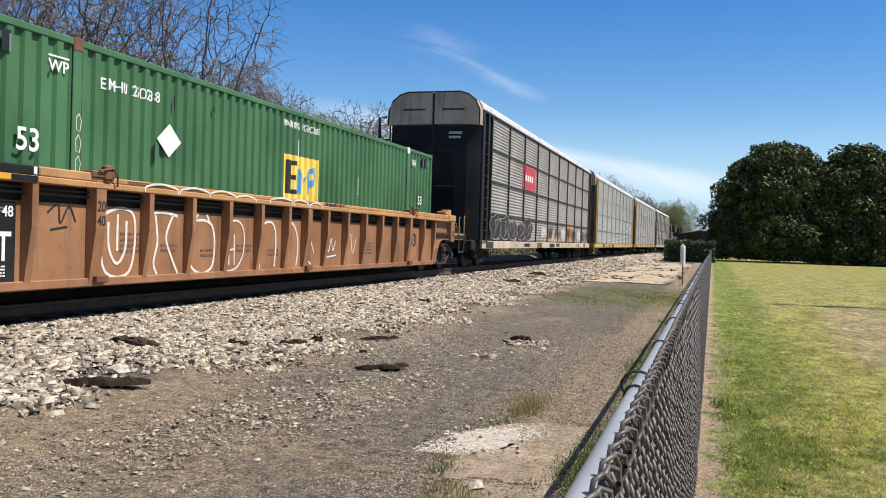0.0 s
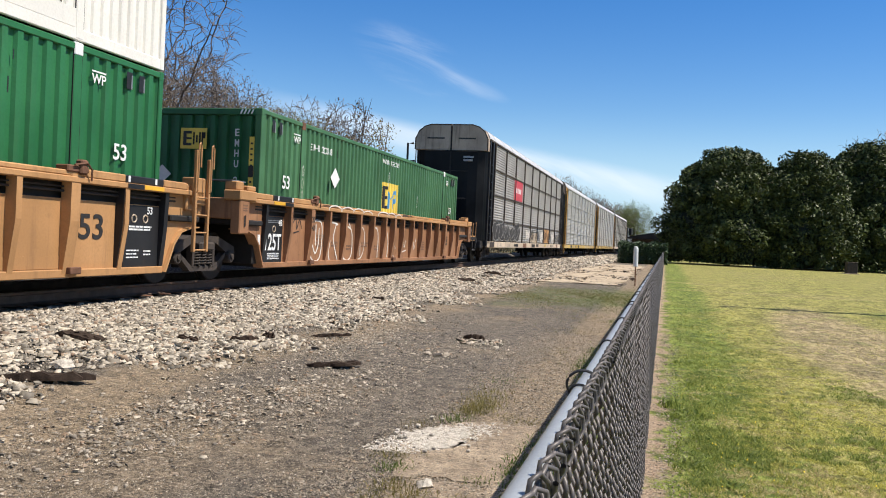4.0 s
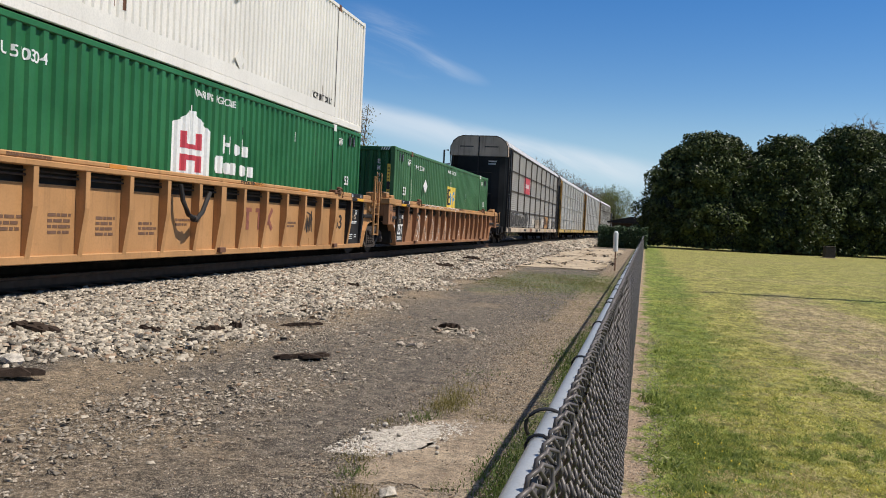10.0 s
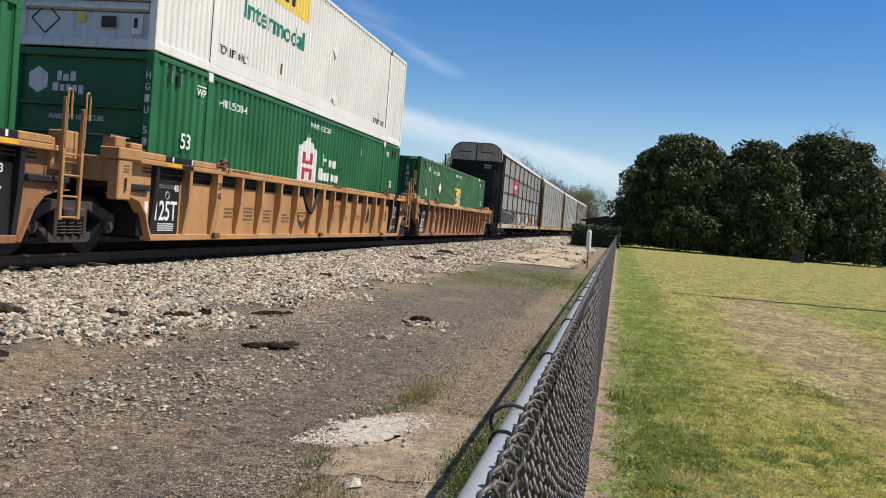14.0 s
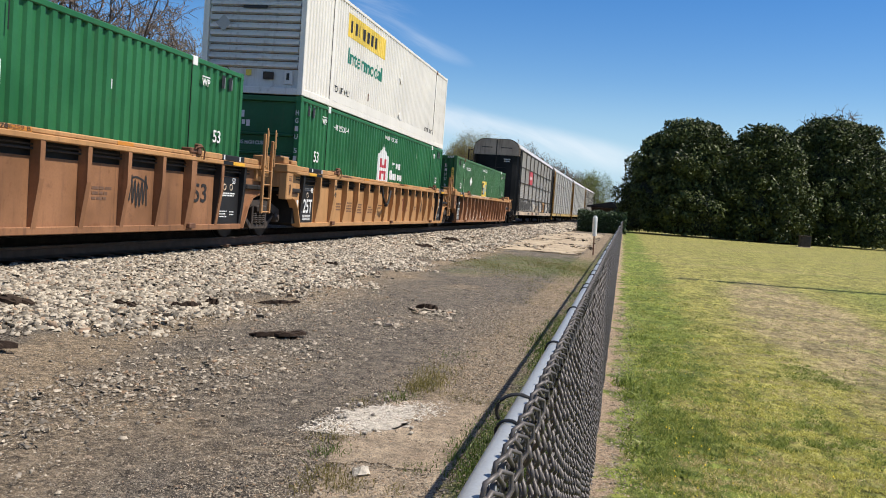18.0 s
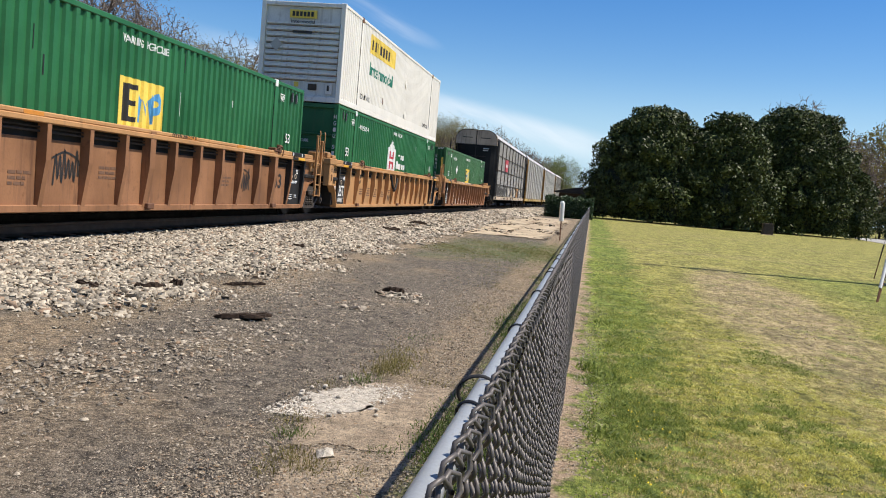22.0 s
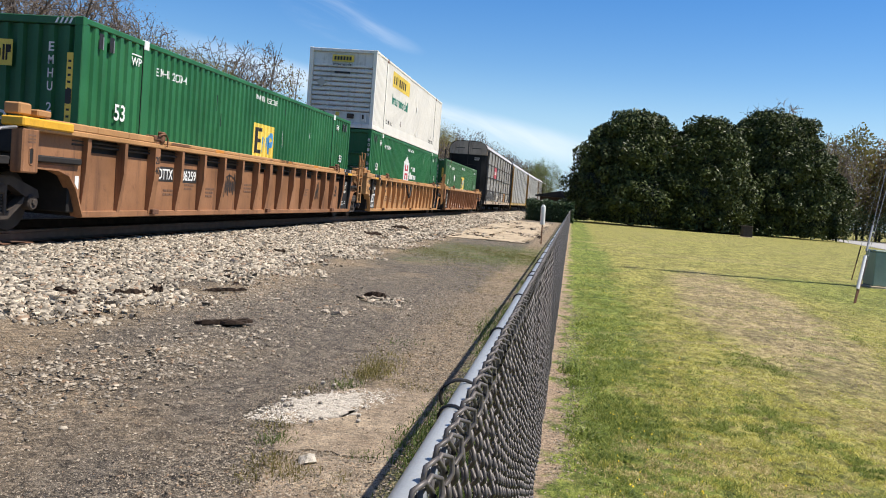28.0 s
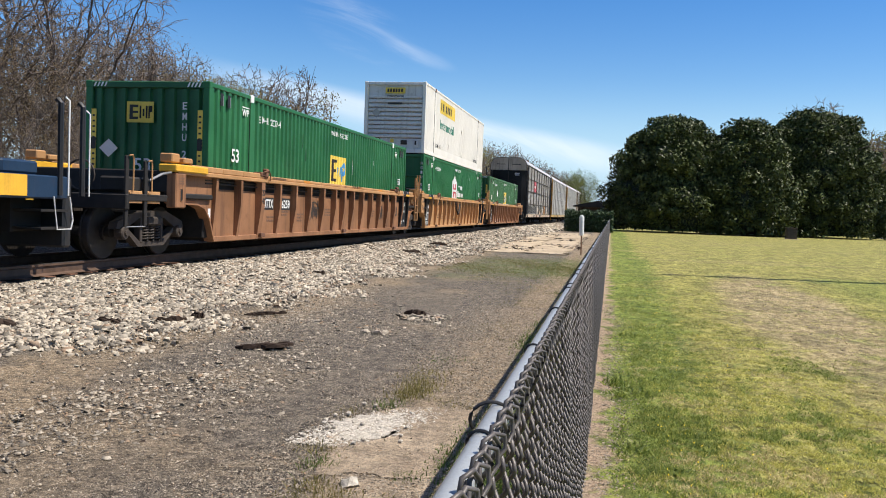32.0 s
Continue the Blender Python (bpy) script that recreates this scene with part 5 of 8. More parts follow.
def well_car(name, label, paint, sill, s0, near_end, far_end, black_near=True, black_far=True, yellow_near=False):
    """One unit of a container well car: y 0 is its container's near end, z 0 the rail."""
    c = thing(name, label, "railway wagon", "well cars of the train")
    L = 16.15
    X = 1.36
    # how far each end reaches past the container: joints stop short of each other
    reach = (1.06 if near_end == "joint" else 1.55, 0.95 if far_end == "joint" else 1.55)
    for sg in (1, -1):
        def bx(x0, x1):
            return (x0, x1) if sg > 0 else (-x1, -x0)
        # the sheet stops short of the sill; above it lies a gap with pipes, its back near-black to paint in the shade
        pts = [(-0.02, 0.25), (L + 0.02, 0.25), (L + 0.10, 0.36), (L + 0.10, 1.23), (-0.10, 1.23), (-0.10, 0.36)]
        part("side_sheet", Shape().prism(pts, 0, *bx(X - 0.015, X)), paint, c)
        part("sheet_lip", Shape().box(*bx(X - 0.06, X + 0.006), 0.0, L, 1.215, 1.235, 0.004), paint, c)
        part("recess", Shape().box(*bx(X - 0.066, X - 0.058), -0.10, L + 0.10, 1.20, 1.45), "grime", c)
        part("bottom_sill", Shape().box(*bx(X - 0.06, X + 0.055), 0.0, L, 0.225, 0.33, 0.01), paint, c)
        part("top_sill", Shape().box(*bx(X - 0.05, X + 0.16), -reach[0], L + reach[1], 1.44, 1.52, 0.012), sill, c)
        part("top_plate", Shape().box(*bx(X - 0.02, X + 0.145), 1.9, L - 1.9, 1.52, 1.59, 0.015), sill, c)
        for e, blk in ((0, black_near), (1, black_far)):
            for a, b, m in ((-reach[e] + 0.5, 0.20, sill), (0.21, 1.15, "black" if blk else sill), (1.16, 2.02, sill)):
                y0, y1 = (a, b) if e == 0 else (L - b, L - a)
                part("top_plate", Shape().box(*bx(X - 0.02, X + 0.15), y0, y1, 1.52, 1.63, 0.015), m, c)
            if blk:
                for q in (0.40, 1.06):
                    y0, y1 = (q, q + 0.05) if e == 0 else (L - q - 0.05, L - q)
                    part("tick_mark", Shape().box(*bx(X + 0.151, X + 0.155), y0, y1, 1.535, 1.62), "mark_white", c)
                y0, y1 = (0.22, 0.72) if e == 0 else (L - 0.72, L - 0.22)
                part("edge_tape", Shape().box(*bx(X + 0.161, X + 0.165), y0, y1, 1.452, 1.512), "yellow", c, "yellow edge tape")
                y0, y1 = (0.73, 1.12) if e == 0 else (L - 1.12, L - 0.73)
                part("edge_patch", Shape().box(*bx(X + 0.161, X + 0.164), y0, y1, 1.445, 1.515), "black", c)
        for z, r in ((1.33, 0.016), (1.385, 0.011)):
            part("pipe", Shape().tube([(sg * (X + 0.03), -0.3, z), (sg * (X + 0.03), L + 0.3, z)], r, 8), "truck", c)
        for y, wide in RIBS:
            w = 0.18 if wide else 0.095
            ztop = 1.56 if wide else 1.44
            pr = [(X, ztop), (X + 0.15, ztop), (X + 0.15, 0.95), (X + 0.055, 0.30 if not wide else 0.26), (X, 0.26)]
            sh = Shape().prism([(sg * a, z) for a, z in pr], 1, y - w / 2, y + w / 2)
            part("rib", sh, paint, c)
            if wide:
                part("rib_foot", Shape().box(*bx(X + 0.02, X + 0.13), y - 0.02, y + 0.20, 0.27, 0.36, 0.01), "rust", c)
        for y in (2.2, L - 2.2):
            sh = Shape().box(*bx(X - 0.02, X + 0.17), y - 0.20, y + 0.22, 1.57, 1.66, 0.015)
            lk = part("container_lock", sh, "rust", c)
            part("lock_lever", Shape().tube([(sg * (X + 0.19), y - 0.1, 1.66), (sg * (X + 0.21), y + 0.12, 1.70), (sg * (X + 0.21), y + 0.22, 1.62), (sg * (X + 0.19), y + 0.24, 1.48)], 0.014, 6), "rust", lk)
            part("lock_head", Shape().box(*bx(X + 0.10, X + 0.20), y + 0.02, y + 0.16, 1.55, 1.74, 0.02), "rust", lk)
        for k, y in enumerate((4.7, 9.3, 11.6)):
            part("reflector", Shape().box(*bx(X + 0.143, X + 0.149), y, y + 0.42, 1.525, 1.58), "mark_orange", c, "orange reflector tape")
        for e in (0, 1):
            black = black_near if e == 0 else black_far

            def fy(y):
                return y if e == 0 else L - y
            R = reach[e]
            arch = [(-0.02, 0.25), (-0.10, 0.42), (-0.22, 0.66), (-0.42, 0.86), (-0.70, 0.93), (-R, 0.95), (-R, 1.44), (-0.02, 1.44)]
            part("end_web", Shape().prism([(fy(a), b) for a, b in arch], 0, *bx(X - 0.02, X + 0.03)), paint, c)
            flange = [(-0.02, 0.24), (-0.12, 0.42), (-0.24, 0.66), (-0.43, 0.85), (-0.70, 0.915), (-R, 0.935), (-R, 0.955), (-0.70, 0.945), (-0.41, 0.88), (-0.21, 0.68), (-0.09, 0.44), (0.02, 0.25)]
            part("arch_flange", Shape().prism([(fy(a), b) for a, b in flange], 0, *bx(X - 0.1, X + 0.10)), paint, c)
            y0, y1 = sorted((fy(0.02), fy(0.96)))
            if black:
                pnl = part("stencil_panel", Shape().box(*bx(X + 0.002, X + 0.012), y0, y1, 0.32, 1.22), "black", c, "black panel with white stencils")
            y0, y1 = sorted((fy(0.0), fy(0.10)))
            part("end_rib", Shape().prism([(sg * a, z) for a, z in [(X, 1.44), (X + 0.12, 1.44), (X + 0.10, 0.9), (X + 0.04, 0.28), (X, 0.28)]], 1, y0, y1), "black" if black else paint, c)
            y0, y1 = sorted((fy(1.06), fy(1.16)))
            part("end_rib", Shape().prism([(sg * a, z) for a, z in [(X, 1.44), (X + 0.14, 1.44), (X + 0.12, 0.9), (X + 0.04, 0.28), (X, 0.28)]], 1, y0, y1), "black" if black else paint, c)
            # bolster box with the jacking slot
            if e == 1 and far_end == "joint":
                part("corner_block", Shape().box(*bx(X - 0.15, X + 0.10), L + R - 0.42, L + R + 0.04, 1.20, 1.62, 0.02), sill, c)
                continue
            y0, y1 = sorted((fy(-R - 0.10), fy(-R + 0.26)))
            bxp = part("jacking_box", Shape().box(*bx(X - 0.02, X + 0.17), y0, y1, 0.86, 1.46, 0.02), paint, c)
            y0, y1 = sorted((fy(-R + 0.03), fy(-R + 0.13)))
            ym = (y0 + y1) / 2
            slot = [(ym + 0.045 * math.cos(k * math.pi / 6), (1.16 if 0 <= k <= 6 else 1.02) + 0.045 * math.sin(k * math.pi / 6)) for k in range(12)]
            part("slot", Shape().prism(slot, 0, *bx(X + 0.165, X + 0.172)), "grime", bxp)
            rim = Shape().tube([(sg * (X + 0.172), *q) for q in slot], 0.010, 5, closed=True)
            part("slot_rim", rim, paint, bxp)
            for q in (1.36, 1.31, 1.27):
                part("stencil", Shape().box(*bx(X + 0.171, X + 0.173), ym - 0.07, ym + 0.09, q, q + 0.022), "mark_dim", bxp)
            ya, yb = sorted((fy(-R + 0.32), fy(-0.12)))
            for q, sh in ((1.08, 0.5), (0.99, 0.9)):
                part("stencil", Shape().box(*bx(X + 0.031, X + 0.033), ya, ya + (yb - ya) * sh, q, q + 0.035), "mark_dim", c)
            ya, yb = sorted((fy(-0.17), fy(-0.07)))
            part("tag_plate", Shape().box(*bx(X + 0.031, X + 0.036), ya, yb, 0.66, 0.86), "mark_white", c, "small white tag")
            bright = yellow_near and e == 0
            y0, y1 = sorted((fy(-R - 0.14), fy(-R + (1.05 if bright else 0.50))))
            part("corner_block", Shape().box(*bx(X - 0.15, X + 0.19), y0, y1, 1.48 if bright else 1.46, 1.61 if bright else 1.64, 0.02), "yellow" if bright else sill, c)
            y0, y1 = sorted((fy(-R - 0.05), fy(-R + 0.22)))
            part("corner_cap", Shape().box(*bx(X - 0.18, X + 0.06), y0, y1, 1.64, 1.80, 0.02), sill, c)
            if (near_end, far_end)[e] == "joint":
                part("cap_sheet", Shape().box(*bx(X - 0.5, X - 0.04), y0, y1 + 0.25, 1.80, 1.82), "steel_dim", c, "bare sheet over the corner")
            y0, y1 = sorted((fy(-R + 0.30), fy(-R + 0.62)))
            part("corner_cap", Shape().box(*bx(X - 0.18, X + 0.10), y0, y1, 1.64, 1.74, 0.02), sill, c)
    # floor, ends and bulkheads
    part("well_floor", Shape().box(-1.3, 1.3, 0.0, L, 0.24, 0.345), "grime", c)
    for e, kind in ((0, near_end), (1, far_end)):
        def fy(y):
            return y if e == 0 else L - y
        y0, y1 = sorted((fy(-0.25), fy(-0.05)))
        part("bulkhead", Shape().box(-1.34, 1.34, y0, y1, 0.3, 1.3, 0.02), "grime", c)
        R = reach[e]
        y0, y1 = sorted((fy(-R), fy(-0.1)))
        part("end_deck", Shape().box(-1.46, 1.46, y0, y1, 1.02, 1.12, 0.02), "grime", c)
        y0, y1 = sorted((fy(-2.2), fy(-0.1)))
        part("centre_sill", Shape().box(-0.32, 0.32, y0, y1, 0.72, 1.02, 0.02), "grime", c)
        y0, y1 = sorted((fy(-R - 0.08), fy(-R + 0.14)))
        part("cross_beam", Shape().box(-1.45, 1.45, y0, y1, 1.12, 1.50, 0.02), paint if kind == "joint" else "grime", c)
        if kind == "coupler":
            y0, y1 = sorted((fy(-3.05), fy(-1.8)))
            # open grating, which lets spots of sunlight fall on the wheels
            bars = Shape()
            for k in range(int((y1 - y0) / 0.065) + 1):
                bars.box(-1.35, 1.45, y0 + k * 0.065, y0 + k * 0.065 + 0.022, 1.03, 1.06)
            for k in range(42):
                bars.box(-1.35 + k * 0.067, -1.33 + k * 0.067, y0, y1, 1.028, 1.058)
            part("end_grating", bars, "grime", c, "open steel walkway grating")
            for q in (-1.35, 1.40):
                part("grating_edge", Shape().box(q, q + 0.05, y0, y1, 0.96, 1.07, 0.01), "grime", c)
            y0, y1 = sorted((fy(-3.1), fy(-3.0)))
            part("end_sill", Shape().box(-1.45, 1.47, y0, y1, 0.82, 1.06, 0.015), "grime", c)
            y0, y1 = sorted((fy(-3.75), fy(-2.1)))
            cp = part("coupler", Shape().box(-0.14, 0.14, y0, y1, 0.72, 0.98, 0.04), "truck", c)
            y0, y1 = sorted((fy(-3.85), fy(-3.5)))
            part("knuckle", Shape().box(-0.22, 0.18, y0, y1, 0.64, 1.02, 0.07), "truck", cp)
            for y in (-3.02, -2.46):
                top = 1.66 if y < -3 else 1.60
                hr = Shape().tube([(1.46, fy(y), top), (1.46, fy(y + 0.11), top + 0.02), (1.46, fy(y + 0.13), top - 0.05), (1.46, fy(y + 0.13), 1.10), (1.46, fy(y + 0.02), 1.08)], 0.013, 7)
                part("handrail", hr, sill, c)
                ya, yb = sorted((fy(y - 0.05), fy(y + 0.04)))
                part("stile", Shape().box(1.40, 1.44, ya, yb, 0.56, top, 0.008), "grime", c)
                ya, yb = sorted((fy(y + 0.06), fy(y + 0.46)))
                part("step_plate", Shape().box(1.38, 1.43, ya, yb, 0.92, 1.12, 0.01), sill, c)
            part("step", Shape().tube([(1.42, fy(-3.02), 1.0), (1.42, fy(-3.02), 0.55), (1.42, fy(-2.46), 0.55), (1.42, fy(-2.46), 1.0)], 0.014, 6), "steel_dim", c)
            y0, y1 = sorted((fy(-2.95), fy(-2.2)))
            part("equipment_box", Shape().box(0.9, 1.36, y0, y1, 1.10, 1.34, 0.03), "grime", c)
            part("brake_lever", Shape().tube([(1.4, fy(-2.3), 1.3), (1.45, fy(-2.0), 1.42), (1.45, fy(-1.7), 1.46)], 0.022, 7), "steel_dim", c)
            part("brake_wheel", Shape().tube([(0.55 + 0.24 * math.cos(a), fy(-2.9), 1.35 + 0.24 * math.sin(a)) for a in [k * math.pi / 8 for k in range(16)]], 0.016, 5, closed=True), "truck", c)
    rides(c, s0, L)
    return c


def ladder_post(c, y):
    """The tall hand-hold and ladder between two units."""
    for dy in (0, 0.40):
        pst = part("ladder_stile", Shape().box(1.53, 1.59, y + dy - 0.026, y + dy + 0.026, 0.55, 2.05 + 0.12 * (dy == 0), 0.01), "tan_b", c)
        part("grab_iron", Shape().tube([(1.61, y + dy - 0.04, 1.50), (1.66, y + dy - 0.10, 1.52), (1.66, y + dy - 0.10, 2.25), (1.61, y + dy + 0.02, 2.28), (1.61, y + dy + 0.06, 2.22), (1.61, y + dy + 0.06, 1.9)], 0.013, 6), "tan_b", pst)
    part("ladder_box", Shape().box(1.30, 1.52, y + 0.02, y + 0.42, 1.30, 1.74, 0.02), "tan_b", c)
    for z in (0.58, 0.86, 1.14, 1.42):
        part("rung", Shape().tube([(1.56, y, z), (1.56, y + 0.40, z)], 0.016, 6), "tan_b", c)


w1 = well_car("well_car", "tan-orange well car with looping white graffiti", "tan", "tan_b", 6.45, "joint", "coupler", True, False)
w2 = well_car("well_car", "tan-orange well car under stacked containers", "tan_b", "tan_b", -13.05, "joint", "joint")
w3 = well_car("well_car", "rusty tan well car with a yellow corner block", "tan_c", "tan_b", -32.35, "coupler", "joint", False, True, True)
truck(w1, -1.67)
truck(w1, 16.15 + 1.67)
truck(w2, -1.67)
truck(w3, -1.75)
for c in (w2, w3):
    ladder_post(c, 16.15 + 0.60)


def words(c, x, y, w, z, h, mat, seed):
    """A line of writing too small to read: short bars with gaps."""
    r = random.Random(seed)
    sh, a = Shape(), y
    while a < y + w - 0.02:
        b = min(a + r.uniform(1.2, 4.5) * h, y + w)
        sh.box(x, x + 0.003, a, b, z, z + h)
        a = b + h * r.uniform(0.4, 0.9)
    part("stencil", sh, mat, c)["kind"] = "stuff"


def stencils(c, number, near=True, far=True, say=""):
    X = 1.375
    if near:
        letters("125T", 0.33, "mark_white", c, on_side(X, 0.20, 0.56), width=0.70)
        for z in (0.495, 0.46, 0.425, 0.39):
            words(c, X, 0.30, 0.52, z, 0.018, "mark_white", int(z * 1000))
        for z in (1.10, 1.135):
            words(c, X, 0.28, 0.50, z, 0.018, "steel_dim", int(z * 1000))
        letters("3", 0.11, "mark_white", c, on_side(X, 0.20, 1.02), width=0.06)
        letters("48", 0.12, "mark_white", c, on_side(X, 0.76, 1.05), width=0.16)
        badge = [(0.56 + 0.06 * math.cos(k * 0.524), 0.98 + 0.06 * math.sin(k * 0.524)) for k in range(12)]
        part("stencil_badge", Shape().tube([(X, *q) for q in badge], 0.012, 5, closed=True), "tan_end", c, "small tan ring")
    if far:
        for y in (15.42, 15.70):
            part("stencil_badge", Shape().tube([(X, y + 0.055 * math.cos(k * 0.524), 1.03 + 0.055 * math.sin(k * 0.524)) for k in range(12)], 0.011, 5, closed=True), "tan_end", c, "small tan ring")
        letters("53", 0.11, "mark_white", c, on_side(X, 15.74, 1.10), width=0.13)
        for z in (0.90, 0.86):
            words(c, X, 15.30, 0.56, z, 0.026, "mark_white", int(z * 100))
        for y, w, z in ((15.26, 0.30, 0.56), (15.26, 0.24, 0.51), (15.26, 0.30, 0.46), (15.68, 0.20, 0.55), (15.68, 0.18, 0.50)):
            words(c, X, y, w, z, 0.020, "mark_white", int(z * 100))
    letters("20", 0.13, "mark_black", c, on_side(1.512, 2.13, 1.16), width=0.15)
    letters("40", 0.13, "mark_black", c, on_side(1.512, 2.13, 0.98), width=0.15)
    letters("53", 0.34, "mark_black", c, on_side(1.366, 14.22, 0.72), width=0.5)
    r = random.Random(number)
    for y in (2.62, 3.5, 4.5, 5.55, 6.6, 11.1):
        z = r.uniform(0.55, 0.75)
        for k in range(r.choice((2, 2, 3, 4))):
            words(c, 1.362, y + 0.14, r.uniform(0.34, 0.52), z + k * 0.075, 0.040, "mark_dim", number * 100 + k)
    if say:
        letters(say, 0.055, "mark_black", c, on_side(1.508, 8.75, 1.532), width=0.95)
    else:
        words(c, 1.507, 8.75, 0.95, 1.535, 0.045, "mark_black", number)
    for z in (1.535, 1.56):
        words(c, 1.507, 2.7, 0.8, z, 0.016, "mark_dim", number + int(z * 100))


stencils(w1, 11, True, False)
stencils(w2, 12, True, True, "DTTX 786259 C")
stencils(w3, 13, False, True, "DTTX 786259 B")
for y0, y1, say in ((2.50, 3.14, "DTTX"), (3.46, 4.16, "86259")):
    part("number_patch", plate(1.361, y0, y1, 0.86, 1.13), "mark_black", w3, "black patch behind white stencils")
    letters(say, 0.19, "mark_white", w3, on_side(1.368, y0 + 0.04, 0.90), width=y1 - y0 - 0.08)
# sprayed letters, as bent lines of white paint, along the first car's side


def smooth_line(pts, n=6):
    """Rounds a line of points."""
    out = []
    q = [pts[0]] + list(pts) + [pts[-1]]
    for i in range(1, len(q) - 2):
        for k in range(n):
            u = k / n
            out.append(tuple(0.5 * (2 * q[i][j] + (q[i + 1][j] - q[i - 1][j]) * u + (2 * q[i - 1][j] - 5 * q[i][j] + 4 * q[i + 1][j] - q[i + 2][j]) * u * u + (3 * q[i][j] - q[i - 1][j] - 3 * q[i + 1][j] + q[i + 2][j]) * u ** 3) for j in (0, 1)))
    return out + [pts[-1]]


def spray(car, pts, w, x, mat="graffiti", say="looping white spray paint", name="graffiti_loop"):
    sh = Shape()
    paint_line(sh, smooth_line(pts), w, x)
    part(name, sh, mat, car, say)


SIDE, RAILSIDE = 1.366, 1.509
for pts in ([(2.40, 1.12), (2.38, 0.72), (2.46, 0.42), (2.70, 0.32), (2.96, 0.40), (3.06, 0.75), (3.02, 1.14), (2.72, 1.22), (2.40, 1.12)],
            [(2.52, 1.04), (2.54, 0.70), (2.70, 0.50), (2.86, 0.68), (2.88, 1.06)], [(2.70, 1.14), (2.70, 0.66)],
            [(3.32, 1.06), (3.46, 1.18), (3.72, 1.20), (4.02, 1.16)], [(3.50, 1.16), (3.56, 0.80), (3.48, 0.50), (3.56, 0.33)], [(3.92, 1.18), (3.76, 0.86), (3.90, 0.56), (4.06, 0.33)],
            [(4.36, 0.90), (4.44, 1.08), (4.70, 1.12), (4.94, 1.04), (5.02, 0.76), (4.96, 0.42), (4.68, 0.31), (4.40, 0.42), (4.34, 0.66), (4.36, 0.90)], [(4.46, 1.10), (4.56, 1.22)], [(4.86, 1.10), (4.78, 1.22)],
            [(5.36, 1.10), (5.70, 1.14), (5.90, 0.98), (5.90, 0.62), (5.70, 0.38), (5.38, 0.32)],
            [(5.44, 0.90), (5.46, 0.42)], [(5.46, 0.66), (5.60, 0.68)], [(5.60, 0.92), (5.62, 0.42)],
            [(6.44, 0.34), (6.44, 0.86), (6.60, 1.12), (6.90, 1.12), (7.02, 0.86), (6.98, 0.36)],
            [(7.40, 1.12), (7.66, 1.14), (7.86, 0.90), (7.88, 0.60), (7.82, 0.36)],
            [(8.28, 1.12), (8.42, 0.85), (8.58, 0.60)], [(8.30, 0.45), (8.46, 0.38)],
            [(9.10, 0.62), (9.16, 0.86), (9.26, 0.62), (9.38, 0.88), (9.46, 0.64), (9.60, 0.84)], [(9.10, 0.50), (9.64, 0.54)],
            [(10.20, 0.6), (10.36, 0.98), (10.50, 0.58), (10.68, 0.90)]):
    spray(w1, pts, 0.042 if pts[0][0] < 8 and abs(pts[0][0] - 5.5) > 0.14 else 0.03, SIDE)
for y0, y1, h in ((3.05, 3.80, 0.12), (3.85, 4.62, 0.12), (4.62, 5.34, 0.12), (5.34, 6.0, 0.09), (6.50, 7.40, 0.12), (7.30, 7.98, 0.12), (8.05, 8.6, 0.10)):
    spray(w1, [(y0, 1.46), (y0 + 0.03, 1.46 + 0.6 * h), ((y0 + y1) / 2, 1.46 + h), (y1 - 0.03, 1.46 + 0.6 * h), (y1, 1.46)], 0.028, 1.523)
for pts in ([(1.45, 1.12), (1.62, 1.22), (1.66, 1.0), (1.80, 1.2), (1.92, 1.02)], [(1.50, 0.92), (1.78, 0.96)], [(8.16, 1.05), (8.22, 1.2), (8.36, 1.1), (8.24, 0.9), (8.22, 0.74)]):
    spray(w1, pts, 0.025, SIDE, "mark_black", "thin black scrawl", "scrawl")
# hoses and a scrawl on the second car, scrawls on the third
hose = Shape().tube([(1.50, 6.62, 1.40), (1.53, 6.66, 1.15), (1.56, 6.80, 0.92), (1.56, 7.05, 0.84), (1.55, 7.28, 0.98), (1.54, 7.45, 1.22), (1.52, 7.56, 1.30)], 0.04, 8)
part("air_hose", hose, "grime", w2, "sagging black rubber hose", smooth=True)
part("hose_clamp", Shape().disc((1.56, 6.98, 0.86), 1, 0.055, 0.07, 12), "truck", w2)
sh = Shape()
for a, b in ((9.2, 9.55), (9.72, 10.05)):
    sh.box(1.362, 1.366, a, b, 1.02, 1.10)
    sh.box(1.362, 1.366, (a + b) / 2 - 0.06, (a + b) / 2 + 0.06, 0.68, 1.02)
paint_line(sh, [(10.15, 0.68), (10.5, 1.10)], 0.1, 1.366)
paint_line(sh, [(10.15, 1.10), (10.5, 0.68)], 0.1, 1.368)
part("faded_mark", sh, "mark_faded", w2, "faded red block mark")
for car, y in ((w2, 12.1), (w3, 12.1), (w3, 5.6)):
    rr = random.Random(int(y * 10))
    spray(car, [(y + 0.05 * a, 0.86 + rr.uniform(0.08, 0.26) * (1 if a % 2 else -1)) for a in range(13)], 0.035, 1.366, "mark_black", "black spray scrawl", "scrawl")
    spray(car, [(y - 0.05, 0.98), (y + 0.25, 1.08), (y + 0.55, 1.0), (y + 0.62, 0.9)], 0.03, 1.366, "mark_black", "black spray scrawl", "scrawl")
part("fresh_patch", plate(1.361, 12.55, 14.0, 0.34, 0.50), "tan_b", w2)


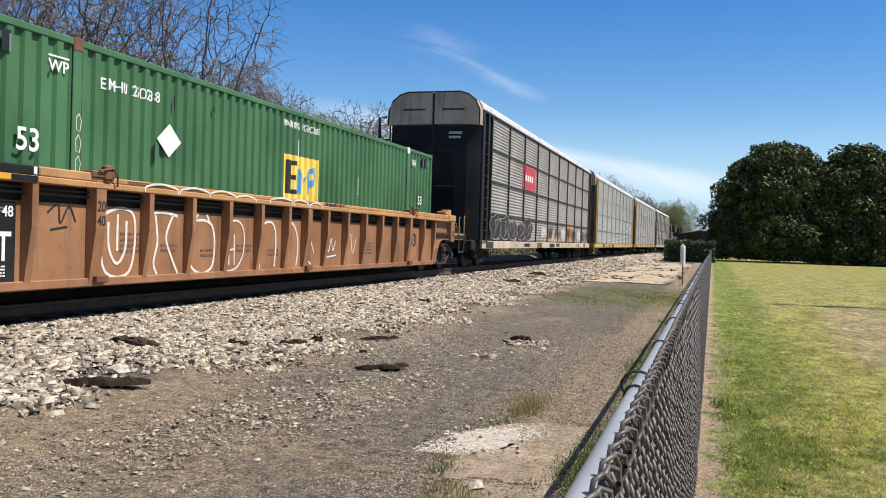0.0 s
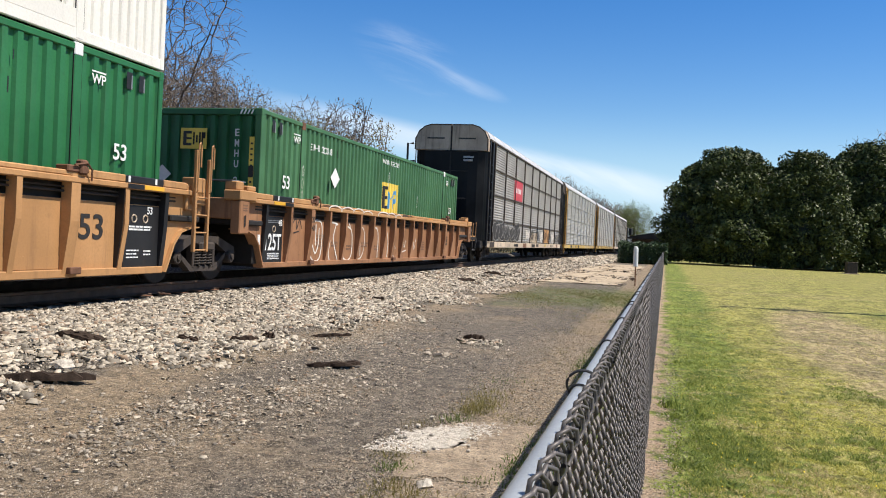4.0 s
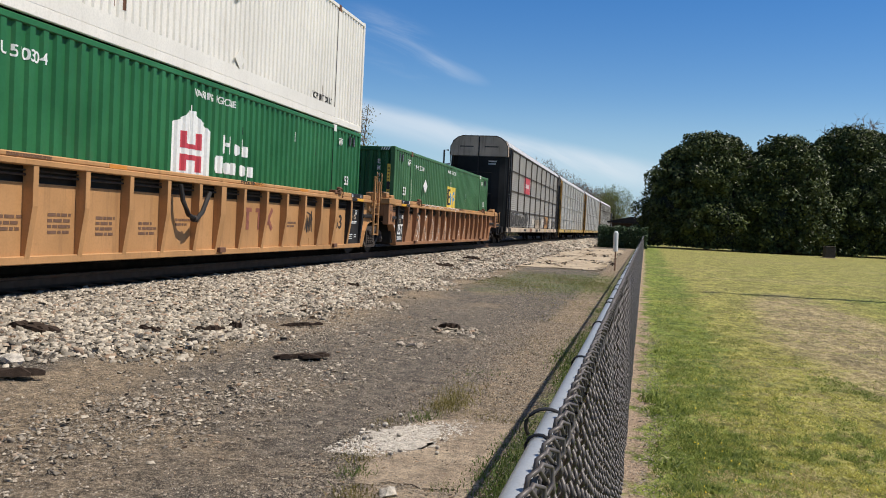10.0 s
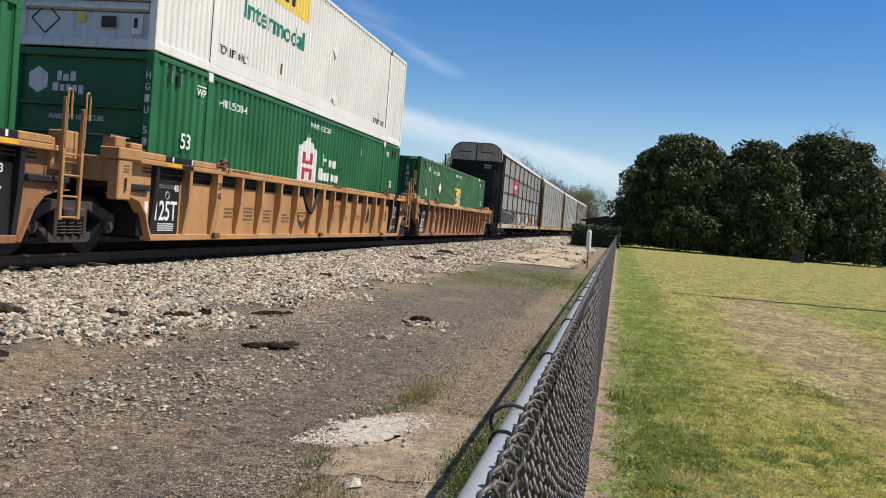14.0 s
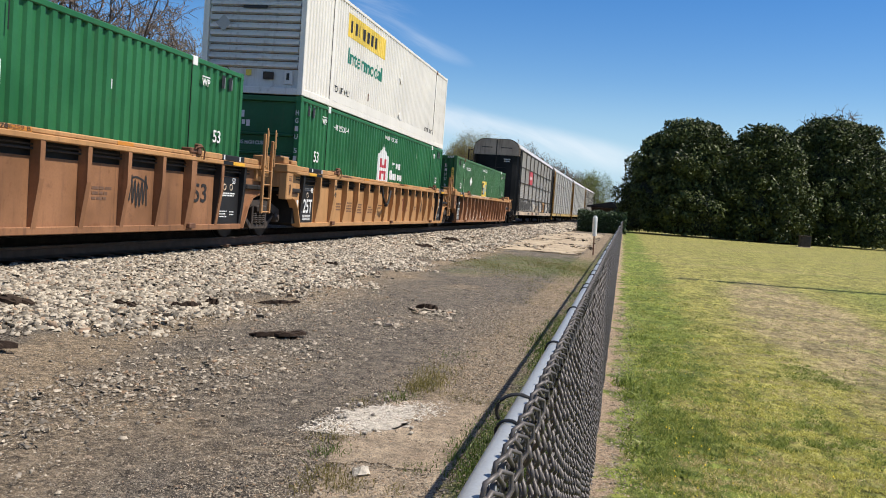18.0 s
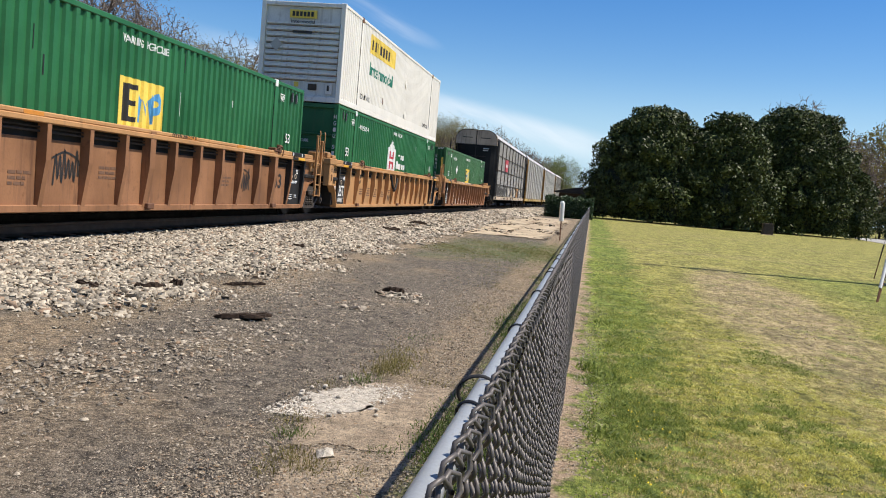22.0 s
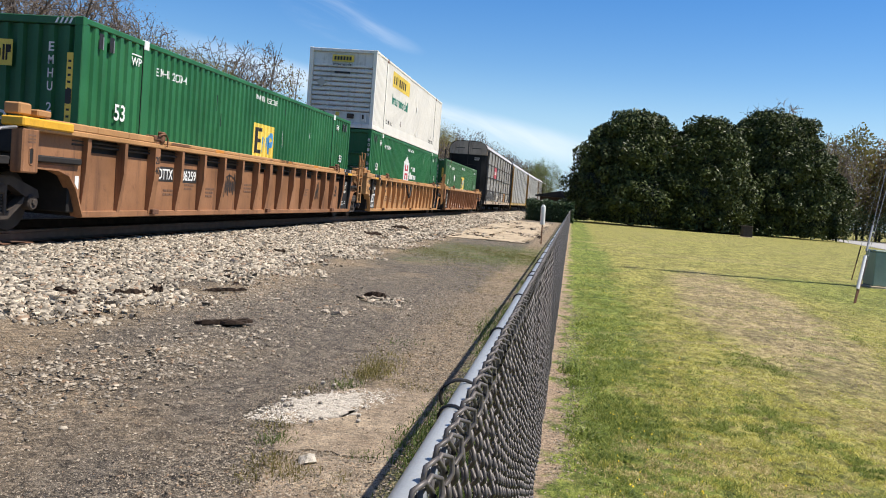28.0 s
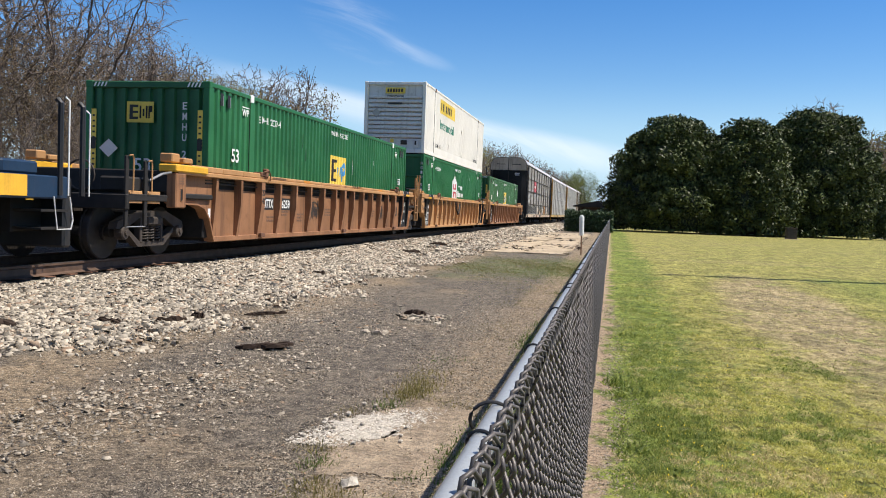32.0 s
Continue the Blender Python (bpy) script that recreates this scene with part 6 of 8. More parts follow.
# ---------------- car carriers ----------------
def car_carrier(label, panel, trim, s0, sign=False, tag=False):
    c = thing("car_carrier_wagon", label, "railway wagon", "car carriers of the train")
    L, X = 27.4, 1.60
    part("underframe", Shape().box(-1.35, 1.35, 0.1, L - 0.1, 0.72, 0.95), "grime", c)
    for sg in (1, -1):
        def bx(x0, x1):
            return (x0, x1) if sg > 0 else (-x1, -x0)
        part("side_sill", Shape().box(*bx(X - 0.08, X), 0.7, L - 0.7, 0.66, 0.92, 0.01), "yellow_dirty" if trim == "ochre" else "tan_end", c)
        part("top_chord", Shape().box(*bx(X - 0.06, X + 0.01), 0.5, L - 0.5, 5.14, 5.22, 0.01), "truck" if trim != "ochre" else panel, c)
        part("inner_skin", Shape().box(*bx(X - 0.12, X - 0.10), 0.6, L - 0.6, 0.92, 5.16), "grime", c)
        n = 9
        y0, pitch = 1.65, 2.70
        rows = [0.95, 1.84, 2.95, 4.05, 5.14]
        meshes = []
        for a, b in zip(rows, rows[1:]):
            sh = Shape()
            k = max(3, round((b - a) / 0.11))
            pts = []
            for i in range(k):
                z, dz = a + (b - a) * i / k, (b - a) / k
                pts += [(X - 0.05, z), (X - 0.05, z + 0.3 * dz), (X - 0.03, z + 0.5 * dz), (X - 0.03, z + 0.8 * dz)]
            pts.append((X - 0.05, b - 0.02))
            vs = []
            for px, pz in pts:
                vs += [(sg * px, 0.03, pz), (sg * px, pitch - 0.03, pz)]
            fs = [(2 * i, 2 * i + 1, 2 * i + 3, 2 * i + 2) if sg > 0 else (2 * i, 2 * i + 2, 2 * i + 3, 2 * i + 1) for i in range(len(pts) - 1)]
            meshes.append(sh.add(vs, fs).mesh("panel", M[panel]))
        for i in range(n):
            for me in meshes:
                part("panel", me, None, c, at=pose(0, y0 + i * pitch, 0))
        for i in range(n + 1):
            y = y0 + i * pitch
            part("side_post", Shape().box(*bx(X - 0.06, X + 0.02), y - 0.035, y + 0.035, 0.92, 5.15, 0.01), "truck" if trim != "ochre" else panel, c)
        for z in rows[1:-1]:
            part("side_rail", Shape().box(*bx(X - 0.05, X + 0.005), y0, y0 + n * pitch, z - 0.03, z + 0.02), "truck" if trim != "ochre" else panel, c)
        for y in (0.55, 1.25, L - 1.25, L - 0.55):
            part("corner_column", Shape().box(*bx(X - 0.14, X), y - 0.11, y + 0.11, 0.72, 5.20, 0.015), trim, c)
        for z in [0.9 + 0.36 * k for k in range(10)]:
            part("rung", Shape().tube([(sg * (X + 0.03), 0.62, z), (sg * (X + 0.03), 1.18, z)], 0.013, 5), trim, c)
    # roof: flat crown with rounded shoulders
    prof = [(-X + 0.02, 5.20), (-1.54, 5.34), (-1.42, 5.52), (-1.18, 5.67), (-0.9, 5.75), (0.9, 5.75), (1.18, 5.67), (1.42, 5.52), (1.54, 5.34), (X - 0.02, 5.20)]
    roof = part("roof", Shape().prism(prof, 1, 0.45, L - 0.45), "roof", c, "pale steel roof with rounded shoulders")
    for i in range(12):
        y = 1.6 + i * 2.2
        rib = [(a * 1.004, b + 0.010) for a, b in prof]
        part("roof_seam", Shape().prism(rib, 1, y - 0.03, y + 0.03), "roof", roof)
    # end doors, folded round the corners
    for e in (0, 1):
        y0 = 0 if e == 0 else L
        d = 1 if e == 0 else -1
        for sg in (1, -1):
            arc = [(0.012, 0.0), (0.75, 0.02), (1.15, 0.08), (1.42, 0.24), (1.56, 0.50), (1.50, 0.54), (1.36, 0.32), (1.1, 0.16), (0.7, 0.09), (0.012, 0.08)]
            pts = [(sg * a, y0 + d * b) for a, b in arc]
            part("end_door", Shape().prism(pts, 2, 0.95, 4.66), "door_black", c, "folding black steel door")
            up = [(0.012, 4.68), (1.57, 4.68), (1.56, 5.16), (1.42, 5.46), (1.17, 5.66), (0.9, 5.745), (0.012, 5.745)]
            ya, yb = sorted((y0 + d * 0.02, y0 + d * 0.50))
            part("end_cap", Shape().prism([(sg * a, b) for a, b in up], 1, ya, yb), "cap_brown", c, "brown weathered steel cap over the door")
            part("cap_rim", Shape().tube([(sg * a, y0 + d * 0.02, b) for a, b in up[1:]], 0.025, 6), "grime", c)
            part("door_strip", Shape().box(*sorted((sg * 0.25, sg * 1.1)), *sorted((y0 - d * 0.012, y0 + d * 0.01)), 4.62, 4.66), "truck", c)
            for z in (1.5, 2.66, 3.8):
                part("door_seam", Shape().box(*sorted((sg * 0.05, sg * 0.74)), *sorted((y0 - d * 0.012, y0 + d * 0.01)), z, z + 0.02), "truck", c)
            part("lock_rod", Shape().tube([(sg * 1.62, y0 + d * 0.34, 0.95), (sg * 1.62, y0 + d * 0.34, 4.9)], 0.022, 6), "grime", c)
            part("door_bar", Shape().box(*sorted((sg * 0.1, sg * 0.68)), *sorted((y0 - d * 0.03, y0)), 2.64, 2.70), "truck", c)
        ya, yb = sorted((y0 - d * 0.012, y0 + d * 0.02))
        part("hinge_post", Shape().box(-0.03, 0.03, ya, yb, 0.95, 5.70), "grime", c)
        part("end_number", Shape().box(0.55, 1.0, *sorted((y0 + d * 0.0, y0 + d * 0.004 - 0.004)), 4.36, 4.44), "mark_white", c)
        part("end_number", Shape().box(0.55, 0.95, *sorted((y0 + d * 0.0, y0 + d * 0.004 - 0.004)), 4.22, 4.30), "mark_white", c)
        for sg in (-1, 1):
            part("cap_mark", Shape().box(*sorted((sg * 0.3, sg * 1.05)), *sorted((y0 + d * 0.012, y0 + d * 0.021)), 5.14, 5.20), "mark_black", c)
        ya, yb = sorted((y0 - d * 0.05, y0 + d * 0.5))
        part("end_sill", Shape().box(-1.45, 1.45, ya, yb, 0.62, 0.93, 0.02), "grime", c)
        ya, yb = sorted((y0 - d * 0.62, y0 + d * 0.4))
        part("coupler", Shape().box(-0.16, 0.16, ya, yb, 0.68, 0.98, 0.04), "truck", c)
    part("brake_step", Shape().tube([(-1.62, 0.2, 4.2), (-1.95, 0.2, 4.2), (-1.95, 0.2, 4.95), (-1.7, 0.2, 4.95)], 0.05, 6), "black", c)
    for y in (2.3, L - 2.3):
        truck(c, y, 1.75, 0.40)
    for sg in (1, -1):
        part("step", Shape().tube([(sg * 1.55, 0.45, 0.7), (sg * 1.55, 0.45, 0.3), (sg * 1.55, 0.95, 0.3), (sg * 1.55, 0.95, 0.7)], 0.02, 6), trim, c)
    rr = random.Random(int(s0))
    y = 1.2
    while y < L - 2.0:
        w = rr.uniform(0.15, 1.3)
        part("worn_patch", plate(X + 0.002, y, y + w, 0.67 + rr.uniform(0, 0.06), 0.91 - rr.uniform(0, 0.06)), rr.choice(("grime", "tan_end", "yellow_dirty", "rust", "truck", "cap_brown")), c)
        y += w + rr.uniform(0.4, 2.2)
    if sign:
        p = part("name_sign", plate(X - 0.024, 6.85, 9.25, 3.02, 4.0, 0.012), "mark_red", c, "red sign with white shapes")
        sh = Shape()
        for a, b in ((7.3, 7.55), (7.7, 7.95), (8.1, 8.35), (8.5, 8.75)):
            sh.box(X - 0.011, X - 0.007, a, b, 3.38, 3.62)
        part("sign_bar", sh, "mark_white", p)
    if tag:
        # bubble letters: a dark fill with pale outlines, then scrawls
        rr = random.Random(5)
        for k in range(5):
            y, h = 2.35 + k * 1.42 + rr.uniform(-0.1, 0.1), rr.uniform(0.72, 1.02)
            rim = [(y + 0.80 * math.cos(a * math.pi / 9) * (1 + 0.16 * math.sin(1.7 * a + 2 * k)), 0.98 + h * 0.46 * (1 + math.sin(a * math.pi / 9)) * (1 + 0.08 * math.sin(2 * a))) for a in range(18)]
            part("graffiti_letter", Shape().prism(rim, 0, X + 0.021, X + 0.023), "mark_black", c, "rounded black graffiti letter")
            spray(c, rim + rim[:1], 0.03, X + 0.027, "galv", "grey graffiti outline")
            spray(c, [(y - 0.3 + 0.5 * rr.random(), 1.15 + 0.2 * rr.random()), (y - 0.1, 1.4 + 0.3 * rr.random()), (y + 0.4 * rr.random(), 1.65), (y + 0.45 * rr.random(), 1.35), (y - 0.3 * rr.random(), 1.1)], 0.04, X + 0.027, "galv", "grey graffiti outline")
        for k in range(9):
            y = 10.8 + k * 1.75
            spray(c, [(y + 0.16 * a, 1.36 + rr.uniform(0.15, 0.38) * (1 if a % 2 else -1)) for a in range(9)], 0.09, X + 0.022, ("graffiti", "mark_black", "mark_black")[k % 3], "graffiti scrawl", "scrawl")
        part("worn_patch", plate(X - 0.024, 17.9, 20.4, 0.97, 1.82), "tan_b", c)
        part("worn_patch", plate(X - 0.024, 12.5, 15.1, 0.97, 1.5), "tan_end", c)
    rides(c, s0, L)
    return c


car_carrier("galvanised car carrier with black graffiti and a red sign", "galv", "black", 26.55, True, True)
car_carrier("galvanised car carrier with yellow corner columns", "galv_light", "ochre", 55.25)
car_carrier("galvanised car carrier with yellow corner columns", "galv_light", "ochre", 83.95)
car_carrier("dull galvanised car carrier at the end of the row", "galv", "tan_end", 112.65)


# ---------------- locomotives ----------------
def locomotive(label, paint, s_front, facing):
    """A six-axle diesel: local y 0 is its nose end; it reaches 22 m towards -facing."""
    c = thing("locomotive", label, "locomotive", "locomotives of the train")
    d = -facing

    def yy(a, b):
        return tuple(sorted((d * a, d * b)))
    deck = part("deck_frame", Shape().box(-1.45, 1.45, *yy(0.35, 21.6), 0.95, 1.26, 0.02), paint, c)
    part("side_stripe", Shape().box(1.451, 1.456, *yy(2.6, 21.0), 1.0, 1.05), "mark_white", deck)
    part("pilot", Shape().box(-1.35, 1.40, *yy(0.18, 0.36), 0.28, 1.26, 0.03), "loco_black", c)
    part("anticlimber", Shape().box(-0.9, 0.9, *yy(0.05, 0.25), 1.06, 1.26, 0.02), paint, c)
    part("coupler", Shape().box(-0.16, 0.16, *yy(-0.55, 0.4), 0.70, 0.98, 0.05), "truck", c)
    part("nose", Shape().box(-0.95, 0.95, *yy(2.5, 4.0), 1.26, 2.8, 0.18), paint, c)
    cab = part("cab", Shape().box(-1.5, 1.5, *yy(4.0, 6.6), 1.26, 4.4, 0.12), paint, c)
    part("window", Shape().box(1.495, 1.51, *yy(4.4, 5.2), 3.1, 3.8), "glass", cab)
    part("window", Shape().box(1.495, 1.51, *yy(5.4, 6.2), 3.1, 3.8), "glass", cab)
    for sg in (-1, 1):
        part("windscreen", Shape().box(*sorted((sg * 0.15, sg * 1.25)), *yy(3.985, 4.0), 3.1, 3.9), "glass", cab)
    hood = part("long_hood", Shape().box(-0.92, 0.92, *yy(6.6, 20.9), 1.26, 4.3, 0.12), paint, c)
    part("radiator", Shape().box(-1.5, 1.5, *yy(15.6, 20.4), 3.3, 4.55, 0.12), paint, hood)
    for k in range(9):
        part("hood_door", Shape().box(0.915, 0.935, *yy(7.0 + k * 1.0, 7.9 + k * 1.0), 1.5, 3.5, 0.01), paint, hood)
    part("exhaust", Shape().box(-0.35, 0.35, *yy(10.2, 11.6), 4.3, 4.6, 0.03), "grime", hood)
    part("fuel_tank", Shape().box(-1.4, 1.4, *yy(8.2, 13.6), 0.35, 1.25, 0.15), "grime", c)
    for y in (4.1, 17.7):
        for sg in (-1, 1):
            pts = [(d * (y - 2.5), 0.55), (d * (y - 2.4), 0.85), (d * (y + 2.4), 0.85), (d * (y + 2.5), 0.55), (d * (y + 1.2), 0.38), (d * (y - 1.2), 0.38)]
            part("truck_frame", Shape().prism(pts, 0, *sorted((sg * 1.05, sg * 1.2))), "truck", c)
        for k in (-1.85, 0, 1.85):
            wheelset(c, 0, d * (y + k), 0.52)
    for z in (0.54, 0.78):
        part("step", Shape().box(1.05, 1.47, *yy(0.36, 0.95), z, z + 0.03), "grime", c)
    part("step_well", Shape().box(0.9, 1.05, *yy(0.36, 1.0), 0.50, 0.95), "grime", c)
    part("step_edge", Shape().tube([(1.48, d * 0.35, 0.98), (1.48, d * 0.28, 0.66), (1.48, d * 0.32, 0.54), (1.48, d * 0.62, 0.54), (1.48, d * 0.70, 0.98)], 0.011, 6), "grey_end", c)
    for y, h, m in ((-0.12, 2.22, "mark_white"), (0.36, 2.35, "mark_white"), (0.05, 2.3, "loco_black"), (0.55, 2.3, "loco_black")):
        part("handrail", Shape().tube([(1.46, d * y, 1.0), (1.46, d * y, h - 0.05), (1.40, d * y, h)], 0.04 if m == "loco_black" else 0.012, 7), m, c)
    for k in range(9):
        part("handrail_post", Shape().tube([(1.42, d * (5.2 + k * 1.9), 1.5), (1.42, d * (5.2 + k * 1.9), 2.5)], 0.018, 6), "mark_white", c)
    part("handrail", Shape().tube([(1.42, d * 5.2, 2.5), (1.42, d * 20.4, 2.5)], 0.018, 6), "mark_white", c)
    bb = part("battery_box", Shape().box(0.9, 1.42, *yy(0.95, 1.65), 1.26, 1.44, 0.03), paint, c)
    part("yellow_mark", Shape().box(1.422, 1.427, *yy(1.05, 1.20), 0.93, 1.25), "yellow", bb)
    part("yellow_mark", Shape().box(1.455, 1.46, *yy(1.22, 2.2), 0.98, 1.25), "yellow", bb)
    part("jumper_hose", Shape().tube([(0.5, d * 0.2, 0.9), (0.5, d * -0.1, 0.6), (0.3, d * -0.2, 0.4)], 0.03, 6), "grime", c)
    rides(c, s_front, 0.01 + 0.0)
    return c


l3 = locomotive("blue diesel locomotive with yellow marks and white handrails", "blue", -36.55, 1)
l1 = locomotive("black diesel locomotive far along the train", "loco_black", 141.4, -1)
l2 = locomotive("black diesel locomotive far along the train", "loco_black", 164.2, -1)


# ---------------- chain-link fence ----------------
FENCE_X, RAIL_TOP = -0.126, 1.10


def wire_tubes(paths, r, sides):
    """Round wires along equal-length lines of points: paths has the shape (wires, points, 3)."""
    p = np.asarray(paths)
    n, k, _ = p.shape
    d = np.empty_like(p)
    d[:, 1:-1] = p[:, 2:] - p[:, :-2]
    d[:, 0], d[:, -1] = p[:, 1] - p[:, 0], p[:, -1] - p[:, -2]
    d /= np.linalg.norm(d, axis=2, keepdims=True)
    u = np.cross(d, np.array([1.0, 0, 0]))
    u /= np.maximum(np.linalg.norm(u, axis=2, keepdims=True), 1e-6)
    w = np.cross(d, u)
    a = 2 * np.pi * np.arange(sides) / sides
    v = p[:, :, None, :] + r * (np.cos(a)[None, None, :, None] * u[:, :, None, :] + np.sin(a)[None, None, :, None] * w[:, :, None, :])
    base = (np.arange(n) * k * sides)[:, None, None] + (np.arange(k - 1) * sides)[None, :, None] + np.arange(sides)[None, None, :]
    nxt = (np.arange(n) * k * sides)[:, None, None] + (np.arange(k - 1) * sides)[None, :, None] + ((np.arange(sides) + 1) % sides)[None, None, :]
    f = np.stack([base, nxt, nxt + sides, base + sides], -1).reshape(-1, 4)
    return v.reshape(-1, 3), f


def build_fence():
    fence = thing("chain_link_fence", "grey chain-link fence with a galvanised top rail", "fence")
    step = 0.0362
    top, rows = RAIL_TOP + 0.022, 31

    def plane_x(z):
        """The mesh hangs on the lawn side and swings out a little towards its foot."""
        return FENCE_X + 0.025 + (RAIL_TOP - z) * 0.036

    def mesh_run(y0, y1, sides, r, fine):
        n = int((y1 - y0) / step)
        m = (rows - 1) * fine + 1
        j = np.arange(m)[None, :] / fine
        k = np.arange(n)[:, None]
        ph = (j + k) % 2.0
        tri = np.where(ph < 1, ph, 2 - ph)
        soft = 0.5 - 0.5 * np.cos(np.pi * tri)
        swing = 0.6 * tri + 0.4 * soft
        sag = 0.004 * np.sin(np.arange(n) * 0.21)[:, None] + np.random.normal(0, 0.0010, (n, 1))
        z = top - j * step + sag * 0.6
        yy = y0 + k * step + swing * step * 1.06 + 0.002 * np.sin(k * 0.7)
        xx = plane_x(z) + (0.0095 if fine > 1 else 0.006) * np.cos(np.pi * (j + k)) + sag
        return wire_tubes(np.stack([xx, yy, np.broadcast_to(z, xx.shape)], -1), r, sides)

    for y0, y1, sides, r, fine in ((0.2, 6.0, 6, 0.0034, 5), (6.0, 16.0, 4, 0.0030, 2), (16.0, 36.0, 3, 0.0030, 1), (36.0, 74.0, 3, 0.0031, 1)):
        v, f = mesh_run(y0, y1, sides, r, fine)
        ob = part("wire_mesh", raw_mesh("wire_mesh", v, f, M["wire"], True), None, fence, "woven diamond wire mesh")
        ob["kind"] = "stuff"
    # wire ends bent round each other along the top edge
    rng = np.random.default_rng(2)
    loops = []
    for i in range(1, int(22 / (2 * step))):
        y, x = 0.2 + i * 2 * step, plane_x(top)
        for sg in (-1, 1):
            s, w = rng.uniform(0.85, 1.2), rng.uniform(-0.003, 0.003)
            loops.append([(x + 0.004 * sg, y + 0.012 * sg, top - 0.016), (x + 0.005 * sg, y + 0.004 * sg, top + 0.001), (x + w, y - 0.010 * sg * s, top + 0.013 * s), (x - 0.010 * sg, y - 0.020 * sg * s, top + 0.008 * s), (x - 0.012 * sg, y - 0.021 * sg * s, top - 0.008), (x - 0.006 * sg + w, y - 0.011 * sg, top - 0.019)])
    v, f = wire_tubes(np.array(loops), 0.0030, 7)
    ob = part("knuckled_edge", raw_mesh("knuckled_edge", v, f, M["wire"], True), None, fence, "bent-over wire ends along the top")
    ob["kind"] = "stuff"
    # top rail in lengths, with sleeves
    y, k = -1.2, 0
    while y < 74:
        b = min(y + 6.4, 74.2)
        part("top_rail", Shape().tube([(FENCE_X, y, RAIL_TOP), (FENCE_X, b, RAIL_TOP)], 0.0178 if k % 2 else 0.0172, 20), "pipe", fence, smooth=True)
        y = b
        k += 1
    for i in range(26):
        y = 3.9 + i * 3.05 if i else -0.4
        if y > 74:
            break
        post = part("line_post", Shape().tube([(FENCE_X - 0.004, y, -0.05), (FENCE_X - 0.004, y, RAIL_TOP - 0.025)], 0.022, 14), "pipe", fence, smooth=True)
        part("post_cap", Shape().tube([(FENCE_X, y - 0.025, RAIL_TOP), (FENCE_X, y + 0.025, RAIL_TOP)], 0.0215, 16), "pipe", post, smooth=True)
    # wire ties round the rail
    r = random.Random(3)
    y = 1.20
    while y < 40:
        big = 0.0200
        a0 = r.uniform(-0.2, 0.2)
        pts = [(FENCE_X + big * math.cos(a0 + a * 0.3), y + 0.0016 * a, RAIL_TOP + big * math.sin(a0 + a * 0.3)) for a in range(19)]
        pts.append((plane_x(RAIL_TOP) + 0.006, y + 0.034, RAIL_TOP - 0.03))
        part("wire_tie", Shape().tube(pts, 0.0024, 6), "tie_wire", fence, smooth=True)
        y += r.choice((0.20, 0.34, 0.45, 0.6, 0.75))
    loop = [(FENCE_X - 0.010 + 0.029 * math.cos(a * 0.3 - 0.2), 1.37 + 0.010 * math.cos(a * 0.3), RAIL_TOP - 0.004 + 0.026 * math.sin(a * 0.3 - 0.2)) for a in range(14)]
    part("wire_tie", Shape().tube(loop, 0.0028, 8), "tie_wire", fence, "wide loose wire loop", smooth=True)


build_fence()


# ---------------- lot: slabs, posts, debris ----------------
def concrete_material():
    n = Nodes("sandy_concrete")
    a, f = n.noise(1.3, 6), n.noise(30, 5, 0.7)
    col = n.mix(n.step(a, 0.35, 0.65), (0.36, 0.275, 0.18), (0.50, 0.40, 0.27))
    col = n.mix(n.math("MULTIPLY", n.step(f, 0.45, 0.68), 0.55), col, (0.19, 0.155, 0.115))
    col = n.mix(n.math("MULTIPLY", n.step(n.noise(3.2, 7, 0.7), 0.56, 0.68), 0.6), col, (0.14, 0.12, 0.085))
    n.bump(f, 0.5, 0.01)
    return n.done(col, 0.92)


M["concrete"] = concrete_material()
def pad_material():
    n = Nodes("gritty_worn_concrete")
    a, f, g2 = n.noise(2.2, 6), n.noise(45, 5, 0.7), n.noise(120, 3, 0.7)
    col = n.mix(n.step(a, 0.35, 0.65), (0.23, 0.175, 0.120), (0.38, 0.30, 0.21))
    col = n.mix(n.math("MULTIPLY", n.step(f, 0.52, 0.62), 0.6), col, (0.42, 0.335, 0.225))
    col = n.mix(n.math("MULTIPLY", n.math("SUBTRACT", 1.0, n.step(g2, 0.36, 0.46)), 0.75), col, (0.055, 0.044, 0.034))
    rubble = n.noise(9, 12, 0.94)
    col = n.mix(0.8, col, n.mix(n.step(rubble, 0.42, 0.58), (0.40, 0.39, 0.38), (1.5, 1.46, 1.42)), "MULTIPLY")
    n.bump(n.math("ADD", f, g2), 0.7, 0.015)
    return n.done(col, 0.95)


M["pad"] = pad_material()
M["plaster"] = plain("crumbled_white_mortar", (0.46, 0.41, 0.34), 0.95, var=0.4, scale=26, bump=0.7, dist=0.012)


def ragged(pts, step, amp, seed):
    """A polygon's outline with rough edges."""
    r = random.Random(seed)
    out = []
    for (x0, y0), (x1, y1) in zip(pts, pts[1:] + pts[:1]):
        n = max(1, int(math.hypot(x1 - x0, y1 - y0) / step))
        for i in range(n):
            out.append((x0 + (x1 - x0) * i / n + r.uniform(-amp, amp), y0 + (y1 - y0) * i / n + r.uniform(-amp, amp)))
    return out


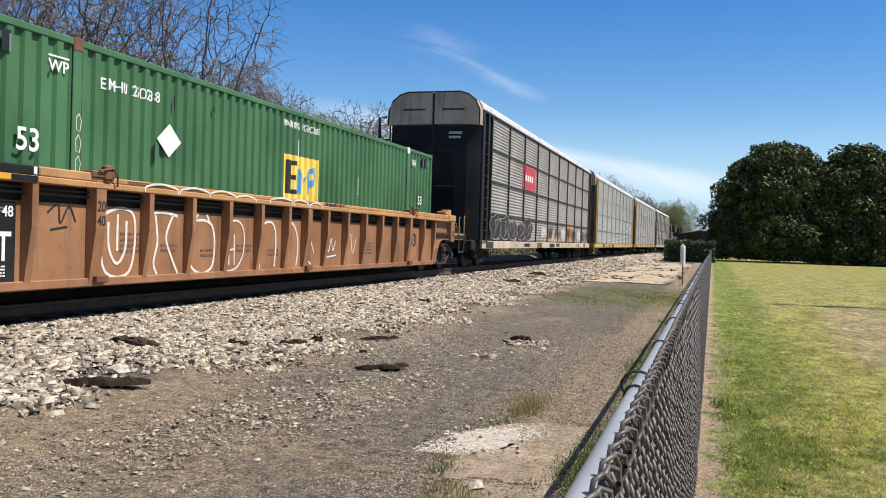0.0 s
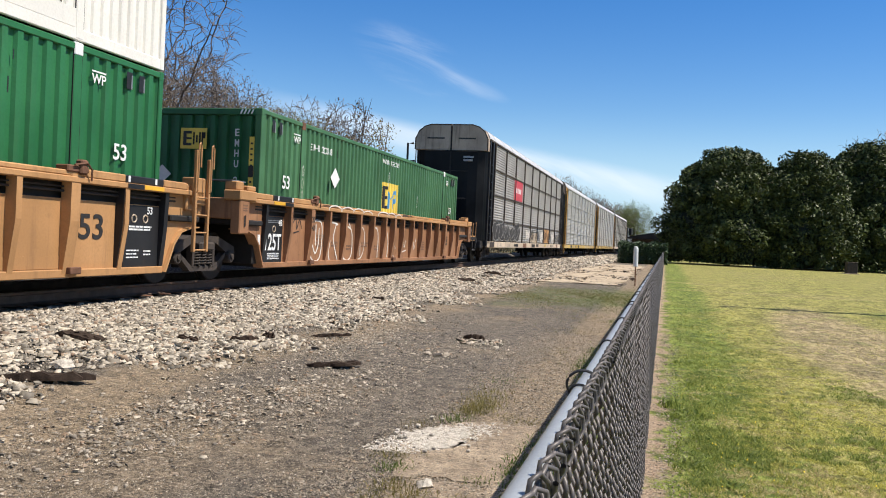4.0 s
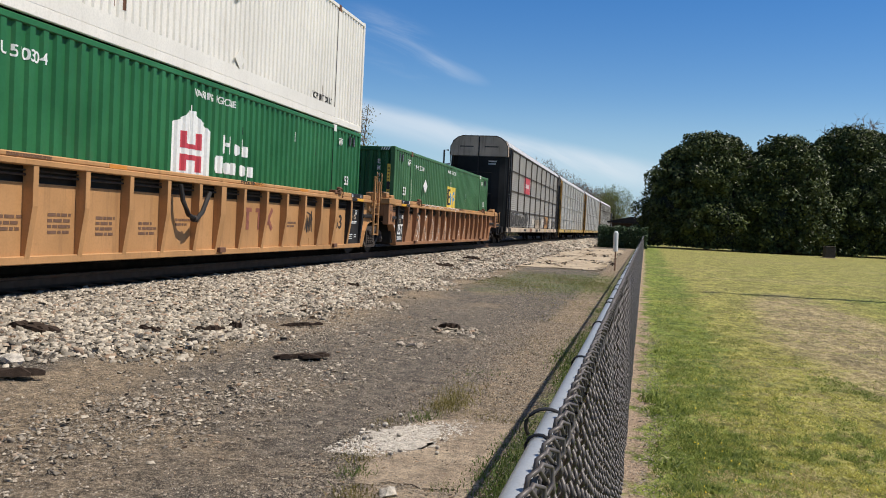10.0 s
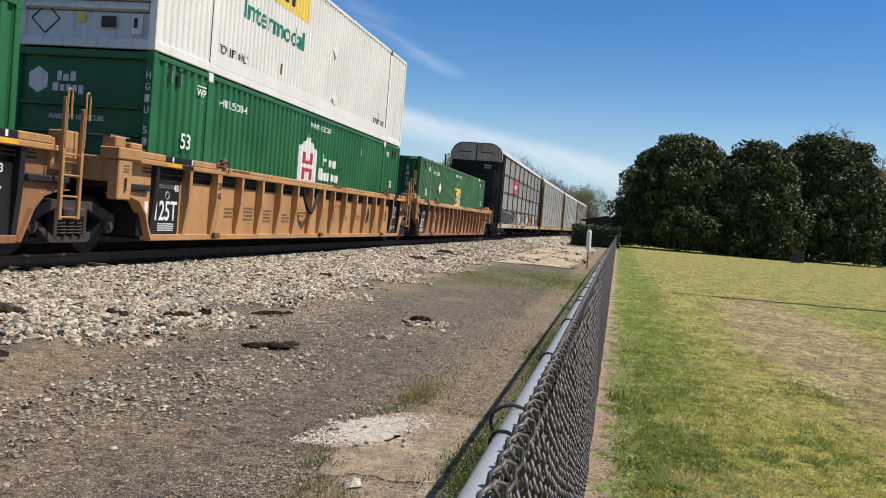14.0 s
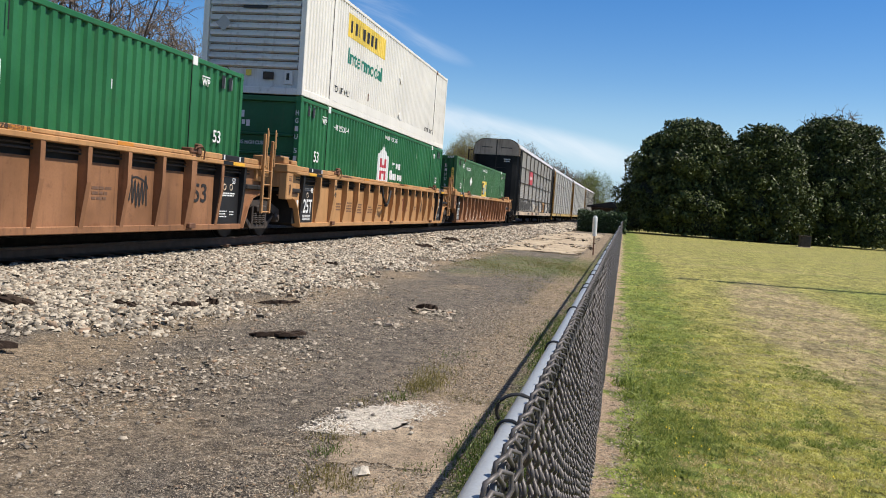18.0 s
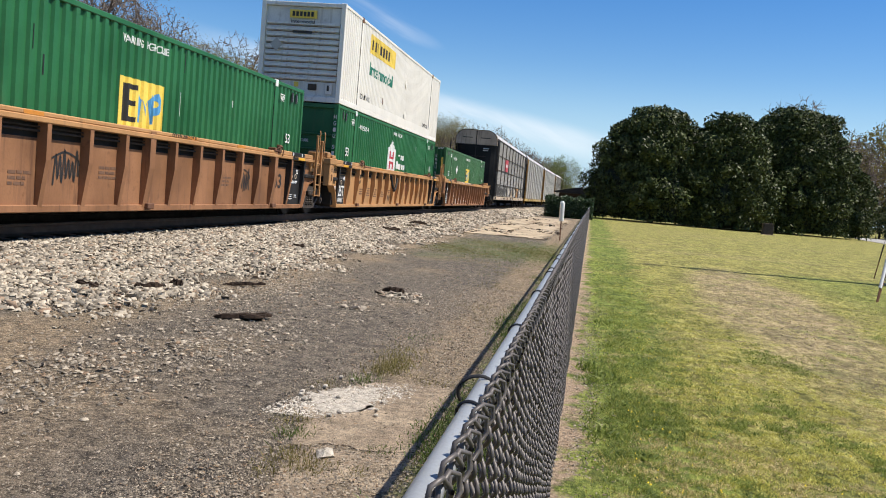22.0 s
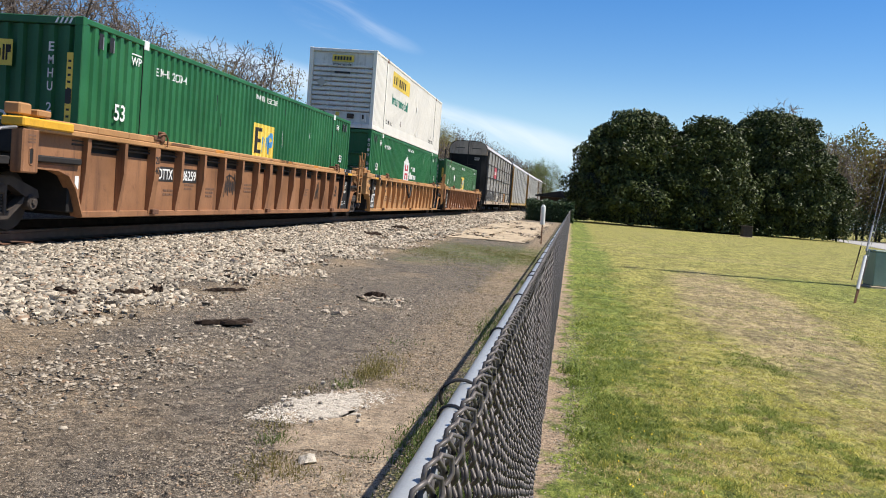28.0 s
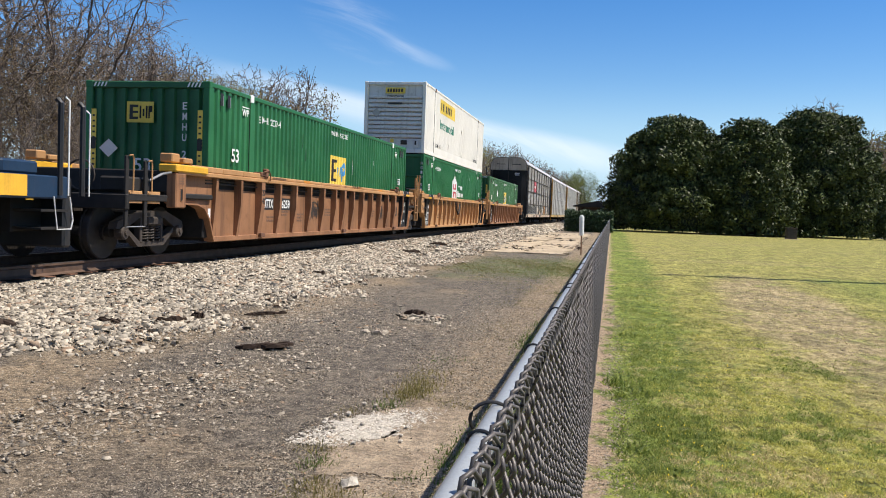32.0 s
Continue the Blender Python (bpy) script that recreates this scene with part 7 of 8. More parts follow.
def build_slabs():
    slab = thing("concrete_slab", "broken sandy concrete slab in the gravel lot", "concrete slab")
    r = random.Random(9)
    y = 30.2
    for row in range(7):
        d = r.uniform(4.4, 6.2)
        x = -4.5 - 0.12 * row
        cut = (-1.5 + r.uniform(-0.1, 0.1) - x) / 2
        for col in range(2):
            pts = [(x + col * cut + 0.03, y + 0.03), (x + (col + 1) * cut - 0.03, y + 0.03 - 0.25 * col), (x + (col + 1) * cut - 0.03, y + d - 0.03), (x + col * cut + 0.03, y + d - 0.03)]
            part("slab_piece", Shape().prism(ragged(pts, 0.25, 0.20, row * 2 + col), 2, -0.08, 0.03 + r.uniform(-0.01, 0.015)), "concrete", slab)
        y += d
    def litter(x, y):
        return np.sin(x * 2.1 + y * 0.8) + np.sin(y * 0.5 - x) + np.random.normal(0, 0.7, len(x)) > 0.9

    tagged(scatter_stones("slab_litter", 2600, (-4.7, -1.5), (30.5, 62), (0.02, 0.075), "chip", litter, 0.5, 0.9), "loose stones and crumbs over the broken slab", "rubble", kind="stuff")
    bits = scatter_stones("slab_litter", 700, (-4.7, -1.2), (30.5, 60), (0.03, 0.11), "old_wood", litter, 0.3, 1.2)
    tagged(bits, "dark wood bits over the broken slab", "wood debris", kind="stuff")
    pad = thing("concrete_pad", "worn tan concrete pad beside the fence", "concrete slab")
    pts = [(-1.25, 4.47), (-1.44, 4.33), (-1.51, 4.74), (-1.62, 5.17), (-1.60, 5.60), (-1.44, 5.90), (-1.30, 6.06), (-0.86, 6.08), (-0.78, 5.2), (-0.80, 4.53), (-1.0, 4.44)]
    part("slab_piece", Shape().prism(ragged(pts, 0.05, 0.022, 3), 2, -0.06, 0.003), "pad", pad)
    pts = [(-1.20, 3.0), (-1.34, 3.9), (-1.42, 4.30), (-1.25, 4.43), (-1.0, 4.40), (-0.80, 4.49), (-0.76, 3.0)]
    part("slab_piece", Shape().prism(ragged(pts, 0.05, 0.022, 4), 2, -0.06, -0.001), "pad", pad)
    patch = thing("mortar_patch", "crumbled white mortar spilled on the concrete pad", "mortar")
    pts = [(-1.67, 5.28), (-1.68, 5.47), (-1.55, 5.64), (-1.34, 5.84), (-1.25, 5.62), (-1.24, 5.26), (-1.38, 5.02), (-1.52, 5.06)]
    part("crust", Shape().prism(ragged(pts, 0.02, 0.040, 5), 2, -0.01, 0.006), "plaster", patch)

    def spilt(x, y):
        d = ((x + 1.43 - 0.40 * (y - 5.42)) / 0.20) ** 2 + ((y - 5.42) / 0.46) ** 2
        return np.random.uniform(0.1, 2.2, len(x)) > d

    tagged(scatter_stones("mortar_crumbs", 16000, (-1.9, -1.0), (4.9, 6.2), (0.0025, 0.009), "crumb", spilt, 0.6, 0.9), "pale crumbs of mortar over the patch", "mortar", kind="stuff")
    for k in range(24):
        a, b = r.uniform(-1.75, -1.15), r.uniform(4.95, 6.1)
        s = r.uniform(0.004, 0.016)
        part("crumb", Shape().box(a - s, a + s, b - s, b + s * 1.3, 0.004, 0.010 + s, s * 0.4), "plaster", patch)


build_slabs()


def lump_of_wood(label, x, y, length, width, height, turn, seed):
    """A rotten piece of sleeper, split and ragged."""
    r = random.Random(seed)
    t = thing("sleeper_fragment", label, "wood debris", "sleeper fragments")
    z = float(ground_height(np.array([x]), np.array([y]))[0])
    for k in range(4):
        n = 9
        sh = Shape()
        vs, fs = [], []
        off, w, h = (k - 1.5) * width / 4, width * r.uniform(0.16, 0.30), height * r.uniform(0.5, 1.0)
        a0, a1 = r.uniform(-0.5, -0.3) * length, r.uniform(0.3, 0.5) * length
        for i in range(n):
            u = a0 + (a1 - a0) * i / (n - 1)
            s = r.uniform(0.3, 0.7) if i in (0, n - 1) else r.uniform(0.6, 1.15)
            ww, hh = w * s, h * s
            j = r.uniform(-0.02, 0.02)
            vs += [(u, off - ww + j, 0), (u, off + ww + j, 0), (u, off + ww * 0.8 + j, hh), (u, off - ww * 0.7 + j, hh * r.uniform(0.8, 1.1))]
        for i in range(n - 1):
            for q in range(4):
                m = (q + 1) % 4
                fs.append((i * 4 + q, i * 4 + m, i * 4 + 4 + m, i * 4 + 4 + q))
        fs += [(3, 2, 1, 0), tuple(4 * (n - 1) + q for q in range(4))]
        part("splinter", sh.add(vs, [f[::-1] for f in fs]), "old_wood", t)
    t.matrix_basis = pose(x, y, z + 0.012, r.uniform(-4, 4), r.uniform(-4, 4), turn)
    return t


lump_of_wood("flat rotten piece of sleeper on the gravel", -3.23, 7.95, 0.62, 0.20, 0.045, 12, 1)
lump_of_wood("long rotten sleeper splinter at the stones' edge", -4.80, 5.75, 0.78, 0.15, 0.07, 28, 2)
lump_of_wood("dark sleeper chunk among the stones", -5.85, 7.45, 0.58, 0.20, 0.08, -14, 3)
lump_of_wood("small dark sleeper chunk", -4.66, 9.45, 0.18, 0.10, 0.08, 20, 4)
lump_of_wood("dark sleeper chunk among the stones", -5.15, 8.4, 0.30, 0.11, 0.05, 10, 5)
lump_of_wood("thin dark sleeper splinter lying on the stones", -4.75, 8.95, 0.40, 0.08, 0.06, 40, 6)
lump_of_wood("thin dark sleeper splinter lying on the gravel", -4.15, 10.3, 0.62, 0.07, 0.05, 24, 7)
lump_of_wood("dark splinter on a small heap of stones", -2.45, 11.2, 0.32, 0.12, 0.07, 5, 8)
lump_of_wood("dark sleeper chunk far along the stones", -5.4, 15.8, 0.28, 0.12, 0.06, 5, 9)
lump_of_wood("dark sleeper chunk far along the stones", -5.6, 24.5, 0.7, 0.25, 0.14, 40, 10)
lump_of_wood("dark sleeper chunk far along the stones", -5.9, 30.0, 0.7, 0.25, 0.16, 30, 11)


def loose_stone(label, x, y, r, mat, seed):
    rr = random.Random(seed)
    bm = bmesh.new()
    bmesh.ops.create_icosphere(bm, subdivisions=1, radius=1.0)
    for v in bm.verts:
        v.co *= 1 + 0.75 * (noise.noise(v.co * 1.4 + Vector((seed, 0, 0))))
        v.co.x *= 1.25
        v.co.z *= 0.55
        v.co *= r
    me = bpy.data.meshes.new("stone")
    bm.to_mesh(me)
    bm.free()
    me.materials.append(M[mat])
    ob = tagged(new("stone", me), label, "stone", "larger loose stones")
    z = float(ground_height(np.array([x]), np.array([y]))[0])
    ob.matrix_basis = pose(x, y, z + r * 0.35, rr.uniform(-20, 20), rr.uniform(-20, 20), rr.uniform(0, 360))


loose_stone("pale block of stone on the concrete pad", -1.21, 4.26, 0.045, "plaster", 1)
loose_stone("white stone at the edge of the stone bed", -5.05, 6.2, 0.085, "plaster", 2)
for i, (x, y, q) in enumerate([(-2.91, 6.1, 0.022), (-2.8, 7.35, 0.024), (-2.40, 9.44, 0.05), (-2.48, 9.37, 0.045), (-2.62, 9.41, 0.04), (-2.15, 10.9, 0.035), (-2.02, 10.48, 0.04), (-3.4, 10.0, 0.035)]):
    loose_stone("grey broken stone lying on the gravel", x, y, q, "chip", i + 3)


def marker_post():
    t = thing("marker_post", "white plastic marker sleeve on a thin stake", "marker post")
    part("stake", Shape().tube([(0, 0, -0.05), (0, 0, 0.75)], 0.022, 8), "rust", t)
    sleeve = Shape().disc((0, 0, 1.02), 2, 0.085, 0.68, 16, 0.02)
    part("sleeve", sleeve, "post_white", t, "white plastic sleeve", smooth=True)
    part("cap", Shape().disc((0, 0, 1.38), 2, 0.06, 0.05, 16, 0.02), "post_white", t)
    t.matrix_basis = pose(-0.98, 31.2, 0, 1, -1, 0)


marker_post()


def clump(name, label, x, y, n, h, spread, mat, seed, width=0.006, lean=0.6):
    rng = np.random.default_rng(seed)
    np.random.seed(seed)
    xs, ys = x + rng.normal(0, spread, n), y + rng.normal(0, spread * 1.3, n)
    ob = blades(name, xs, ys, h, mat, lean, width)
    return tagged(ob, label, "weed", kind="stuff")


for i, (x, y, n, s, tall) in enumerate([(-1.46, 6.02, 160, 0.05, 0.08), (-1.40, 6.30, 260, 0.06, 0.11), (-1.38, 6.55, 300, 0.06, 0.13), (-1.41, 6.85, 240, 0.07, 0.12), (-1.43, 7.25, 160, 0.08, 0.09), (-1.46, 8.0, 120, 0.10, 0.06), (-1.12, 6.25, 120, 0.06, 0.05), (-0.95, 6.20, 90, 0.05, 0.04), (-1.66, 5.78, 90, 0.05, 0.05), (-1.55, 4.80, 150, 0.05, 0.07), (-1.49, 4.55, 170, 0.04, 0.07), (-1.36, 4.18, 220, 0.05, 0.08), (-1.38, 3.98, 160, 0.05, 0.06), (-1.20, 4.05, 170, 0.04, 0.07), (-0.98, 4.06, 60, 0.03, 0.05), (-0.98, 4.47, 80, 0.03, 0.05), (-1.15, 9.6, 120, 0.12, 0.05), (-1.27, 10.6, 140, 0.14, 0.06), (-1.35, 13.4, 260, 0.25, 0.07), (-1.25, 15.6, 300, 0.3, 0.07), (-2.4, 31.0, 120, 0.25, 0.12), (-2.0, 35.5, 100, 0.3, 0.12), (-1.6, 17.0, 220, 0.3, 0.06)]):
    clump("weed_clump", "dry weeds growing from the gravel", x, y, int(n * 1.1), (0.10 * tall, 0.65 * tall), s * 1.3, "weed_dry" if i % 5 else "weed", 20 + i, 0.0020, 1.0)


for i, (x, y, s) in enumerate([(0.13, 7.45, 0.16), (0.24, 7.2, 0.12), (0.16, 7.0, 0.10), (0.22, 5.4, 0.09), (0.30, 8.8, 0.08), (0.26, 10.5, 0.10), (0.34, 6.2, 0.07), (0.42, 5.0, 0.07)]):
    clump("broadleaf_weed", "low bright green broadleaf weed by the fence", x, y, 70, (s * 0.15, s * 0.5), s * 0.45, "grass", 50 + i, 0.009, 1.5)

rng = np.random.default_rng(12)
fl = []
for k in range(170):
    y = 3.0 + 16 * rng.uniform() ** 1.5
    x = 0.25 + abs(rng.normal(0, 0.55)) + 0.02 * y
    s = rng.uniform(0.003, 0.0065)
    fl.append((x, y, s))
v, f = [], []
for i, (x, y, s) in enumerate(fl):
    v += [(x + s * math.cos(a * math.pi / 3), y + s * math.sin(a * math.pi / 3), 0.030) for a in range(6)] + [(x, y, 0.040)]
    f += [(i * 7 + a, i * 7 + (a + 1) % 6, i * 7 + 6) for a in range(6)]
tagged(new("dandelions", raw_mesh("dandelions", v, f, M["flower"])), "small yellow flowers dotted over the lawn", "flowers", kind="stuff")


# ---------------- lawn: pole, box, road ----------------
def utility_pole():
    t = thing("utility_pole", "dark wooden utility pole with a pale conduit", "utility pole")
    part("shaft", Shape().tube([(0, 0, -0.3), (0, 0, 3), (0.01, 0, 7), (0.02, 0, 11.6)], 0.215, 18, 0.15), "pole_wood", t, smooth=True)
    part("conduit", Shape().tube([(0.235, -0.05, 0), (0.225, -0.05, 5.5)], 0.035, 10), "steel_dim", t, "pale grey cable conduit", smooth=True)
    part("conduit", Shape().tube([(0.25, 0.03, 0), (0.25, 0.03, 1.9)], 0.05, 10), "post_white", t, "pale grey cable guard", smooth=True)
    part("cross_arm", Shape().box(-1.2, 1.2, -0.26, -0.16, 10.7, 10.83, 0.01), "pole_wood", t)
    for x in (-1.05, -0.5, 0.5, 1.05):
        part("insulator", Shape().disc((x, -0.21, 10.92), 2, 0.045, 0.16, 10, 0.015), "grey_end", t)
    t.matrix_basis = pose(8.60, 23.0, 0)
    return t


utility_pole()


def guy_wire(label, anchor, tops, guard):
    t = thing("guy_wire", label, "guy wire", "guy wires of the pole")
    a = Vector(anchor)
    top = Vector(tops)
    d = (top - a).normalized()
    part("wire", Shape().tube([tuple(a + d * 0.4), tuple(top)], 0.005, 6), "steel_dim", t)
    part("anchor_rod", Shape().tube([tuple(a - d * 0.1), tuple(a + d * 0.55)], 0.014, 6), "rust", t)
    if guard:
        part("guard", Shape().tube([tuple(a + d * 0.30), tuple(a + d * 1.05)], 0.032, 10), "post_white", t, "white plastic guard")
        part("guard", Shape().tube([tuple(a + d * 1.15), tuple(a + d * 1.75)], 0.022, 10), "steel_dim", t, "dull metal sleeve")
    else:
        part("turnbuckle", Shape().tube([tuple(a + d * 0.5), tuple(a + d * 1.0)], 0.018, 8), "truck", t)


guy_wire("guy wire with a white plastic guard", (5.52, 17.6, 0), (8.50, 22.9, 10.4), True)
guy_wire("second thin guy wire above the white-guarded one", (5.56, 17.66, 0), (8.62, 22.95, 8.8), False)
guy_wire("guy wire on a dark anchor rod behind the box", (7.9, 25.6, 0), (8.62, 23.05, 9.6), False)


def pad_box():
    t = thing("utility_box", "grey-green metal utility box on the lawn", "utility box")
    part("pad", Shape().box(-0.38, 0.38, -0.32, 0.32, -0.05, 0.05, 0.015), "concrete", t)
    part("body", Shape().box(-0.32, 0.32, -0.27, 0.27, 0.05, 0.90, 0.025), "box_green", t)
    part("lid", Shape().box(-0.335, 0.335, -0.285, 0.285, 0.90, 0.94, 0.015), "box_green", t)
    for z in (0.35, 0.62):
        part("latch", Shape().box(0.32, 0.345, -0.2, -0.08, z, z + 0.09, 0.008), "truck", t)
    part("hinge", Shape().box(0.32, 0.335, 0.1, 0.14, 0.2, 0.75, 0.004), "box_green", t)
    t.matrix_basis = pose(7.78, 23.0, 0, 0, 0, 8)


pad_box()


def asphalt():
    n = Nodes("pale_road_asphalt")
    f = n.noise(25, 5)
    col = n.mix(n.step(n.noise(0.6, 5), 0.3, 0.7), (0.30, 0.295, 0.285), (0.42, 0.41, 0.40))
    col = n.mix(n.math("MULTIPLY", n.step(f, 0.4, 0.7), 0.3), col, (0.2, 0.2, 0.2))
    n.bump(f, 0.3, 0.01)
    return n.done(col, 0.9)


M["asphalt"] = asphalt()
road_pts = [(33.5, 118), (30.5, 108), (27.8, 93), (26.6, 82), (23.6, 66), (18.5, 46), (12.5, 22), (6, -8), (14, -8), (20, 20), (26, 44), (31, 64), (34, 80), (36.5, 92), (41, 108), (46, 118)]
road = part("road", Shape().prism(road_pts, 2, -0.1, 0.02), "asphalt")
tagged(road, "pale worn asphalt road behind the lawn", "road", kind="structure")


def field_box():
    t = thing("utility_box", "small dark metal box below the evergreens", "utility box")
    part("body", Shape().box(-0.42, 0.42, -0.35, 0.35, 0.04, 0.95, 0.03), "truck", t)
    part("lid", Shape().box(-0.45, 0.45, -0.38, 0.38, 0.95, 1.0, 0.02), "truck", t)
    part("pad", Shape().box(-0.55, 0.55, -0.48, 0.48, -0.05, 0.04, 0.015), "concrete", t)
    t.matrix_basis = pose(15.2, 78.5, 0, 0, 0, 5)


field_box()


# ---------------- trees ----------------
def bare_tree_mesh(seed, height, spread, levels, leaf=None, leaf_n=0, leaf_size=0.12, split=3, fine=0.0009):
    """A trunk whose limbs grow towards open places in the crown; returns the wood's and the leaves' meshes."""
    g = np.random.default_rng(seed)
    k = 150 * levels
    d = g.normal(0, 1, (k, 3))
    d /= np.linalg.norm(d, axis=1, keepdims=True)
    d *= g.uniform(0.1, 1, (k, 1)) ** 0.45
    lump = 1 + 0.22 * np.sin(3 * np.arctan2(d[:, 1], d[:, 0]) + seed) * np.sign(d[:, 2] + 0.3)
    goal = d * lump[:, None] * np.array([0.36 * spread, 0.36 * spread, 0.36]) * height + np.array([0, 0, 0.63 * height])
    goal = goal[goal[:, 2] > 0.2 * height]
    step = 0.026 * height
    pos, up = [np.array([0, 0, -0.2])], [-1]
    while pos[-1][2] < 0.27 * height:
        pos.append(pos[-1] + np.array([g.normal(0, 0.05), g.normal(0, 0.05), 1]) * step)
        up.append(len(pos) - 2)
    for turn in range(46):
        p = np.array(pos)
        dist = np.linalg.norm(goal[:, None, :] - p[None], axis=2)
        near, far = dist.argmin(1), dist.min(1)
        goal, near, far = goal[far > step * 1.5], near[far > step * 1.5], far[far > step * 1.5]
        reach = far < (0.50 if turn < 14 else 0.25) * height
        if not reach.any():
            break
        pull = {}
        for a, i in zip(goal[reach], near[reach]):
            q = a - p[i]
            pull.setdefault(int(i), []).append(q / np.linalg.norm(q))
        for i, qs in pull.items():
            q = np.sum(qs, 0) / len(qs) + g.normal(0, 0.12, 3)
            pos.append(p[i] + step * q / max(np.linalg.norm(q), 1e-3))
            up.append(i)
    n = len(pos)
    # fine twigs at every outer joint
    kids = np.zeros(n, dtype=int)
    for i in range(1, n):
        kids[up[i]] += 1
    for i in range(n):
        if i > 8 and pos[i][2] > 0.22 * height and kids[i] < 2:
            out = pos[i] - pos[up[i]]
            for t in range(split if kids[i] == 0 else 1):
                q = out / np.linalg.norm(out) + g.normal(0, 0.65, 3) + np.array([0, 0, 0.15])
                q *= step * g.uniform(0.7, 1.5) / np.linalg.norm(q)
                pos.append(pos[i] + q)
                up.append(i)
                if g.uniform() < 0.7:
                    pos.append(pos[-1] + q * 0.8 + g.normal(0, 0.35 * step, 3))
                    up.append(len(pos) - 2)
    n = len(pos)
    tip = fine * height
    rad = np.zeros(n)
    for i in range(n - 1, -1, -1):
        rad[i] = tip if rad[i] == 0 else rad[i] ** (1 / 2.6)
        if i > 0:
            rad[up[i]] += rad[i] ** 2.6
    rad *= 0.02 * height / max(rad[0], 1e-3) if rad[0] > 0.02 * height else 1.0
    sh, stem = Shape(), Shape()
    for i in range(1, n):
        r0 = rad[i] if rad[up[i]] > 2.2 * rad[i] else rad[up[i]]
        (stem if rad[i] > 0.0075 * height else sh).tube([pos[up[i]], pos[i]], float(max(r0, tip)), 6 if r0 > 0.008 * height else 3, float(max(rad[i], tip)))
    leaves = None
    if leaf:
        far = np.array([pos[i] for i in range(n) if rad[i] < 2.5 * tip])
        pick = far[g.integers(0, len(far), leaf_n)] + g.normal(0, 0.42, (leaf_n, 3))
        leaves = leaf_cards(pick, leaf_size, leaf, seed)
    return stem, sh, leaves


def leaf_cards(centres, size, mat, seed, normals=None):
    """Many small pointed leaves at the given places."""
    g = np.random.default_rng(seed)
    n = len(centres)
    a = g.normal(0, 1, (n, 3))
    if normals is not None:
        a = a * 0.75 + normals
    a /= np.linalg.norm(a, axis=1, keepdims=True)
    b = np.cross(a, g.normal(0, 1, (n, 3)))
    b /= np.maximum(np.linalg.norm(b, axis=1, keepdims=True), 1e-6)
    c = np.cross(a, b)
    s = size * g.uniform(0.6, 1.4, (n, 1))
    v = np.stack([centres - b * s, centres + c * s * 0.45 + a * s * 0.12, centres + b * s, centres - c * s * 0.45 + a * s * 0.12], 1)
    f = np.arange(n * 4).reshape(n, 4)
    return raw_mesh("leaves", v.reshape(-1, 3), f, M[mat])


def tree_kind(name, label, seed, height, spread, levels, bark, leaf=None, leaf_n=0, leaf_size=0.12, split=3, fine=0.0009):
    stem, sh, leaves = bare_tree_mesh(seed, height, spread, levels, leaf, leaf_n, leaf_size, split, fine)
    t = thing(name, label, "tree", "trees beyond the track")
    part("trunk", stem, bark, t)
    part("branchwork", sh, bark, t)
    if leaves is not None:
        part("crown", leaves, None, t)
    return t


def plant(kind, places):
    first = True
    for x, y, s, turn in places:
        m = pose(x, y, 0, 0, 0, turn)
        if first:
            kind.matrix_basis = m
            kind.scale = (s, s, s)
            first = False
        else:
            o = copy_thing(kind, m)
            o.scale = (s, s, s)


bare_a = tree_kind("bare_tree", "tall bare grey-brown tree", 3, 17, 1.10, 7, "bark", None, 0, 0.1, 3, 0.0006)
bare_b = tree_kind("bare_tree", "bare tree with fine upright twigs", 8, 15, 0.85, 9, "bark_pale", None, 0, 0.1, 4)
bare_c = tree_kind("bare_tree", "bare spreading tree with a rounded crown", 15, 14, 1.15, 16, "bark_pale", None, 0, 0.1, 5, 0.0013)
bud_a = tree_kind("budding_tree", "tree with thin yellow-green spring leaves", 21, 14, 0.9, 11, "bark", "bud", 40000, 0.065)
bud_b = tree_kind("budding_tree", "tree with russet brown buds", 27, 13, 0.95, 11, "bark", "bud_brown", 22000, 0.055)
bud_c = tree_kind("budding_tree", "tree with fresh green spring leaves", 33, 15, 0.85, 11, "bark", "bud_green", 22000, 0.09)


def polar(az, dist):
    """A place by its angle to the left of straight ahead, in degrees, and its distance."""
    return -dist * math.sin(radians(az)), dist * math.cos(radians(az))


plant(bare_a, [(*polar(41.5, 46), 1.0, 0), (*polar(35.0, 50), 1.02, 120), (*polar(52, 45), 1.0, 200), (*polar(6.2, 190), 0.8, 60)])
plant(bare_b, [(*polar(38.5, 52), 1.0, 30), (*polar(31.5, 66), 0.95, 90), (*polar(28.5, 74), 0.9, 160), (*polar(45, 42), 1.0, 250), (*polar(4.6, 210), 0.85, 0), (24.0, 112, 1.06, 40), (26.5, 114, 0.98, 90), (31.5, 112, 0.80, 140), (1.0, 150, 0.6, 80)])
plant(bare_c, [(*polar(22.4, 100), 1.15, 0), (*polar(33.5, 60), 0.9, 130), (*polar(7.6, 165), 1.0, 20), (*polar(6.7, 180), 1.0, 220), (*polar(5.9, 175), 0.9, 130), (*polar(4.4, 200), 0.85, 300), (*polar(48, 55), 1.1, 60), (*polar(5.4, 230), 0.95, 15), (*polar(3.4, 250), 0.95, 80)])
plant(bud_a, [(*polar(24.8, 96), 1.0, 0), (*polar(26.2, 90), 0.95, 90), (*polar(15.5, 135), 0.6, 40), (*polar(17.5, 128), 0.6, 200), (*polar(9.4, 150), 0.98, 60), (*polar(10.4, 150), 0.98, 150)])
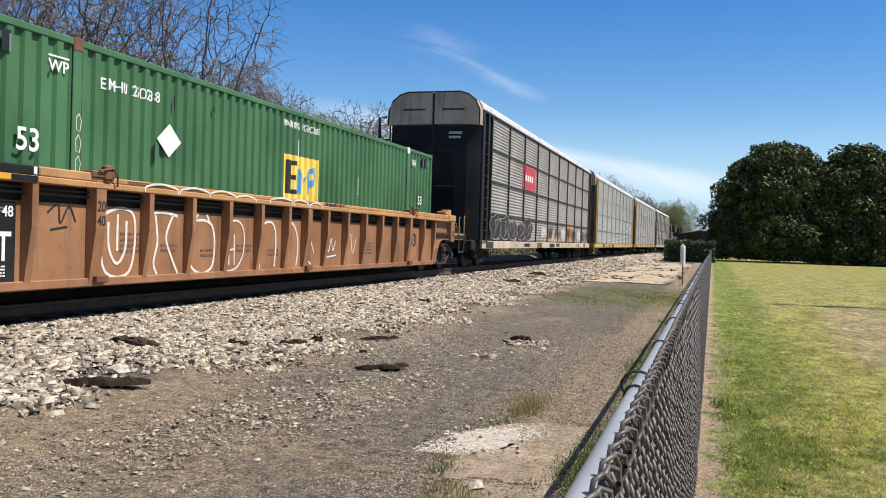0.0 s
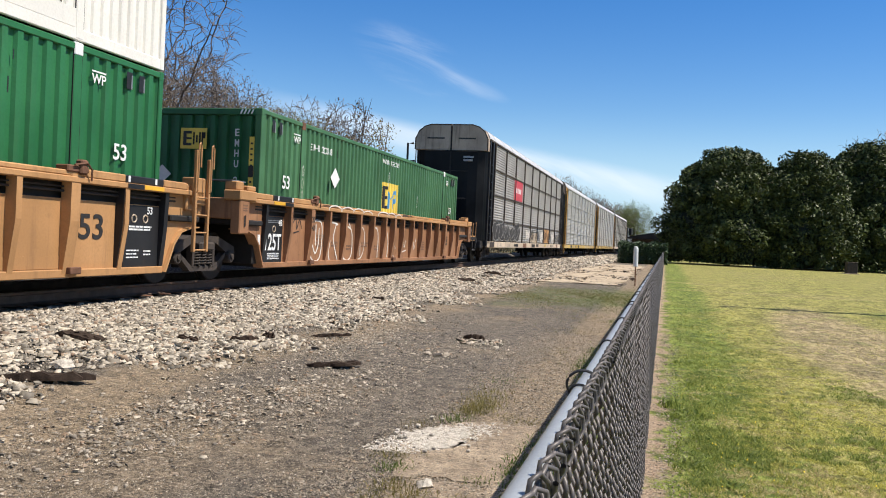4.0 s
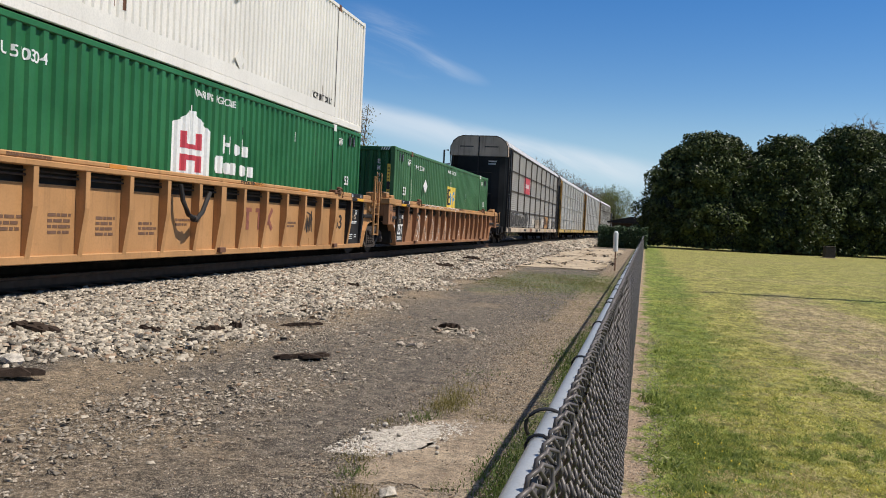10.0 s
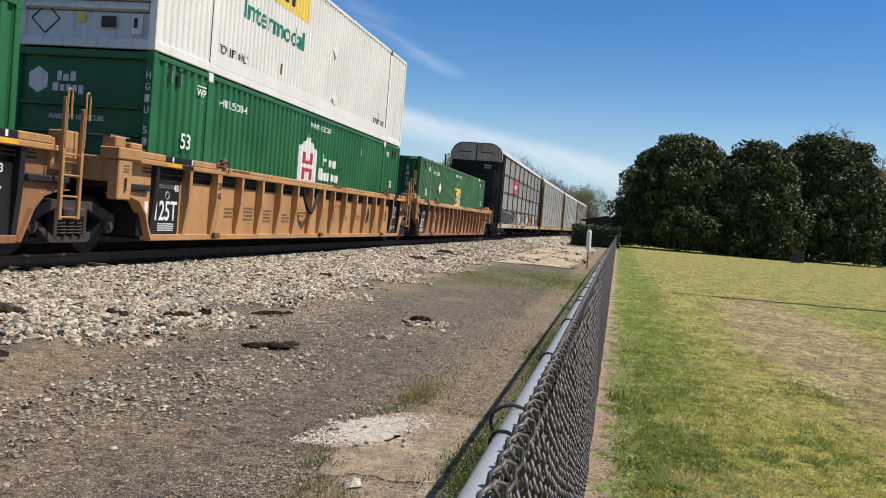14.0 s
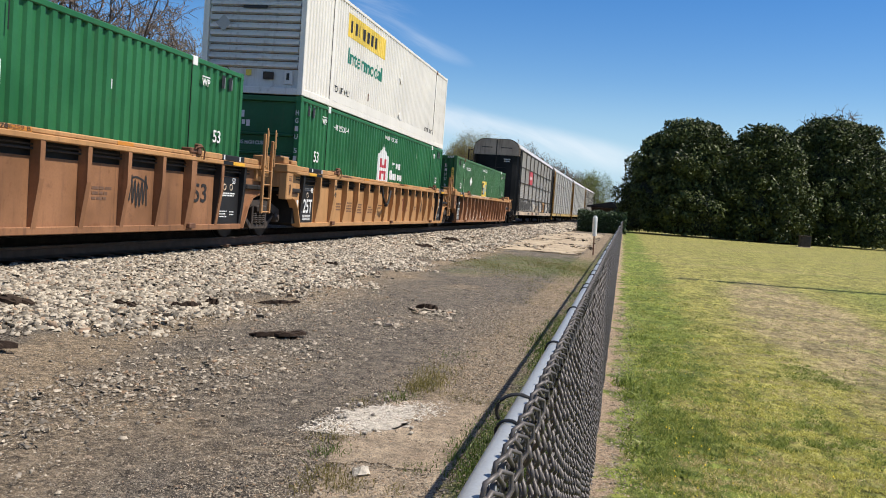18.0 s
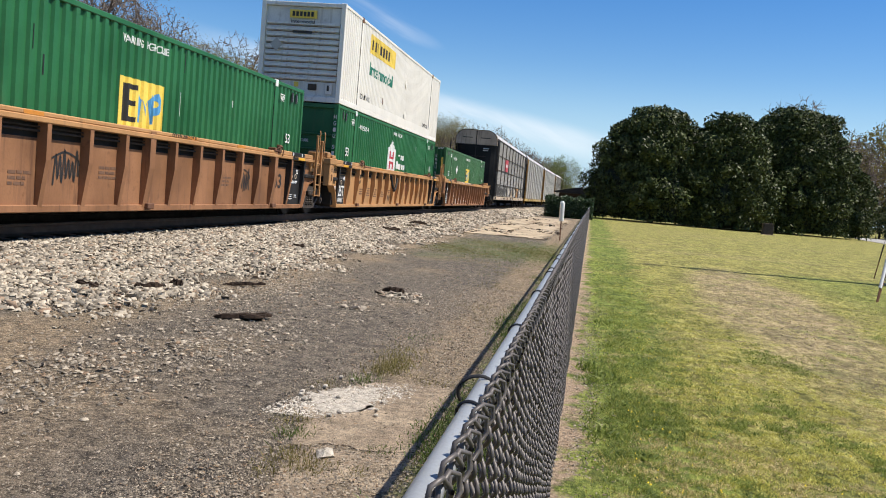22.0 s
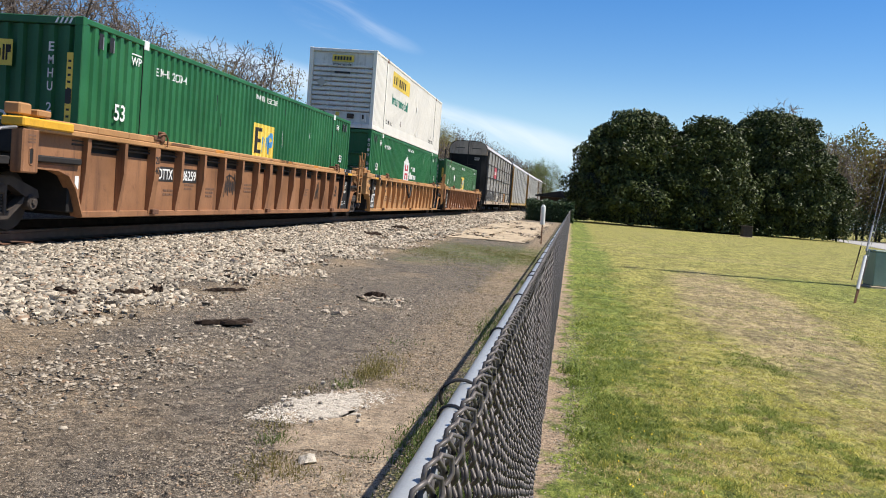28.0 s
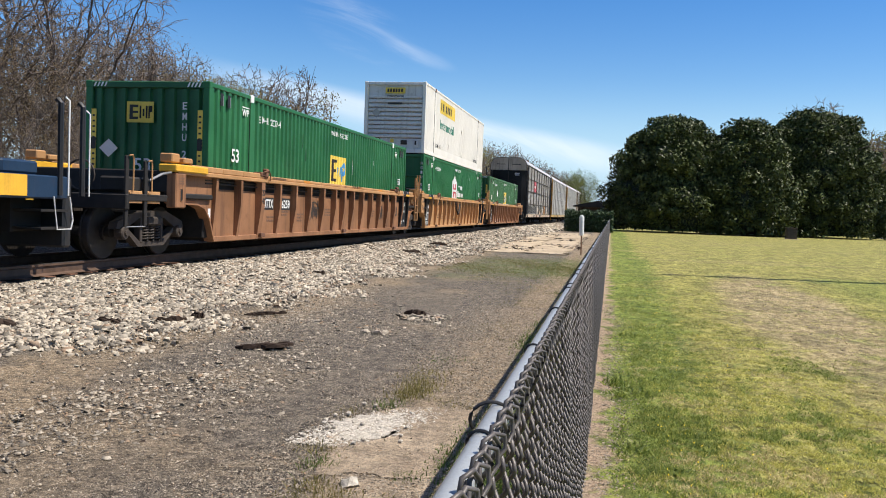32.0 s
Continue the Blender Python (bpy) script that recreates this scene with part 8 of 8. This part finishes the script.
plant(bud_b, [(*polar(30.0, 64), 0.92, 0), (*polar(27.0, 78), 0.9, 110), (*polar(36.5, 48), 0.75, 40), (*polar(43, 52), 0.8, 70), (*polar(11, 175), 1.0, 10), (*polar(26.0, 86), 0.9, 300)])
plant(bud_c, [(*polar(2.0, 170), 0.64, 0), (*polar(2.7, 215), 0.75, 60)])


def crown_width(u):
    """How wide the crown is, at a share of its height: full near the ground, a dome above."""
    return np.clip(1 - np.clip(u, 0, 1) ** 2.0, 0.02, 1) ** 0.60 * np.interp(u, [0, 0.10, 0.25], [0.93, 0.98, 1.0])


def magnolia(label, x, y, rx, ry, h, seed, leaves):
    """A broad evergreen that reaches the ground, with a lumpy crown of glossy leaves."""
    t = thing("evergreen_tree", label, "tree", "big evergreens behind the lawn")
    g = np.random.default_rng(seed)
    part("trunk", Shape().tube([(0, 0, -0.2), (0.1, 0, h * 0.3), (0, 0.1, h * 0.75)], 0.35, 10, 0.12), "bark", t)
    for k in range(7):
        a = k * 0.9
        part("limb", Shape().tube([(0, 0, h * (0.1 + 0.08 * k)), (rx * 0.4 * math.cos(a), ry * 0.4 * math.sin(a), h * (0.18 + 0.08 * k)), (rx * 0.75 * math.cos(a), ry * 0.75 * math.sin(a), h * (0.22 + 0.08 * k))], 0.12, 6, 0.04), "bark", t)
    # clumps over a rounded body
    n = 190
    u = g.uniform(-1.02, 1, n)
    a = g.uniform(0, 6.283, n)
    zc = h * (0.48 + 0.46 * u)
    taper = crown_width(zc / h)
    rad = taper * g.uniform(0.74, 1.0, n)
    cx, cy = rx * rad * np.cos(a), ry * rad * np.sin(a)
    cr = g.uniform(0.45, 1.0, n) ** 1.5 * 1.5
    per = leaves // n
    pts, nor = [], []
    for i in range(n):
        d = g.normal(0, 1, (per, 3))
        d /= np.linalg.norm(d, axis=1, keepdims=True)
        q = np.array([cx[i], cy[i], zc[i]]) + d * cr[i] * g.uniform(0.72, 1.06, (per, 1)) * np.array([1, 1, 0.85])
        pts.append(q)
        nor.append(d)
    # leaves between the clumps
    m = leaves // 2
    uu, aa = g.uniform(0.02, 0.97, m), g.uniform(0, 6.283, m)
    tw = crown_width(uu) * g.uniform(0.76, 0.88, m)
    pts.append(np.stack([rx * tw * np.cos(aa), ry * tw * np.sin(aa), h * uu], -1))
    nor.append(np.stack([np.cos(aa), np.sin(aa), uu], -1))
    pts, nor = np.concatenate(pts), np.concatenate(nor)
    ok = pts[:, 2] > 0.15
    part("crown", leaf_cards(pts[ok], 0.17, "leaf", seed, nor[ok] * 0.9), None, t)
    # shell behind the leaves; its dark colour paints the shade in the gaps
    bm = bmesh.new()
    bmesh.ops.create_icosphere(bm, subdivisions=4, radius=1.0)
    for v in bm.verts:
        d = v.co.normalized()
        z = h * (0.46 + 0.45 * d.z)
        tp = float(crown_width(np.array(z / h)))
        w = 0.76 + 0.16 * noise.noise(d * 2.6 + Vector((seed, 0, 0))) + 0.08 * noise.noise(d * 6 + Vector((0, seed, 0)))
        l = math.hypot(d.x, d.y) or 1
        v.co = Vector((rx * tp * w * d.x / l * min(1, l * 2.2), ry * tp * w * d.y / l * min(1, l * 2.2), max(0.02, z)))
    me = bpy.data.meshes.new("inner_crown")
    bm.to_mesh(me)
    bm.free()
    me.materials.append(M["crown_shade"])
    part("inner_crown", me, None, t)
    t.matrix_basis = pose(x, y, 0)
    return t


magnolia("broad dark glossy evergreen reaching the lawn", 6.0, 90, 7.4, 5.6, 11.7, 41, 60000)
magnolia("dark glossy evergreen between two broader ones", 13.0, 89.5, 5.0, 4.6, 11.5, 42, 40000)
magnolia("broad dark glossy evergreen reaching the lawn", 20.8, 95.5, 8.2, 6.0, 13.2, 43, 66000)


def hedge():
    t = thing("hedge", "dark clipped hedge at the fence's end", "hedge")
    g = np.random.default_rng(5)
    n = 9000
    p = np.stack([g.uniform(-3.9, 0.2, n), g.uniform(74.5, 77.0, n), g.uniform(0.05, 1.72, n)], -1)
    side = g.integers(0, 3, n)
    p[side == 0, 1] = 74.5 + g.normal(0, 0.1, (side == 0).sum())
    p[side == 1, 2] = 1.72 + 0.08 * np.sin(p[side == 1, 0] * 5) + g.normal(0, 0.06, (side == 1).sum())
    part("foliage", leaf_cards(p, 0.09, "hedge", 5), None, t)
    part("core", Shape().box(-3.8, 0.1, 74.62, 76.9, 0, 1.62, 0.2), "hedge", t)


hedge()


def far_shed():
    t = thing("far_shed", "low dark-roofed shed beyond the hedge", "shed")
    part("wall", Shape().box(-4.2, 1.0, 112, 117, 0, 2.5, 0.03), "pole_wood", t)
    part("roof", Shape().prism([(-4.8, 2.5), (1.6, 2.5), (1.6, 2.65), (-1.6, 3.35), (-4.8, 2.65)], 1, 111.4, 117.6), "black", t)
    part("door", Shape().box(-2.0, -1.0, 111.97, 112.0, 0, 2.0), "grime", t)


far_shed()


def far_wood(name, label, places, h, mats, per, seed):
    """A distant belt of trees, too many to count: stems with clouds of small leaves."""
    g = np.random.default_rng(seed)
    sh = Shape()
    pts = {m: [] for m in mats}
    for x, y in places:
        hh = h * g.uniform(0.7, 1.1)
        sh.tube([(x, y, 0), (x + g.normal(0, 0.3), y, hh * 0.5), (x + g.normal(0, 0.5), y, hh * 0.95)], 0.011 * hh, 4, 0.002 * hh)
        m = mats[int(g.integers(0, len(mats)))]
        for k in range(8):
            a, b = g.uniform(0, 6.28), g.uniform(0.25, 0.9)
            w = min(2.6, hh * 0.7)
            e = (x + w * math.cos(a) * (1.1 - b), y + w * math.sin(a) * (1.1 - b), hh * min(1, b + 0.15))
            sh.tube([(x, y, hh * b), e], 0.0035 * hh, 3, 0.0009 * hh)
        c = g.normal(0, 1, (per, 3))
        c /= np.linalg.norm(c, axis=1, keepdims=True)
        c = c * g.uniform(0.3, 1, (per, 1)) ** 0.5 * np.array([min(2.7, hh), min(2.7, hh), hh * 0.48]) + np.array([x, y, hh * 0.50])
        c[:, :2] += 0.5 * np.sin(c[:, 2:3] * 1.5 + x)
        pts[m].append(c)
    tagged(part(name, sh, "bark"), label, "trees", kind="stuff")
    for m in mats:
        if pts[m]:
            c = np.concatenate(pts[m])
            ob = new(name, leaf_cards(c[c[:, 2] > 0.1], 0.22 if h > 14.2 else (0.13 if h > 3 else 0.08), m, seed))
            tagged(ob, label, "trees", kind="stuff")


g = np.random.default_rng(77)
far_wood("far_woods", "olive and brown spring woods behind the road", [(x, 120 - 0.33 * (x - 30) + dy) for x in np.arange(24, 92, 2.0) for dy in (g.uniform(2, 6), g.uniform(9, 15))], 14.5, ["bud", "bud", "bud_brown"], 2100, 6)
far_wood("undergrowth", "dark green undergrowth along the far road", [(x, 117 - 0.33 * (x - 30) + g.uniform(-1, 3)) for x in np.arange(24, 92, 1.7)], 5.0, ["hedge", "bud_green", "hedge"], 900, 66)
far_wood("far_woods", "bare grey and brown woods beyond the track", [polar(a, d + g.uniform(-6, 6)) for a, d in zip(np.linspace(62, 19, 44), np.linspace(50, 88, 44))], 14.0, ["bud_brown", "bud", "bud_brown"], 1000, 8)
far_wood("far_woods", "bare grey and brown woods beyond the track", [polar(a, d + g.uniform(-6, 6)) for a, d in zip(np.linspace(20, 10, 16), np.linspace(120, 185, 16))], 5.5, ["bud_brown", "bud", "bud_brown"], 600, 18)
far_wood("far_woods", "distant spring woods along the track", [polar(a, d + g.uniform(-10, 10)) for a, d in zip(np.linspace(12, -3, 34), np.linspace(185, 270, 34))], 10.5, ["bud_brown", "bud_green", "bud_brown"], 400, 9)
far_wood("far_woods", "brown spring woods along the track", [polar(a, d + g.uniform(-12, 12)) for a, d in zip(np.linspace(14, 2.2, 34), np.linspace(150, 230, 34))], 11.5, ["bud_brown", "bud_brown", "bud_brown"], 600, 19)
# scrub row added to block the bright ground visible under the wagons
far_wood("undergrowth", "brown scrub added beyond the track to block bright ground", [(track_point(sx, -HALF - 4.6 + g.uniform(-0.8, 0.8))) for sx in np.arange(-8, 190, 1.9)], 1.7, ["bud_brown", "hedge"], 160, 67)


def thicket(label, places, h, twigs, rad, seed):
    """A tangle of bare bushes and saplings: stems that fan out into fine twigs."""
    g = np.random.default_rng(seed)
    lines3 = []
    for x, y in places:
        hh = h * g.uniform(0.6, 1.15)
        for k in range(4):
            a, s = g.uniform(0, 6.28), g.uniform(0.15, 0.85) * hh
            root = np.array([x + g.normal(0, 0.3), y + g.normal(0, 0.3), 0.0])
            top = root + np.array([math.cos(a) * s, math.sin(a) * s, hh])
            bow = g.normal(0, 0.14 * hh, 3)
            stem = [root + (top - root) * u + bow * math.sin(u * 3.1) for u in (0, 0.25, 0.5, 0.75, 1.0)]
            lines3.append(stem)
            for j in range(twigs // 4):
                u = g.uniform(0.15, 1.0)
                i = min(int(u * 4), 3)
                p = stem[i] + (stem[i + 1] - stem[i]) * (u * 4 - i)
                d = np.array([g.normal(0, 1), g.normal(0, 1), g.uniform(-0.4, 1.1)])
                d *= hh * g.uniform(0.06, 0.22) / np.linalg.norm(d)
                lift = np.array([0, 0, 0.12 * hh])
                bend = g.normal(0, 0.016 * hh, 3)
                lines3.append([p, p + d * 0.3 + bend, p + d * 0.6 + lift * 0.25 - bend, p + d * 0.85 + lift * 0.6, p + d + lift])
    tips = np.array([l[-1] for l in lines3])
    pick = tips[g.integers(0, len(tips), len(tips) * 2)] + g.normal(0, 0.035 * h, (len(tips) * 2, 3))
    tagged(new("thicket", leaf_cards(pick, 4.2 * rad, "bud_brown", seed)), label, "bushes", kind="stuff")
    v, f = wire_tubes(np.array(lines3), rad, 3)
    tagged(new("thicket", raw_mesh("thicket", v, f, M["bark_pale"])), label, "bushes", kind="stuff")


g = np.random.default_rng(99)
thicket("tangle of bare brown saplings beyond the track", [polar(a, d + g.uniform(-4, 5)) for a, d in zip(np.linspace(64, 34, 44), np.linspace(23, 38, 44))], 4.6, 120, 0.009, 1)
thicket("tangle of bare brown saplings beyond the track", [polar(a, d + g.uniform(-6, 8)) for a, d in zip(np.linspace(36, 23, 60), np.linspace(45, 84, 60))], 5.4, 120, 0.013, 2)
thicket("bare grey-brown woods far along the track", [polar(a, d + g.uniform(-15, 15)) for a, d in zip(np.linspace(9.5, 3, 50), np.linspace(120, 190, 50))], 8, 90, 0.030, 3)


def motions():
    """Carries the train along its track, and turns its wheels."""
    times = [0.5 * i for i in range(65)]
    for ob, s0, length, z in MOVING:
        walk(ob, [(t, car_pose(s0 + travelled(t), length, z)) for t in times])
    fast = [0.2 * i for i in range(161)]
    for ob, x, y, r in WHEELS:
        walk(ob, [(t, pose(x, y, r, -math.degrees(travelled(t) / r))) for t in fast])


motions()
